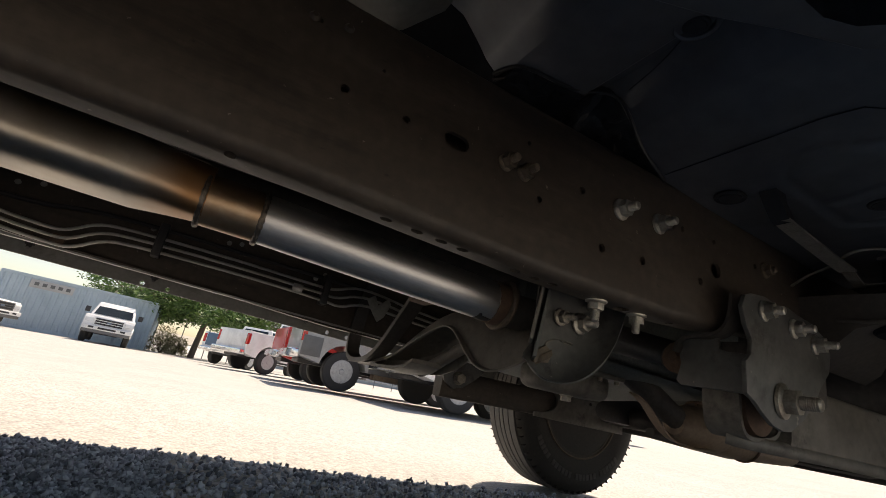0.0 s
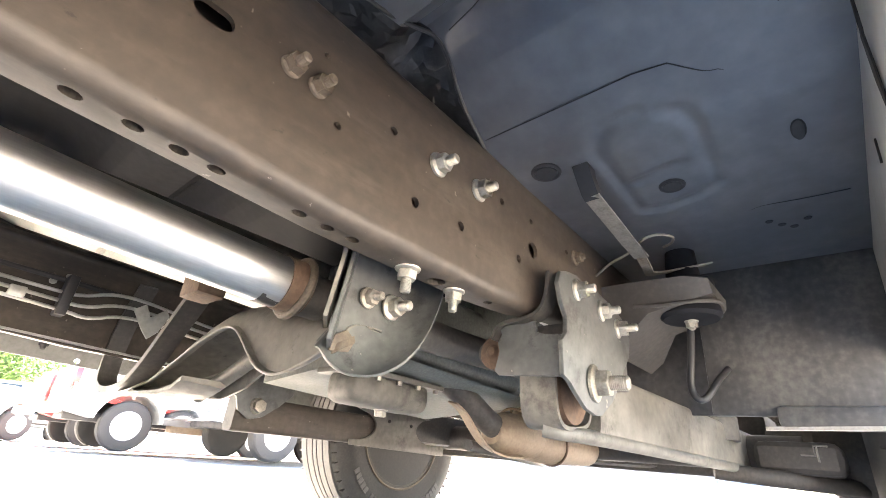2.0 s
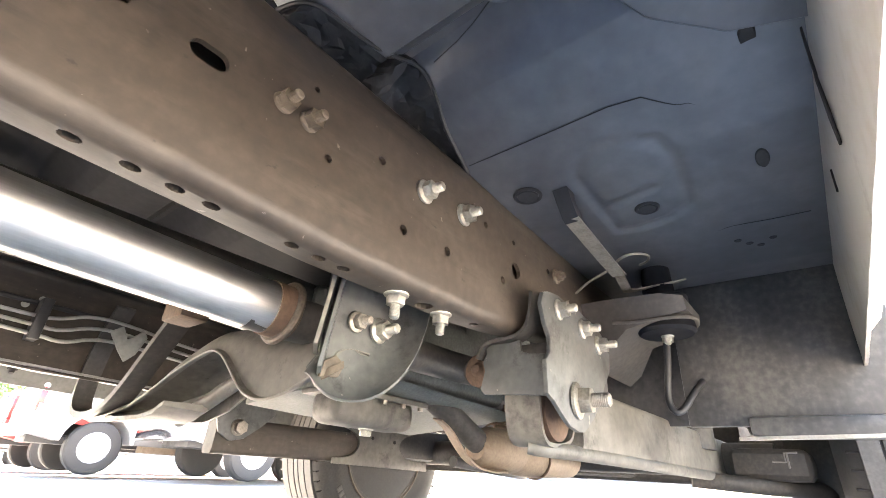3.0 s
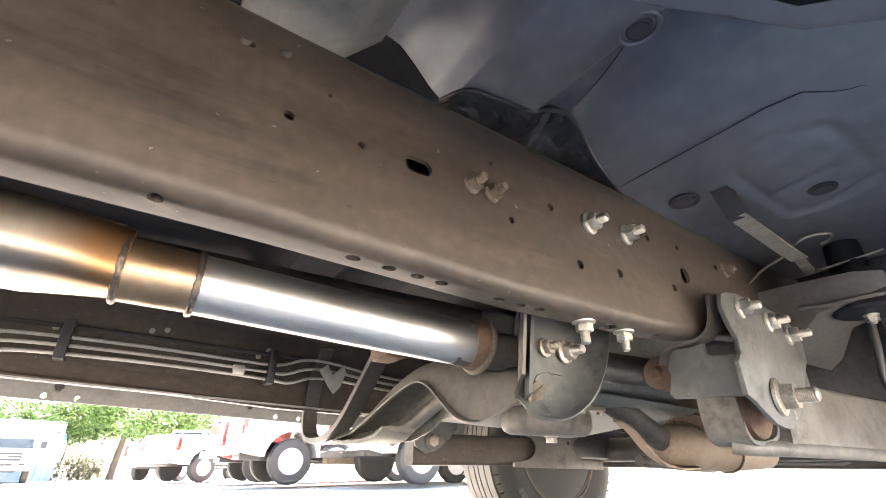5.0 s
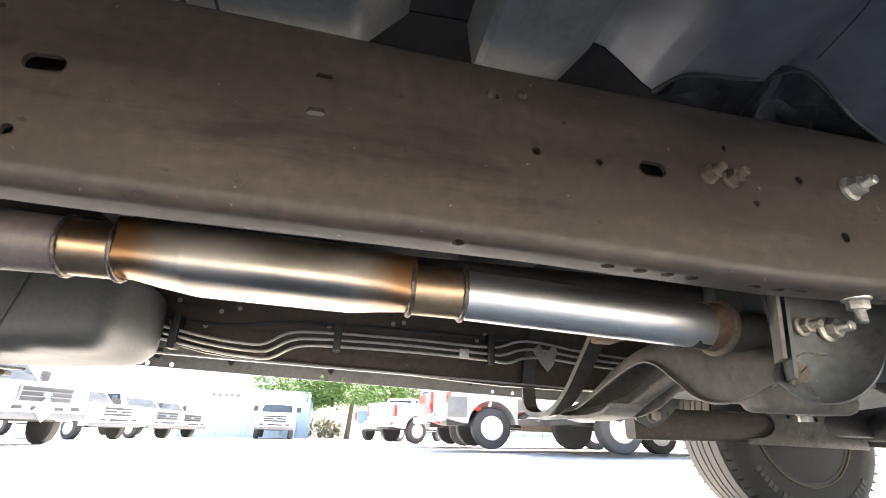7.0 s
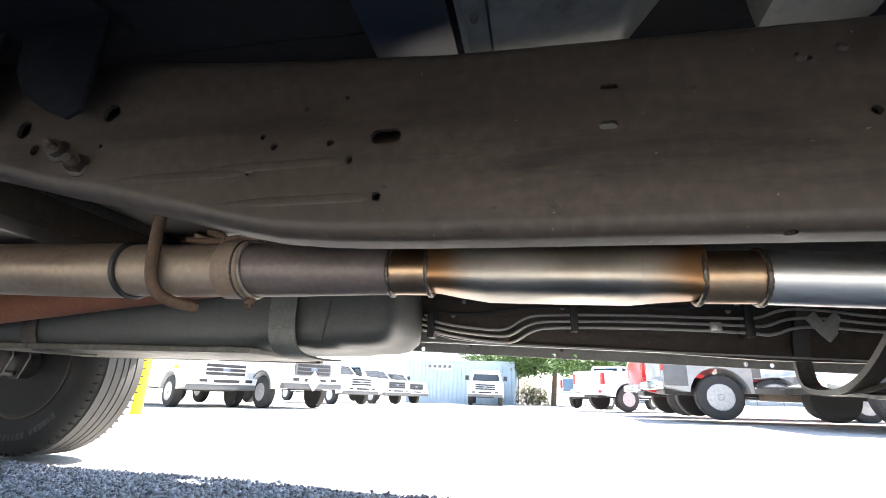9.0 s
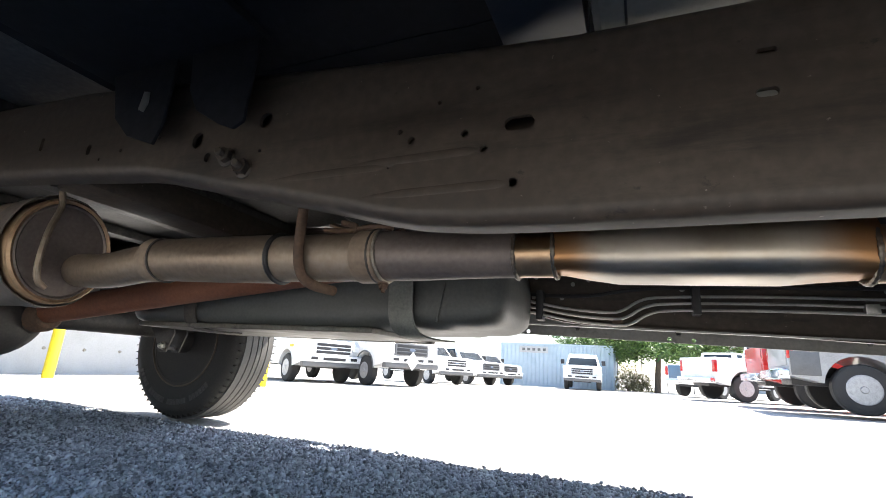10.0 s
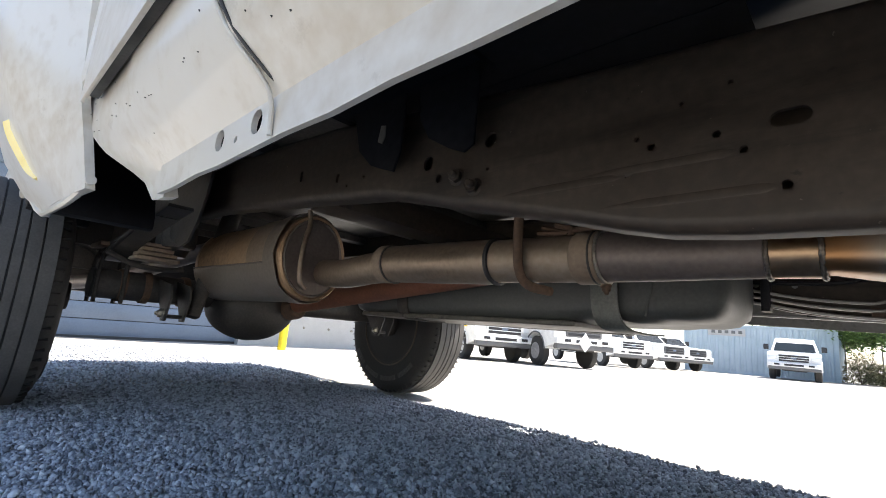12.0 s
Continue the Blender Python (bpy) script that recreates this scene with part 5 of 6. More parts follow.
LINES = [(-0.80, 0.585), (-0.69, 0.572), (-0.56, 0.545), (-0.44, 0.534), (-0.40, 0.536), (-0.345, 0.575), (-0.28, 0.582), (-0.02, 0.582), (0.25, 0.572), (0.30, 0.574), (0.36, 0.60), (0.44, 0.60)]
for k in range(3):
    o = 0.019 * k
    pts = [(x + 0.012 * k, 1.0, z - o * (1.0 if x < 0.28 else 1.3)) for x, z in LINES] + [(0.60, 1.0, 0.575 - o), (0.95, 1.0, 0.56 - o)]
    part("brake_line", tube(pts, 0.0043, 10, 2), STEELTUBE, far, "thin steel brake line")
for x, z in ((-0.64, 0.54), (-0.20, 0.562), (0.27, 0.552)):
    part("line_clip", box((x - 0.011, 0.985, z - 0.032), (x + 0.011, 1.03, z + 0.062), 0.004), BLACK, far, "black plastic line clip")
    part("clip_stud", cone(0.008, 0.007, 0, 0.004, 12, axis_pose((x - 0.03, 1.047, z + 0.05), (0, -1, 0))), FLOORLIGHT, far)
part("line_fitting", box((0.17, 0.99, 0.538), (0.20, 1.008, 0.562), 0.003), STEELTUBE, far, "bright line fitting")
part("line_bracket", prism([(0.405, 0.572), (0.43, 0.592), (0.447, 0.562), (0.478, 0.592), (0.49, 0.575), (0.475, 0.53), (0.455, 0.508), (0.435, 0.53)], 0.006, 0.002, at=0.985), FLOORLIGHT, far, "pale split bracket")
part("wiring_loom", tube([(-0.75, 1.03, 0.60), (-0.5, 1.03, 0.585), (-0.38, 1.03, 0.61), (-0.2, 1.03, 0.615), (0.1, 1.03, 0.61), (0.4, 1.03, 0.605)], 0.006, 10, 2), BLACK, far, "black wiring loom")
part("line_rust_patch", box((-0.425, 1.004, 0.495), (-0.395, 1.012, 0.525), 0.004), RUST, far, "rusty clamp on the lines")
part("rail_lip", loft([[(x, 1.043, 0.480 - 0.028 * x), (x, 1.062, 0.480 - 0.028 * x), (x, 1.062, 0.485 - 0.028 * x), (x, 1.043, 0.485 - 0.028 * x)] for x in (-0.75, 0.0, 0.75)]), FLOORLIGHT, far, "pale strip along the lower edge")
# pale discs paint the light showing through the far rail's holes
for x, z in ((-0.035, 0.633), (-0.001, 0.640), (-0.544, 0.631), (-0.495, 0.644), (-0.663, 0.655), (-0.579, 0.586), (0.266, 0.621)):
    part("hole_light_disc", cone(0.007, 0.007, 0, 0.003, 12, axis_pose((x, 1.048, z), (0, -1, 0))), FLOORLIGHT, far)
for q in far.children:
    q.matrix_parent_inverse = FAR_POSE.inverted()

# ---- cab floor and rockers ----
floor = new("cab_floor")
floor.parent = truck
floor["label"] = "blue-grey painted cab underbody with seams, plugs and ribs"
FX = [(-1.30, 0.84), (-0.62, 0.825), (-0.56, 0.82), (0.04, 0.84), (0.10, 0.848), (0.14, 0.838), (0.165, 0.815), (0.19, 0.788), (0.215, 0.770), (0.25, 0.763), (0.30, 0.764), (0.325, 0.768), (0.338, 0.782), (0.348, 0.794), (0.360, 0.795), (0.372, 0.786), (0.392, 0.764), (0.42, 0.742), (0.46, 0.727), (0.50, 0.7195), (0.56, 0.711), (0.62, 0.705), (1.05, 0.697), (1.12, 0.700)]


# centre lines of the grooves pressed into the pan beside the rail
GROOVES = [[(0.566, -0.195), (0.572, -0.165), (0.590, -0.140), (0.615, -0.126), (0.70, -0.128), (0.79, -0.128), (0.80, -0.160), (0.79, -0.215), (0.765, -0.246), (0.69, -0.250), (0.625, -0.253), (0.592, -0.245), (0.585, -0.225)],
           [(0.712, -0.130), (0.706, -0.170), (0.695, -0.21)]]


def groove_depth(x, y):
    """Depth of the rounded grooves at a place on the pan."""
    best, p = 1.0, Vector((x, y))
    for line in GROOVES:
        for a, b in zip(line, line[1:]):
            a, b = Vector(a), Vector(b)
            u = max(0.0, min(1.0, (p - a).dot(b - a) / (b - a).length_squared))
            best = min(best, (p - a.lerp(b, u)).length)
    k = max(0.0, 1 - best / 0.017)
    return 0.0034 * k * k * (3 - 2 * k)


def floor_sheet(y0, y1, x0=-2, x1=2, pressed=False):
    rings = []
    ys = np.linspace(y0, y1, 93 if pressed else 9)
    xs = set(np.linspace(-1.3, 1.12, 180).round(3).tolist() + [a for a, _ in FX] + (np.arange(0.545, 0.825, 0.005).round(3).tolist() if pressed else []))
    for x in [v for v in sorted(xs) if x0 <= v <= x1]:
        z = interp(FX, x)
        rings.append([(x, y, z + 0.002 * math.sin(x * 9) * math.sin(y * 11) + (groove_depth(x, y) if pressed and 0.54 < x < 0.83 else 0)) for y in ys] + [(x, y, z + 0.012) for y in ys[::-1]])
    return loft(rings)


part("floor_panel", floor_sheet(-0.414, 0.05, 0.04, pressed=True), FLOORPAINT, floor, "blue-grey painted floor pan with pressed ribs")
# same pan, coloured near-black where it lies in shade
part("floor_panel", floor_sheet(-0.414, 0.05, -2, 0.04), DARKFLOOR, floor, "floor pan with its shade put into a near-black colour")
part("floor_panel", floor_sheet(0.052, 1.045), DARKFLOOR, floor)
# far side coloured pale for light bounced off the sunlit ground
part("floor_panel", floor_sheet(1.048, 1.50, -0.60), FLOORLIGHT, floor, "floor pan above the far rail, painted pale for the light there")
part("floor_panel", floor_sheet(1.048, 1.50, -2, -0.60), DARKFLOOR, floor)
for x0, x1, zb in ((-0.383, -0.20, 0.745), (-0.055, 0.05, 0.745)):
    part("floor_crossbeam", loft([[(x0 - 0.008, y, 0.822), (x0, y, zb + 0.006), (x0 + 0.008, y, zb), (x1 - 0.008, y, zb), (x1 + 0.01, y, zb + 0.012), (x1 + 0.06, y, 0.822)] for y in (-0.405, -0.20, 0.0, 0.045)]), BEAMPAINT, floor, "pale hat-section floor beam")
for dx, dy in ((0.022, -0.03), (0.022, -0.10)):
    part("rivet", cone(0.006, 0.004, 0, 0.005, 12, axis_pose((-0.385 + dx, dy, 0.745), (0, 0, -1))), DARKSTEEL, floor)
part("floor_step", box((-0.498, -0.42, 0.757), (-0.392, 0.06, 0.82), 0.006), STEPPAINT, floor, "dark blue painted step in the floor")
part("beam_seam", box((-0.349, -0.42, 0.7425), (-0.346, 0.05, 0.747), 0.001), SEALER, floor)


def floor_height(x):
    return interp(FX, x)


def plug(x, y, r=0.021, raised=False):
    """A rubber plug set into the pan, with a raised ring round it where the sheet is dished."""
    z = floor_height(x)
    o = part("floor_plug", join(cone(r * 0.86, r * 0.80, -0.004, 0.003, 28, axis_pose((x, y, z), (0, 0, -1))), torus(r, 0.0030, axis_pose((x, y, z - 0.0005), (0, 0, -1)), 34, 8)), SEALER, floor, "round rubber floor plug")
    if raised:
        part("plug_dish", torus(r * 1.9, 0.004, axis_pose((x, y, z + 0.002), (0.1, 0, -1)), 36, 8), FLOORPAINT, floor)
    return o


plug(0.614, -0.047, 0.020)
plug(0.744, -0.189, 0.016)
plug(0.325, -0.178, 0.012, True)
plug(-0.609, -0.119, 0.024)
for x, y in ((0.50, -0.365), (0.70, -0.350)):
    part("drain_dimple", turned([(floor_height(x) - 0.0015, x, y, 0.022, 0.007), (floor_height(x) + 0.001, x, y, 0.024, 0.009)], 18, "z"), SEALER, floor, "dark oblong drain dimple")


def floor_line(pts, r, mat, lift, label="", smooth=1, name="seam"):
    return part(name, tube([(x, y, floor_height(x) + lift) for x, y in pts], r, 8, smooth), mat, floor, label)


floor_line([(0.512, -0.006), (0.512, -0.12), (0.510, -0.247), (0.535, -0.270), (0.548, -0.284), (0.552, -0.299), (0.580, -0.318), (0.588, -0.330), (0.578, -0.348), (0.580, -0.356), (0.590, -0.365), (0.598, -0.395), (0.618, -0.405), (0.66, -0.410)], 0.0008, SEALER, 0.0003, "dark sealer seam")
floor_line([(0.873, -0.06), (0.880, -0.15), (0.887, -0.226), (0.880, -0.250), (0.878, -0.267), (0.872, -0.280), (0.873, -0.296), (0.880, -0.34), (0.882, -0.391)], 0.0008, SEALER, 0.0003)
floor_line([(0.375, -0.045), (0.368, -0.10), (0.345, -0.16), (0.33, -0.26)], 0.0008, SEALER, 0.0003)
for x, y in ((0.93, -0.285), (0.95, -0.30), (0.945, -0.335), (0.965, -0.315)):
    part("spot_weld", cone(0.006, 0.005, 0, 0.0012, 12, axis_pose((x, y, floor_height(x) - 0.0005), (0, 0, -1))), SEALER, floor)
strap = part("hanger_strap", strip([(0.655, -0.098, 0.668), (0.70, -0.100, 0.660), (0.80, -0.098, 0.652), (0.86, -0.098, 0.648)], 0.026, 0.003, (0.12, 1, 0.1), 0), ZINC, floor, "bare metal strap")
part("strap_tail", strip([(0.855, -0.098, 0.649), (0.90, -0.094, 0.640), (0.93, -0.088, 0.642), (0.955, -0.12, 0.652), (0.99, -0.175, 0.668)], 0.020, 0.003, (0.5, 1, 0), 1), OLDBOLT, strap, "twisted tail of the strap")
part("strap_base", loft([[(0.620, y, 0.704), (0.632, y, 0.688), (0.650, y, 0.668), (0.662, y, 0.664), (0.668, y, 0.672), (0.650, y, 0.690), (0.646, y, 0.704)] for y in (-0.110, -0.086)]), SEALER, strap, "painted tab that carries the strap")
part("wire_loop", tube([(0.885, -0.002, 0.640), (0.865, -0.040, 0.652), (0.855, -0.080, 0.658), (0.83, -0.110, 0.668), (0.835, -0.135, 0.674), (0.87, -0.152, 0.680), (0.895, -0.142, 0.680), (0.90, -0.125, 0.678)], 0.0024, 8), OLDBOLT, floor, "thin wire")
# outrigger under the floor beside the sill, with its rectangular opening
brace = part("floor_outrigger", prism([(0.13, -0.414), (0.13, -0.20), (0.20, -0.205), (0.27, -0.232), (0.33, -0.262), (0.40, -0.292), (0.46, -0.35), (0.485, -0.414)], 0.06, 0.006, 3, plane="xy", at=0.698), FLOORPAINT, floor, "pale pressed outrigger with a rectangular opening")
cut(brace, prism([(0.19, -0.375), (0.19, -0.285), (0.335, -0.290), (0.365, -0.302), (0.425, -0.365), (0.42, -0.378)], 0.08, 0, plane="xy", at=0.68))

# crumpled foil between floor and rail


PAD = [(0.205, 0.052), (0.212, 0.020), (0.222, 0.004), (0.245, -0.006), (0.29, -0.010), (0.335, -0.012), (0.372, -0.026), (0.40, -0.028), (0.44, -0.014), (0.48, -0.006), (0.52, 0.004), (0.56, 0.020), (0.60, 0.045)]


def foil_patch():
    """Crumpled sheet that hangs off the ribs down to the top of the rail."""
    rng = random.Random(7)
    nx, ny = 44, 10
    bm = bmesh.new()
    grid = []
    for i in range(nx):
        u = i / (nx - 1)
        row = []
        for j in range(ny):
            v = j / (ny - 1)
            x = 0.206 + 0.39 * u
            y0 = interp(PAD, x)
            y = 0.058 + (y0 - 0.058) * v
            top = interp(FX, x) - 0.003
            z = 0.728 + (top - 0.728) * v ** 0.7 + rng.uniform(-0.0011, 0.0011) * (v < 0.95) + 0.003 * math.sin(23 * u + 5 * v) * (1 - v)
            row.append(bm.verts.new((x + rng.uniform(-0.003, 0.003), y, z)))
        grid.append(row)
    for a, b2 in zip(grid, grid[1:]):
        for j in range(ny - 1):
            q = (a[j], a[j + 1], b2[j + 1], b2[j])
            k = rng.random() < 0.5
            for t in (((0, 1, 2), (0, 2, 3)) if k else ((0, 1, 3), (1, 2, 3))):
                bm.faces.new([q[n] for n in t])
    bmesh.ops.solidify(bm, geom=bm.faces[:], thickness=0.002)
    return bm


foil = part("foil_pad", foil_patch(), FOIL, floor, "crumpled shiny black heat foil", 12)
part("foil_rim", tube([(x, y - 0.002, interp(FX, x) - 0.003) for x, y in PAD], 0.0028, 8, 2), BLACK, foil)

# rocker panels
rocker = new("rocker_panel")
rocker.parent = truck
rocker["label"] = "white rocker panel with pinch flange, dirt specks"


def rocker_rings(x0, x1, s=1):
    rings = []
    prof = [(-0.410, 0.510), (-0.411, 0.545), (-0.420, 0.557), (-0.448, 0.588), (-0.462, 0.63), (-0.464, 0.72), (-0.412, 0.73), (-0.409, 0.66), (-0.407, 0.60), (-0.406, 0.556), (-0.405, 0.510)]
    for x in np.linspace(x0, x1, 40):
        rings.append([(x, y, z + 0.0012 * math.sin(x * 40) * (z < 0.52)) for y, z in prof])
    return rings


sill = part("sill", loft(rocker_rings(-1.03, 1.35)), WHITEPAINT, rocker, "white sill with a long pinch-weld flange")
cut(sill, join(slot(-0.773, 0.532, 0.020, 0.021, -0.43, -0.38), slot(-0.85, 0.534, 0.020, 0.021, -0.43, -0.38), slot(-0.812, 0.526, 0.006, 0.006, -0.43, -0.38)))


def corner_sheet():
    """Cab corner behind the sill: its folded lower edge climbs towards the bed."""
    rings = []
    prof = [(0.505, -0.404), (0.548, -0.405), (0.556, -0.416), (0.588, -0.446), (0.63, -0.459), (0.72, -0.461), (0.86, -0.461)]
    for i in range(15):
        x = -1.025 - 0.335 * i / 14
        zb = 0.507 if x > -1.068 else 0.507 + (-1.068 - x) * 0.63
        zs = [zb + (0.86 - zb) * (k / 11) ** 1.3 for k in range(12)]
        out = [(x, interp(prof, z), z) for z in zs]
        back = [(x, interp(prof, z) + (0.016 if k == 0 else 0.012), z + 0.004) for k, z in enumerate(zs)]
        rings.append(out + back[::-1])
    return loft(rings)


# added near-black plate that gives the flange slots their shade
part("slot_dark_backing", prism([(-0.88, 0.517), (-0.745, 0.517), (-0.745, 0.56), (-0.88, 0.56)], 0.003, 0.001, at=-0.4035), DARKFLOOR, rocker, "dark plate added to shade the flange slots")
part("sill_end", corner_sheet(), WHITEPAINT, rocker, "white cab corner with a folded lower edge")
rng = random.Random(21)
for i in range(28):
    u = rng.random()
    x = -1.30 + 0.62 * u ** 1.2 if i < 21 else rng.uniform(-1.15, -0.3)
    z = 0.575 + 0.10 * (1 - u) * rng.uniform(0.5, 1.3) if i < 21 else rng.uniform(0.56, 0.62)
    y = interp([(0.55, -0.413), (0.557, -0.420), (0.588, -0.448), (0.63, -0.462), (0.8, -0.464)], z)
    r = rng.uniform(0.0004, 0.0010)
    part("dirt_speck", turned([(y - 0.0012, x, z, r * 0.5, r * 0.4), (y, x, z, r * 1.3, r)], 7, "y"), BLACK, rocker)
part("sill_seam", tube([(-0.742, -0.412, 0.512), (-0.742, -0.414, 0.542), (-0.746, -0.424, 0.558), (-0.760, -0.450, 0.588), (-0.776, -0.465, 0.63), (-0.79, -0.467, 0.70)], 0.0021, 10, 2), WHITEPAINT, rocker, "raised bead of seam sealer")
part("sill_groove", tube([(-0.736, -0.4105, 0.55), (-0.740, -0.424, 0.560), (-0.753, -0.4495, 0.588), (-0.769, -0.4635, 0.63), (-0.785, -0.4650, 0.70)], 0.0015, 8, 2), BLACK, rocker, "open dark gap beside the bead")
# slots are thin insets, their inner shade painted near-black
for pts in ([(0.497, 0.705), (0.503, 0.703), (0.520, 0.672), (0.523, 0.655), (0.516, 0.660)], [(0.518, 0.668), (0.528, 0.662), (0.540, 0.620), (0.541, 0.592), (0.533, 0.590), (0.524, 0.628)], [(0.654, 0.634), (0.658, 0.632), (0.670, 0.612), (0.667, 0.611)]):
    part("sill_slot", prism(pts, 0.002, 0.0005, at=-0.4065), HOLE, rocker, "dark inset painted as a slot in the inner sill")
# white sill coloured grey, so the shade is in the paint
farsill = part("sill", loft([[(x, y, z - 0.030 * x) for y, z in ((1.47, 0.477), (1.465, 0.52), (1.48, 0.55), (1.51, 0.60), (1.53, 0.66), (1.54, 0.74), (1.45, 0.74), (1.452, 0.56), (1.462, 0.477))] for x in np.linspace(-1.075, 1.35, 30)]), BEAMPAINT, rocker, "white far sill, its shade painted in as grey")
cut(farsill, join(*[cone(0.0078, 0.0078, 1.40, 1.52, 14, Matrix.Translation((x, 0, far_z(x, 0.490))) @ Matrix.Rotation(radians(-90), 4, "X")) for x in (-0.86, -0.78, -0.25, -0.17, 0.425, 0.51)]))

for x in (-0.83, -0.58, -0.22, 0.33):
    part("sill_clip", join(box((x - 0.013, 1.452, far_z(x, 0.512)), (x + 0.013, 1.466, far_z(x, 0.545)), 0.004), cone(0.010, 0.006, 0, 0.012, 12, axis_pose((x, 1.456, far_z(x, 0.515)), (0, -0.4, -1)))), BLACK, rocker, "black plastic plug on the far sill")

# white body above: cab, bed and bonnet


def shell(x0, x1, z0, z1, tuck=0.03, top=0.06, name="body", r=0.03, mat=WHITEPAINT, label=""):
    rings = []
    for x, k in ((x0, 0.012), (x0 + 0.02, 0), (x1 - 0.02, 0), (x1, 0.012)):
        rings.append([(x, y, z) for y, z in ((-0.455 + k, z0), (-0.475 + k, z0 + 0.1), (-0.485 + k, (z0 + z1) / 2), (-0.475 + top + k, z1 - 0.02), (-0.44 + top + k, z1), (1.52 - top - k, z1), (1.555 - top - k, z1 - 0.02), (1.565 - k, (z0 + z1) / 2), (1.555 - k, z0 + 0.1), (1.535 - k, z0))])
    return part(name, loft(rings), mat, truck, label)


shell(-1.13, 1.25, 0.88, 1.25, name="cab_lower", label="white cab body")
shell(-1.05, 1.0, 1.25, 1.95, top=0.16, name="cab_upper", label="white cab roof and pillars")
shell(1.25, 2.55, 0.85, 1.18, name="bonnet", label="white bonnet and wings")
shell(-3.75, -1.20, 0.93, 1.35, name="bed", label="white cargo bed")
for y0, y1 in ((-0.482, -0.462), (1.54, 1.56)):
    edge = y0 if y0 < 0 else y1 - 0.006
    skin = part("door_skin", prism([(-1.22, 0.655), (1.22, 0.655), (1.22, 0.9), (-1.22, 0.9)], 0.006, 0.002, at=edge), WHITEPAINT, truck, "white door bottom")
    # black strip added to paint the shaded gap behind the door skin
    part("door_gap_seal", prism([(-1.21, 0.664), (1.21, 0.664), (1.21, 0.89), (-1.21, 0.89)], 0.012, 0.002, at=y0 + 0.007 if y0 < 0 else y0), BLACK, skin, "black rubber seal and dark door gap")
    # bed side with its wheel arch
    arch = [(-2.53 + 0.47 * math.cos(a), 0.44 + 0.47 * math.sin(a)) for a in [math.pi * (0.14 + 0.84 * i / 16) for i in range(17)]]
    part("bed_side", prism([(-1.245, 1.0), (-1.245, 0.70), (-1.85, 0.70), (-2.0, 0.74)] + arch + [(-2.92, 0.50), (-3.72, 0.58), (-3.75, 1.0)], y1 - y0, 0.012, at=y0), WHITEPAINT, truck, "white bed side with rounded wheel arch")
    part("front_wing", prism([(1.24, 1.0), (1.24, 0.62), (1.29, 0.50)] + [(1.75 + 0.45 * math.cos(a), 0.46 + 0.45 * math.sin(a)) for a in [math.pi * (0.97 - 0.94 * i / 14) for i in range(15)]] + [(2.35, 0.5), (2.55, 0.6), (2.55, 1.0)], y1 - y0, 0.012, at=y0), WHITEPAINT, truck, "white front wing")
# flared lower corner of the bed ahead of the rear wheel
FLARE = [(0.545, -0.452, -1.22, -1.74), (0.565, -0.462, -1.225, -1.77), (0.60, -0.484, -1.24, -1.81), (0.68, -0.528, -1.27, -1.88), (0.80, -0.565, -1.275, -1.98), (0.95, -0.60, -1.275, -2.15), (1.10, -0.62, -1.275, -2.25)]


def flare_sheet():
    rings = []
    for z, y, xa, xb in FLARE:
        row = []
        for i in range(13):
            u = i / 12
            row.append((xa + (xb - xa) * u, -0.455 + (y + 0.455) * min(1, 0.30 + 2.2 * u) - 0.010 * math.sin(math.pi * u), z + 0.02 * (u - 0.5) * (z < 0.6)))
        rings.append(row + [(a, b2 + 0.012, c) for a, b2, c in row[::-1]])
    return loft(rings)


flare = part("wheel_flare", flare_sheet(), WHITEPAINT, truck, "white flared corner ahead of the rear wheel")
part("reflector", strip([(-1.560, -0.540, 0.698), (-1.560, -0.532, 0.675), (-1.552, -0.514, 0.643), (-1.535, -0.494, 0.608), (-1.505, -0.482, 0.594)], 0.032, 0.007, (0.75, 0.45, 0.3), 2), REFLECTOR, flare, "amber side reflector")
part("flare_lip", tube([(-1.215, -0.450, 0.548), (-1.35, -0.453, 0.537), (-1.55, -0.455, 0.545), (-1.74, -0.455, 0.557), (-1.80, -0.478, 0.61), (-1.89, -0.51, 0.69)], 0.007, 8, 1), WHITEPAINT, flare, "rolled lip")
bed_floor = part("bed_floor", box((-3.7, -0.45, 0.90), (-1.22, 1.52, 0.93), 0.01), LINER, truck, "dark ribbed bed underside")
for i in range(5):
    part("bed_rib", box((-3.6 + 0.45 * i, -0.45, 0.86), (-3.52 + 0.45 * i, 1.52, 0.90), 0.006), LINER, bed_floor)
part("rear_bumper", box((-3.92, -0.42, 0.55), (-3.76, 1.5, 0.74), 0.03, 3), CHROME, truck, "chrome rear bumper")
part("front_bumper", box((2.56, -0.45, 0.42), (2.75, 1.53, 0.72), 0.04, 3), CHROME, truck, "chrome front bumper")
part("wheel_liner", join(box((1.125, -0.46, 0.415), (1.14, -0.115, 0.72), 0.006), box((1.10, -0.42, 0.395), (1.16, -0.22, 0.43), 0.01), prism([(1.13, 0.70), (1.30, 0.85), (2.2, 0.86), (2.3, 0.7)], 0.4, 0.01, at=-0.50)), LINER, truck, "dusty dark wheelhouse splash shield")
part("shield_lip", strip([(1.105, -0.44, 0.398), (1.105, -0.20, 0.392)], 0.010, 0.006, (1, 0, 0), 0), ZINC, truck, "bright lower lip of the splash shield")
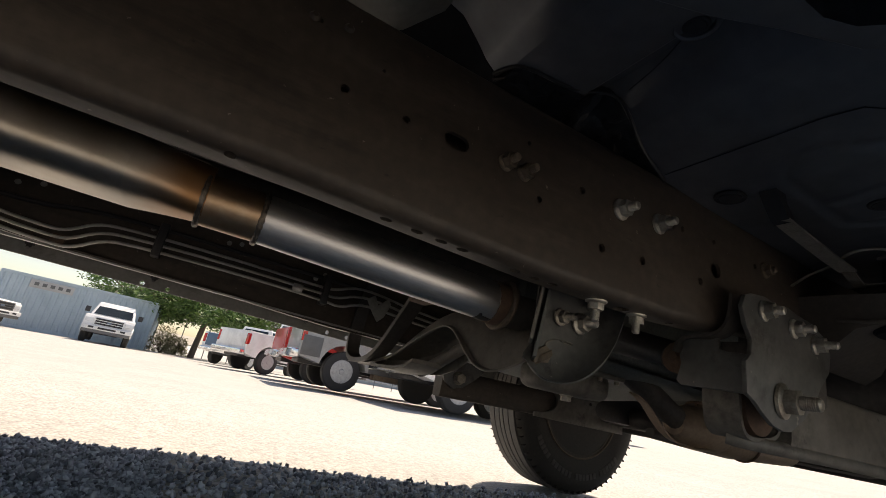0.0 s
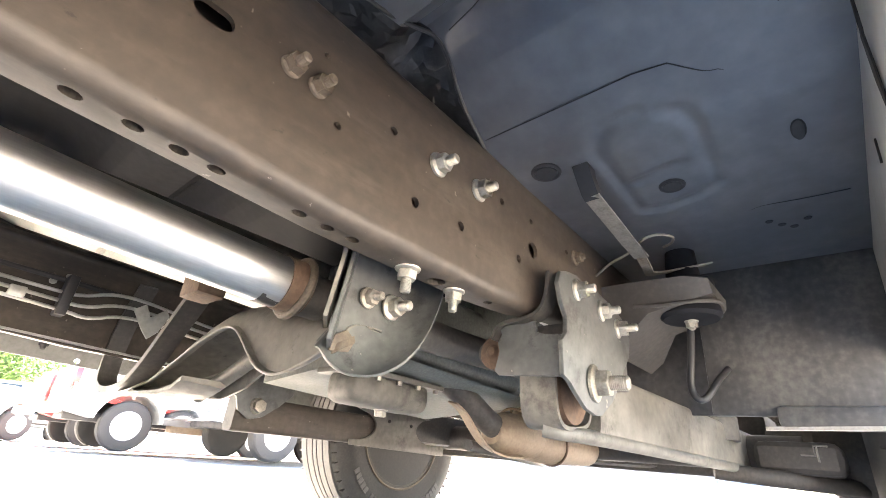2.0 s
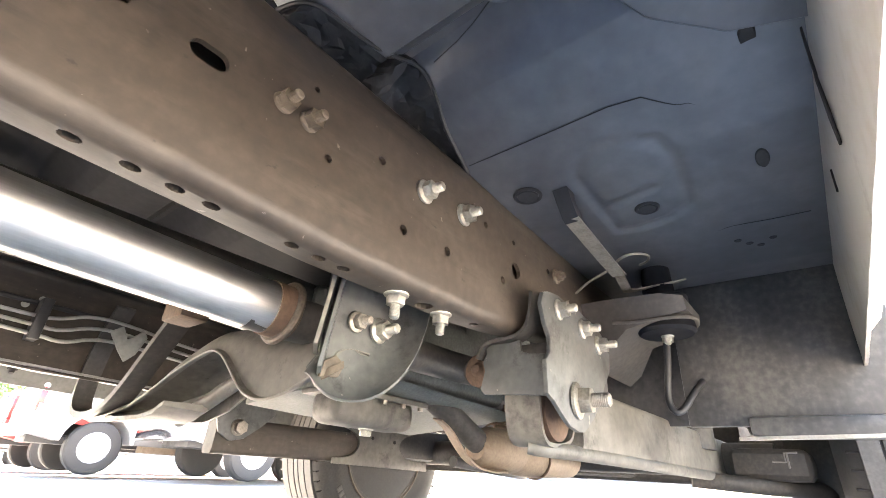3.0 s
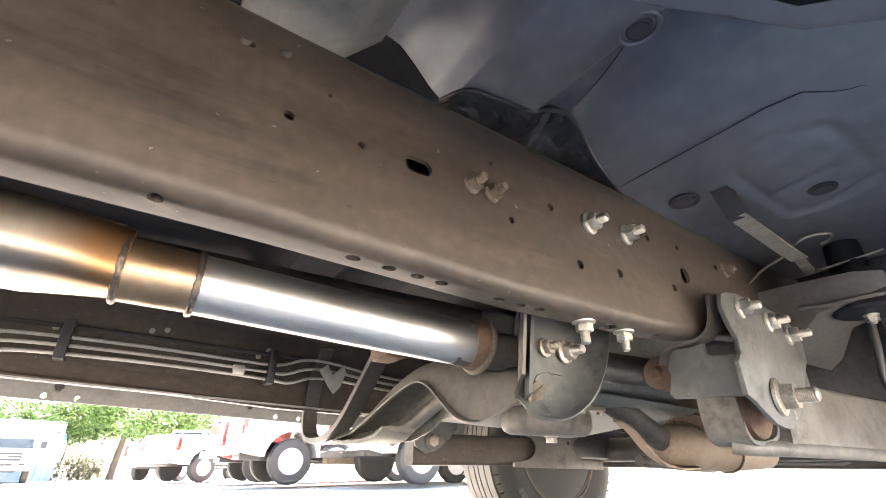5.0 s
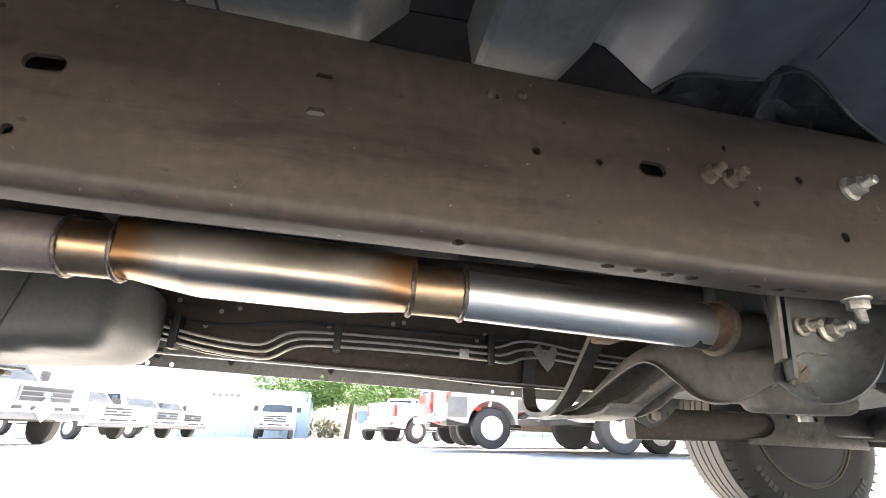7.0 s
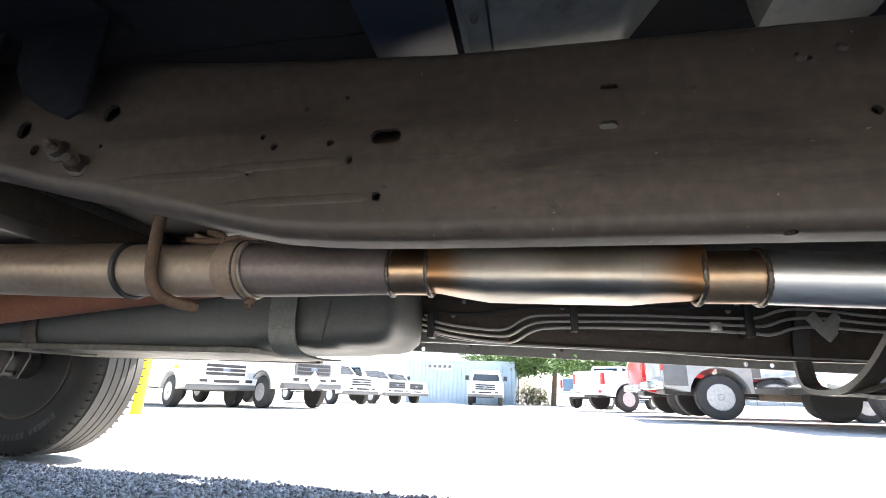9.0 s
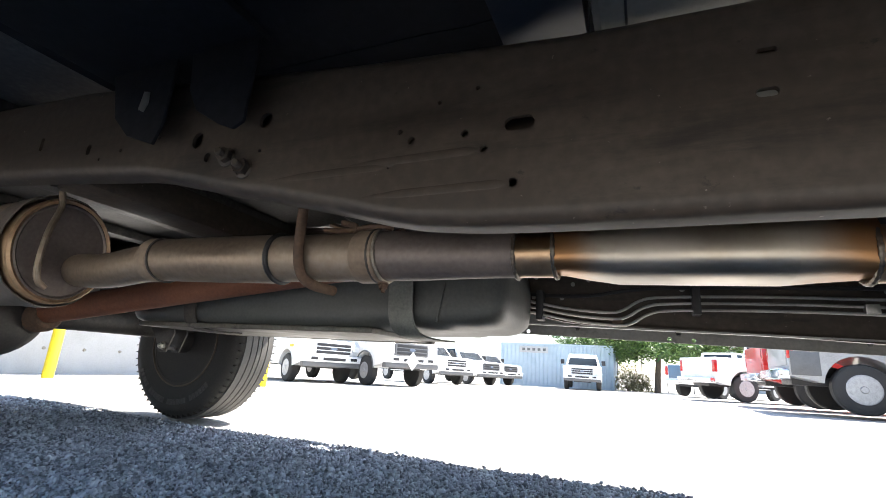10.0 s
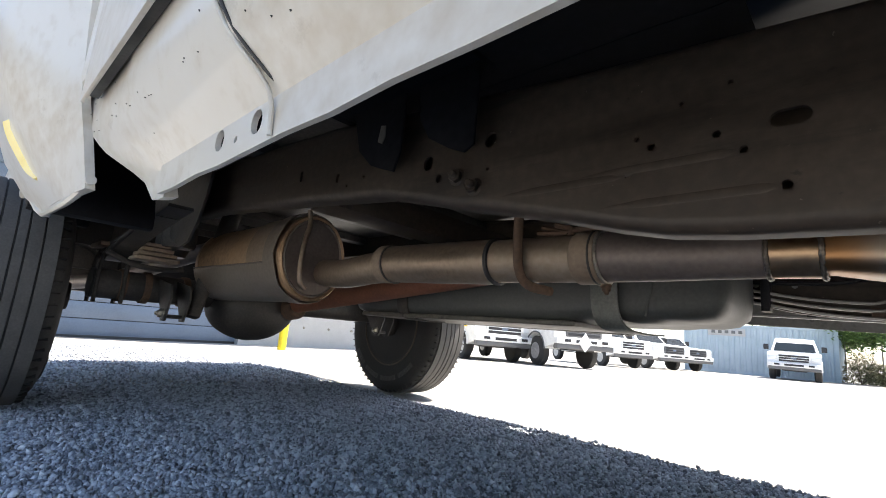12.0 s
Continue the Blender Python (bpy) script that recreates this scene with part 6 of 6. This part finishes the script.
part("rear_wheelhouse", prism([(-1.905, 0.585), (-1.915, 0.63), (-1.98, 0.72), (-2.15, 0.88), (-2.43, 0.93), (-2.7, 0.88), (-2.9, 0.7), (-2.95, 0.7), (-2.75, 0.92), (-2.43, 0.97), (-2.1, 0.92), (-1.94, 0.75), (-1.875, 0.63), (-1.87, 0.59)], 0.27, 0.009, 2, at=-0.475), DARKFLOOR, truck, "black rear wheelhouse")
part("spare_wheel", turned([(0.50, -3.22, 0.55, 0.20), (0.50, -3.22, 0.55, 0.33), (0.53, -3.22, 0.55, 0.37), (0.70, -3.22, 0.55, 0.37), (0.73, -3.22, 0.55, 0.33), (0.73, -3.22, 0.55, 0.20)], 48, "z"), RUBBER, truck, "black spare tyre slung under the bed")
part("bed_tail_panel", box((-3.60, -0.40, 0.56), (-3.55, 1.48, 0.93), 0.008), DARKSTEEL, truck, "dark panel under the rear of the bed")
part("hitch_beam", box((-3.74, -0.35, 0.44), (-3.62, 1.45, 0.62), 0.012), DARKSTEEL, truck, "dark tow hitch beam")
part("tailpipe", tube([(-2.25, 0.29, 0.59), (-2.4, 0.20, 0.66), (-2.6, 0.12, 0.62), (-3.2, -0.02, 0.5), (-3.6, -0.2, 0.47)], 0.036, 20), DULLPIPE, exhaust, "grey tail pipe")

# ---- parked vehicles ----


def car_wheel(parent, x, y, out, R=0.40, W=0.25, steel=True):
    """out: 1 or -1, the side on which the rim shows."""
    w = new("wheel")
    w.parent = parent
    w.location = (x, y, R)
    t = turned([(-W / 2, 0, 0, 0.22), (-W / 2 - 0.008, 0, 0, 0.30), (-W / 2 + 0.01, 0, 0, 0.375), (-W / 2 + 0.04, 0, 0, R), (W / 2 - 0.04, 0, 0, R), (W / 2 - 0.01, 0, 0, 0.375), (W / 2 + 0.008, 0, 0, 0.30), (W / 2, 0, 0, 0.22)], 36, "y")
    part("tyre", t, RUBBER, w, "black tyre")
    s = out
    g = turned([(s * (W / 2 + 0.004), 0, 0, 0.235), (s * (W / 2 + 0.008), 0, 0, 0.225), (s * (W / 2 - 0.02), 0, 0, 0.20), (s * (W / 2 - 0.05), 0, 0, 0.13), (s * (W / 2 - 0.01), 0, 0, 0.10), (s * (W / 2 + 0.0), 0, 0, 0.06), (s * (W / 2 + 0.02), 0, 0, 0.045), (s * (W / 2 + 0.02), 0, 0, 0.0001)], 32, "y")
    rim = part("rim", g, RIMSILVER, w, "silver steel rim with hand holes")
    n = 8 if steel else 6
    for i in range(n):
        a = 2 * math.pi * i / n
        part("rim_hole", turned([(s * (W / 2 - 0.03), 0.155 * math.cos(a), 0.155 * math.sin(a), 0.036 if steel else 0.046), (s * (W / 2 - 0.014), 0.155 * math.cos(a), 0.155 * math.sin(a), 0.034 if steel else 0.044)], 10, "y"), HOLE, rim)


def pickup(name, x, y, heading, paint, label, style="pickup", lower=None, group="parked trucks", flip_cab=False, tail=None, length=5.8, lift=0.0, beacon=False, diamond=False, clad=0.0):
    """A parked pickup; its front axle at (x, y) and its nose along heading (degrees from +x)."""
    root = tagged(new(name), label, "truck", group)
    zg = ground_z(x, y)
    root.matrix_world = pose(x, y, zg, 0, 0, heading)
    wb = length * 0.64
    hw = 0.98
    f, r = 0.98, -wb - 0.95
    zb = 0.48 + lift

    def arch(cx, rr=0.50):
        return [(cx + rr * math.cos(a), 0.42 + lift * 0.5 + rr * math.sin(a)) for a in [math.pi * (0.97 - 0.94 * i / 12) for i in range(13)]]
    back = [(r, 1.30 + lift), (r, zb + 0.08)] if style != "cab" else [(-wb * 0.62, 1.05 + lift), (-wb * 0.62, zb + 0.05)]
    out = back + (arch(-wb) if style != "cab" else []) + [(-wb + 0.52, zb), (-0.52, zb)] + arch(0) + [(0.55, zb), (f - 0.05, zb + 0.08), (f, 0.70 + lift), (f - 0.02, 1.10 + lift), (f - 0.12, 1.22 + lift), (-0.75, 1.30 + lift)]
    if style == "cab":
        out = [p for p in out if p[0] > -wb * 0.63]
    b = prism(out, 2 * hw, 0.05, 3, at=-hw)
    body = part("body", b, paint, root, "", 40)
    # cab with slanted glass
    cx0, cx1 = -0.62, (-2.55 if length > 5.5 else -2.1)
    if style == "cab":
        cx1 = -2.0
    zt = 1.95 + lift
    cab = loft([[(cx0 + 0.10, s * (hw - 0.04), 1.26 + lift), (cx0 - 0.62, s * (hw - 0.22), zt), (cx1 + 0.12, s * (hw - 0.22), zt), (cx1, s * (hw - 0.04), 1.26 + lift)] for s in (-1, 1)])
    bevel(cab, 0.06, 3)
    part("cab", cab, paint, root, "", 40)

    def pane(nm, pts):
        bm = bmesh.new()
        v = [bm.verts.new(p) for p in pts]
        bm.faces.new(v)
        bmesh.ops.solidify(bm, geom=bm.faces[:], thickness=0.012)
        return part(nm, bm, WINDOW, root, "dark tinted glass")
    g = 1.33 + lift
    pane("windscreen", [(cx0 + 0.06, -0.80, g), (cx0 + 0.06, 0.80, g), (cx0 - 0.56, 0.68, zt - 0.07), (cx0 - 0.56, -0.68, zt - 0.07)])
    pane("rear_window", [(cx1 - 0.005, -0.72, g + 0.02), (cx1 - 0.005, 0.72, g + 0.02), (cx1 + 0.10, 0.62, zt - 0.10), (cx1 + 0.10, -0.62, zt - 0.10)])
    for s in (-1, 1):
        pane("side_window", [(cx0 - 0.25, s * (hw - 0.045), g), (cx0 - 0.66, s * (hw - 0.195), zt - 0.08), (cx1 + 0.22, s * (hw - 0.195), zt - 0.08), (cx1 + 0.14, s * (hw - 0.045), g)])
        part("mirror", box((cx0 - 0.28, s * (hw + 0.03), 1.36 + lift), (cx0 - 0.18, s * (hw + 0.24), 1.62 + lift), 0.03), BLACK, root, "black door mirror")
        part("headlight", box((f - 0.06, s * 0.62, 0.92 + lift), (f + 0.015, s * 0.93, 1.10 + lift), 0.03), HEADLIGHT, root, "clear headlight")
        if style != "cab":
            part("tail_light", box((r - 0.012, s * 0.84, 0.85 + lift), (r + 0.08, s * 0.985, 1.22 + lift), 0.02), TAILRED, root, "red tail light")
        part("fender_trim", tube([(0.52 * math.cos(a), s * (hw + 0.005), 0.42 + lift * 0.5 + 0.52 * math.sin(a)) for a in [math.pi * (0.03 + 0.94 * i / 10) for i in range(11)]], 0.022, 8, 1), lower or paint, root)
    if lower:
        for s in (-1, 1):
            part("side_cladding", box((-wb + 0.55, s * (hw - 0.01), zb - 0.01), (-0.55, s * (hw + 0.012), max(clad, 0.74 + lift)), 0.01), lower, root, "grey lower body cladding")
            part("side_cladding", box((r + 0.02, s * (hw - 0.01), zb + 0.10), (-wb - 0.52, s * (hw + 0.012), max(clad, 0.80 + lift)), 0.01), lower, root, "grey lower body cladding")
    dark = lower is not None and paint is WHITECAR
    grille = part("grille", box((f - 0.03, -0.60, 0.80 + lift), (f + 0.03, 0.60, 1.17 + lift), 0.03), GREYCLAD if dark else (WHITECAR if paint is WHITECAR else CHROME), root, "grille surround")
    for k in range(3):
        part("grille_opening", box((f + 0.024, -0.54, 0.835 + lift + 0.105 * k), (f + 0.036, 0.54, 0.915 + lift + 0.105 * k), 0.006), BLACK, grille, "dark grille slot")
    part("badge", turned([(f + 0.034, 0, 0.98 + lift, 0.11, 0.045), (f + 0.046, 0, 0.98 + lift, 0.10, 0.038)], 20), SHEETMETAL, grille, "plain oval badge")
    bump = part("front_bumper", box((f - 0.08, -0.98, 0.60 + lift), (f + 0.14, 0.98, 0.79 + lift), 0.04, 3), WHITECAR, root, "front bumper")
    part("front_valance", box((f - 0.08, -0.95, 0.46 + lift), (f + 0.12, 0.95, 0.61 + lift), 0.04, 3), GREYCLAD, root, "grey lower valance")
    for s in (-0.62, 0.62):
        part("fog_lamp", box((f + 0.13, s - 0.10, 0.66 + lift), (f + 0.148, s + 0.10, 0.74 + lift), 0.02), BLACK, bump)
    part("air_intake", box((f + 0.13, -0.35, 0.65 + lift), (f + 0.148, 0.35, 0.73 + lift), 0.02), BLACK, bump)
    part("chassis", box((r + 0.1 if style != "cab" else -wb - 1.1, -0.45, 0.42 + lift), (f - 0.1, 0.45, 0.56 + lift), 0.03), BLACK, root, "dark chassis")
    if style != "cab":
        part("rear_bumper", box((r - 0.16, -0.95, 0.50 + lift), (r + 0.02, 0.95, 0.68 + lift), 0.04, 3), CHROME, root, "rear bumper")
        part("tailgate", box((r - 0.014, -0.82, 0.74 + lift), (r + 0.02, 0.82, 1.27 + lift), 0.015), tail or paint, root, "tailgate")
    else:
        part("service_body", box((-wb - 1.2, -1.02, 0.62), (-2.1, 1.02, 1.45), 0.05, 3), paint, root, "white service body")
    if clad:
        part("exhaust_box", box((-wb + 0.75, -0.80, 0.36), (-wb + 2.1, -0.50, 0.58), 0.03), TAN, root, "tan box under the body")
    if diamond:
        part("plate", prism([(-0.28, 0.66 + lift), (-0.06, 0.94 + lift), (0.16, 0.66 + lift), (-0.06, 0.40 + lift)], 0.008, 0.002, plane="yz", at=f + 0.15), WHITECAR, root, "white diamond plate on the bumper")
    if beacon:
        part("marker_lamp", box((0.15, -hw - 0.012, 0.98), (0.42, -hw + 0.01, 1.06), 0.006), YELLOW, root, "yellow sticker on the wing")
    for xx in (0.0, -wb):
        for s in (-1, 1):
            car_wheel(root, xx, s * (hw - 0.14), s, 0.40 + lift * 0.3)
    return root


pickup("parked_pickup", -9.45, 11.3, -27, WHITECAR, "white work pickup with grey bumper parked on the gravel", beacon=True)
pickup("parked_pickup", -7.42, 12.3, -27, WHITECAR, "white heavy pickup with dark grille and grey wheel arch", lower=GREYCLAD, lift=0.08, diamond=True)
pickup("parked_pickup", -9.05, 20.3, -30, WHITECAR, "white pickup in a row of parked trucks")
pickup("parked_pickup", -8.70, 24.6, -30, WHITECAR, "white pickup with grey bumper in a row", lower=GREYCLAD)
pickup("parked_pickup", -8.55, 28.0, -30, WHITECAR, "white pickup at the end of the row", lower=GREYCLAD)
pickup("parked_pickup", -3.4, 26.6, -85, WHITECAR, "white pickup facing the lot before the container", length=6.0)
pickup("parked_pickup", 4.3, 25.4, 50, WHITECAR, "white pickup with blue tailgate seen from behind", tail=BLUECAR)
pickup("parked_pickup", 5.5, 19.0, 25, WHITECAR, "white pickup parked at an angle, black wheels")
pickup("parked_pickup", 6.8, 13.0, 0, REDCAR, "red pickup parked between white ones")
pickup("parked_pickup", 6.65, 9.95, -3, SILVERCAR, "silver two-tone pickup with grey lower cladding", lower=GREYCLAD, clad=0.98)
pickup("parked_pickup", 8.2, 7.9, 0, WHITECAR, "white pickup with alloy wheels", length=5.9)

# ---- buildings, container, tree, bollards ----


def container(x0, x1, y0, depth, h=2.75):
    root = tagged(new("shipping_container"), "pale blue corrugated steel shipping container with locking rods", "container")
    zg = ground_z((x0 + x1) / 2, y0) - 0.03
    root.location = (0, 0, zg)
    pts = []
    n = int((x1 - x0) / 0.28)
    for i in range(n):
        a = x0 + (x1 - x0) * i / n
        d = (x1 - x0) / n
        pts += [(a, y0), (a + d * 0.38, y0), (a + d * 0.5, y0 + 0.04), (a + d * 0.88, y0 + 0.04)]
    pts += [(x1, y0), (x1, y0 + depth), (x0, y0 + depth)]
    part("corrugated_wall", prism(pts, h, 0, plane="xy", at=0.1), CONTAINER, root, "corrugated pale blue wall", 0)
    for xx in (x0, x1):
        part("corner_post", box((xx - 0.08, y0 - 0.03, 0.0), (xx + 0.08, y0 + 0.12, h + 0.15), 0.01), CONTAINER, root)
    for zz in (0.05, h + 0.08):
        part("frame_bar", box((x0, y0 - 0.02, zz - 0.06), (x1, y0 + 0.1, zz + 0.08), 0.01), CONTAINER, root)
    part("end_wall", box((x1 + 0.001, y0 + 0.05, 0.1), (x1 + 0.03, y0 + depth, h + 0.1), 0.004), CONTAINERSIDE, root, "blue end wall")
    sign = part("sign_board", box((x0 + 1.3, y0 - 0.035, h - 0.50), (x0 + 3.3, y0 - 0.022, h - 0.06), 0.004), BLOCKWALL, root, "pale sign board")
    for i in range(5):
        part("lettering_bar", box((x0 + 1.5 + 0.36 * i, y0 - 0.042, h - 0.36), (x0 + 1.70 + 0.36 * i, y0 - 0.034, h - 0.18), 0.002), GREYCLAD, sign)


container(-9.6, -2.15, 32.2, 6.0)

wall = tagged(new("building_wall"), "white painted block wall of a low building", "building", kind="structure")
WX = -10.6
part("block_wall", box((WX - 0.3, 3.85, -0.6), (WX, 9.6, 3.6), 0.01), BLOCKWALL, wall, "white painted block wall")
part("block_wall", box((WX - 0.3, -14, -0.6), (WX, -3.2, 3.6), 0.01), BLOCKWALL, wall)
part("lintel", box((WX - 0.3, -3.2, 2.9), (WX, 3.85, 3.6), 0.01), BLOCKWALL, wall)
part("canopy", box((WX - 0.4, -14, 3.62), (WX + 1.85, 9.8, 3.78), 0.02), SHEETMETAL, wall, "flat steel canopy over the doors")
zw = ground_z(WX, 1)
for i in range(10):
    part("door_slat", box((WX - 0.22, -3.2, zw + 0.03 + 0.305 * i), (WX - 0.17, 3.85, zw + 0.325 + 0.305 * i), 0.012), SHEETMETAL, wall, "blue-grey roll-up door slat")
part("door_backing", box((WX - 0.29, -3.2, zw), (WX - 0.225, 3.85, 3.0), 0.004), BLACK, wall, "dark inner skin of the roll-up door")
part("door_gap_seal", box((WX - 0.24, -3.2, zw - 0.02), (WX - 0.15, 3.85, zw + 0.04), 0.005), BLACK, wall, "black rubber seal and dark door gap")
part("threshold", box((WX - 0.3, -3.4, -0.7), (WX + 0.5, 9.6, zw - 0.01), 0.01), BLOCKWALL, wall, "pale concrete apron")
for i in range(5):
    bolt((WX + 0.001, 4.0 + 0.7 * i, zw + 0.45), (1, 0, 0), 0.02, 0, OLDBOLT, wall)


def bollard(x, y, h=1.1, lean=0.0):
    root = tagged(new("bollard"), "yellow steel guard post on the gravel", "bollard", "yellow guard posts")
    root.matrix_world = pose(x, y, ground_z(x, y), lean, 0, 0)
    part("post", turned([(-0.05, 0, 0, 0.085), (h - 0.05, 0, 0, 0.085), (h - 0.01, 0, 0, 0.06), (h, 0, 0, 0.02)], 24, "z"), YELLOW, root)
    part("cap_band", turned([(h - 0.2, 0, 0, 0.087), (h - 0.12, 0, 0, 0.087)], 24, "z"), BLACK, root)


bollard(-9.6, 4.36)
bollard(-6.95, 6.5, 1.1)


def tree(x, y, h=6.0, spread=3.4, seed=1, leaves=5200, name="tree", label="broad green shade tree with a leaning trunk"):
    rng = random.Random(seed)
    root = tagged(new(name), label, "tree")
    root.location = (x, y, ground_z(x, y) - 0.05)
    trunk = [(0, 0, 0), (0.05, 0, 0.8), (0.12, 0.05, 1.7), (0.22, 0.0, 2.6)]
    bms = [tube(trunk, 0.21, 12, 2, 0.14)]
    tips = []
    for i in range(9):
        a = 2 * math.pi * i / 9 + rng.uniform(-0.3, 0.3)
        l = spread * rng.uniform(0.6, 1.0)
        p0 = Vector((0.18, 0.03, 2.3 + 0.06 * i))
        p2 = Vector((0.2 + l * math.cos(a), l * math.sin(a), 2.3 + rng.uniform(0.1, 1.0) * (h - 3.0)))
        p1 = p0.lerp(p2, 0.5) + Vector((0, 0, rng.uniform(0.2, 0.9)))
        bms.append(tube([p0, p1, p2], 0.11, 8, 2, 0.02))
        for k in range(4):
            q = p1.lerp(p2, rng.uniform(0.2, 1.0))
            e = q + Vector((rng.uniform(-1, 1), rng.uniform(-1, 1), rng.uniform(-0.5, 0.9)))
            bms.append(tube([q, q.lerp(e, 0.5) + Vector((0, 0, 0.12)), e], 0.035, 6, 1, 0.008))
            tips.append(e)
        tips += [p2, p1.lerp(p2, 0.6)]
        for k in range(5):
            q = p0.lerp(p2, rng.uniform(0.35, 1.0))
            e = q + Vector((rng.uniform(-0.7, 0.7), rng.uniform(-0.7, 0.7), -rng.uniform(0.3, 1.1)))
            e.z = max(e.z, 2.5)
            bms.append(tube([q, q.lerp(e, 0.4) + Vector((0, 0, 0.15)), e], 0.018, 5, 1, 0.005))
            tips += [e, e.lerp(q, 0.4)]
    part("trunk", join(*bms), BARK, root, "dark brown trunk and limbs")
    verts, faces = [], []
    for i in range(leaves):
        c = tips[rng.randrange(len(tips))]
        p = c + Vector((rng.gauss(0, 0.42), rng.gauss(0, 0.42), rng.gauss(0.0, 0.24)))
        s = rng.uniform(0.09, 0.19)
        d = Vector((rng.uniform(-1, 1), rng.uniform(-1, 1), rng.uniform(-0.8, 0.4))).normalized()
        w = d.cross(Vector((rng.uniform(-1, 1), rng.uniform(-1, 1), rng.uniform(-1, 1)))).normalized() * s * 0.32
        k = len(verts)
        verts += [p - d * s, p + w, p + d * s, p - w]
        faces.append((k, k + 1, k + 2, k + 3))
    me = bpy.data.meshes.new("crown")
    me.from_pydata([tuple(v) for v in verts], [], faces)
    me.materials.append(LEAF)
    o = new("crown", me)
    o.parent = root
    o["label"] = "airy crown of small green leaves"


tree(0.45, 32.5, 6.2, 4.2, 3, 15000)
tree(-3.6, 38.5, 6.8, 3.8, 5, 10000, label="green tree behind the container")
tree(4.6, 40.0, 6.0, 4.4, 8, 9000, label="green tree beyond the parked trucks")


def bush(x, y, w, h, seed, n=2600):
    rng = random.Random(seed)
    root = tagged(new("bush"), "dry straggly desert bush with pale leaves", "bush", "dry bushes")
    root.location = (x, y, ground_z(x, y) - 0.02)
    bms = []
    for i in range(14):
        a = rng.uniform(0, 6.28)
        e = Vector((w * 0.8 * math.cos(a) * rng.uniform(0.3, 1), w * 0.5 * math.sin(a), h * rng.uniform(0.4, 0.95)))
        bms.append(tube([(0, 0, 0), e * 0.5 + Vector((0, 0, 0.1)), e], 0.025, 5, 1, 0.006))
    part("stem", join(*bms), BARK, root, "thin dry stems")
    verts, faces = [], []
    for i in range(n):
        a, r = rng.uniform(0, 6.28), rng.random() ** 0.5
        z = rng.random() ** 0.8
        p = Vector((w * r * math.cos(a) * (1 - 0.4 * z), w * 0.6 * r * math.sin(a), h * z * (0.75 + 0.25 * math.sin(a * 3))))
        s = rng.uniform(0.03, 0.09)
        d = Vector((rng.uniform(-1, 1), rng.uniform(-1, 1), rng.uniform(-1, 1))).normalized()
        ww = d.cross(Vector((rng.uniform(-1, 1), rng.uniform(-1, 1), 1))).normalized() * s * 0.35
        k = len(verts)
        verts += [p - d * s, p + ww, p + d * s, p - ww]
        faces.append((k, k + 1, k + 2, k + 3))
    me = bpy.data.meshes.new("foliage")
    me.from_pydata([tuple(v) for v in verts], [], faces)
    me.materials.append(DRYBUSH)
    o = new("foliage", me)
    o.parent = root


bush(-1.3, 33.5, 1.0, 1.7, 2)
bush(-0.5, 34.5, 0.9, 1.2, 4)

fence = tagged(new("chain_link_fence"), "grey steel fence posts and rails at the edge of the lot", "fence")
for i in range(26):
    xx = -2.0 + 1.6 * i
    part("post", turned([(ground_z(xx, 36) - 0.1, xx, 36, 0.03), (1.9, xx, 36, 0.03)], 8, "z"), GREYCLAD, fence)
for zz in (0.3, 1.8):
    part("fence_rail", tube([(-2.0, 36, zz), (38, 36, zz)], 0.02, 6, 0), GREYCLAD, fence)

far_wall = tagged(new("warehouse"), "long pale warehouse beyond the lot", "building")
part("warehouse_wall", box((9.5, 60, -1.0), (70, 75, 5.0), 0.02), BLOCKWALL, far_wall)
for i in range(14):
    part("wall_panel", box((10 + 4.2 * i, 59.93, -1), (13.9 + 4.2 * i, 60.0, 4.6), 0.01), BLOCKWALL, far_wall)
side = tagged(new("warehouse"), "low pale shed ahead of the truck", "building")
part("warehouse_wall", box((45, -30, -0.5), (60, 30, 4.5), 0.02), BLOCKWALL, side)
for i in range(20):
    part("wall_panel", box((44.93, -29.5 + 3 * i, -0.5), (45.0, -26.9 + 3 * i, 4.2), 0.01), SHEETMETAL, side)
ridge = tagged(new("backdrop"), "low pale desert rise on the horizon", "hills", kind="structure")
rings = []
for i in range(73):
    a = 2 * math.pi * i / 72
    h = 5 + 4 * noise.noise(Vector((math.cos(a) * 3, math.sin(a) * 3, 1)))
    rings.append([(rr * math.cos(a), rr * math.sin(a), zz) for rr, zz in ((380, -3), (430, h), (520, h * 1.6), (600, -6))])
part("hill_ridge", loft(rings, closed=False), HILL, ridge)

build_stones()
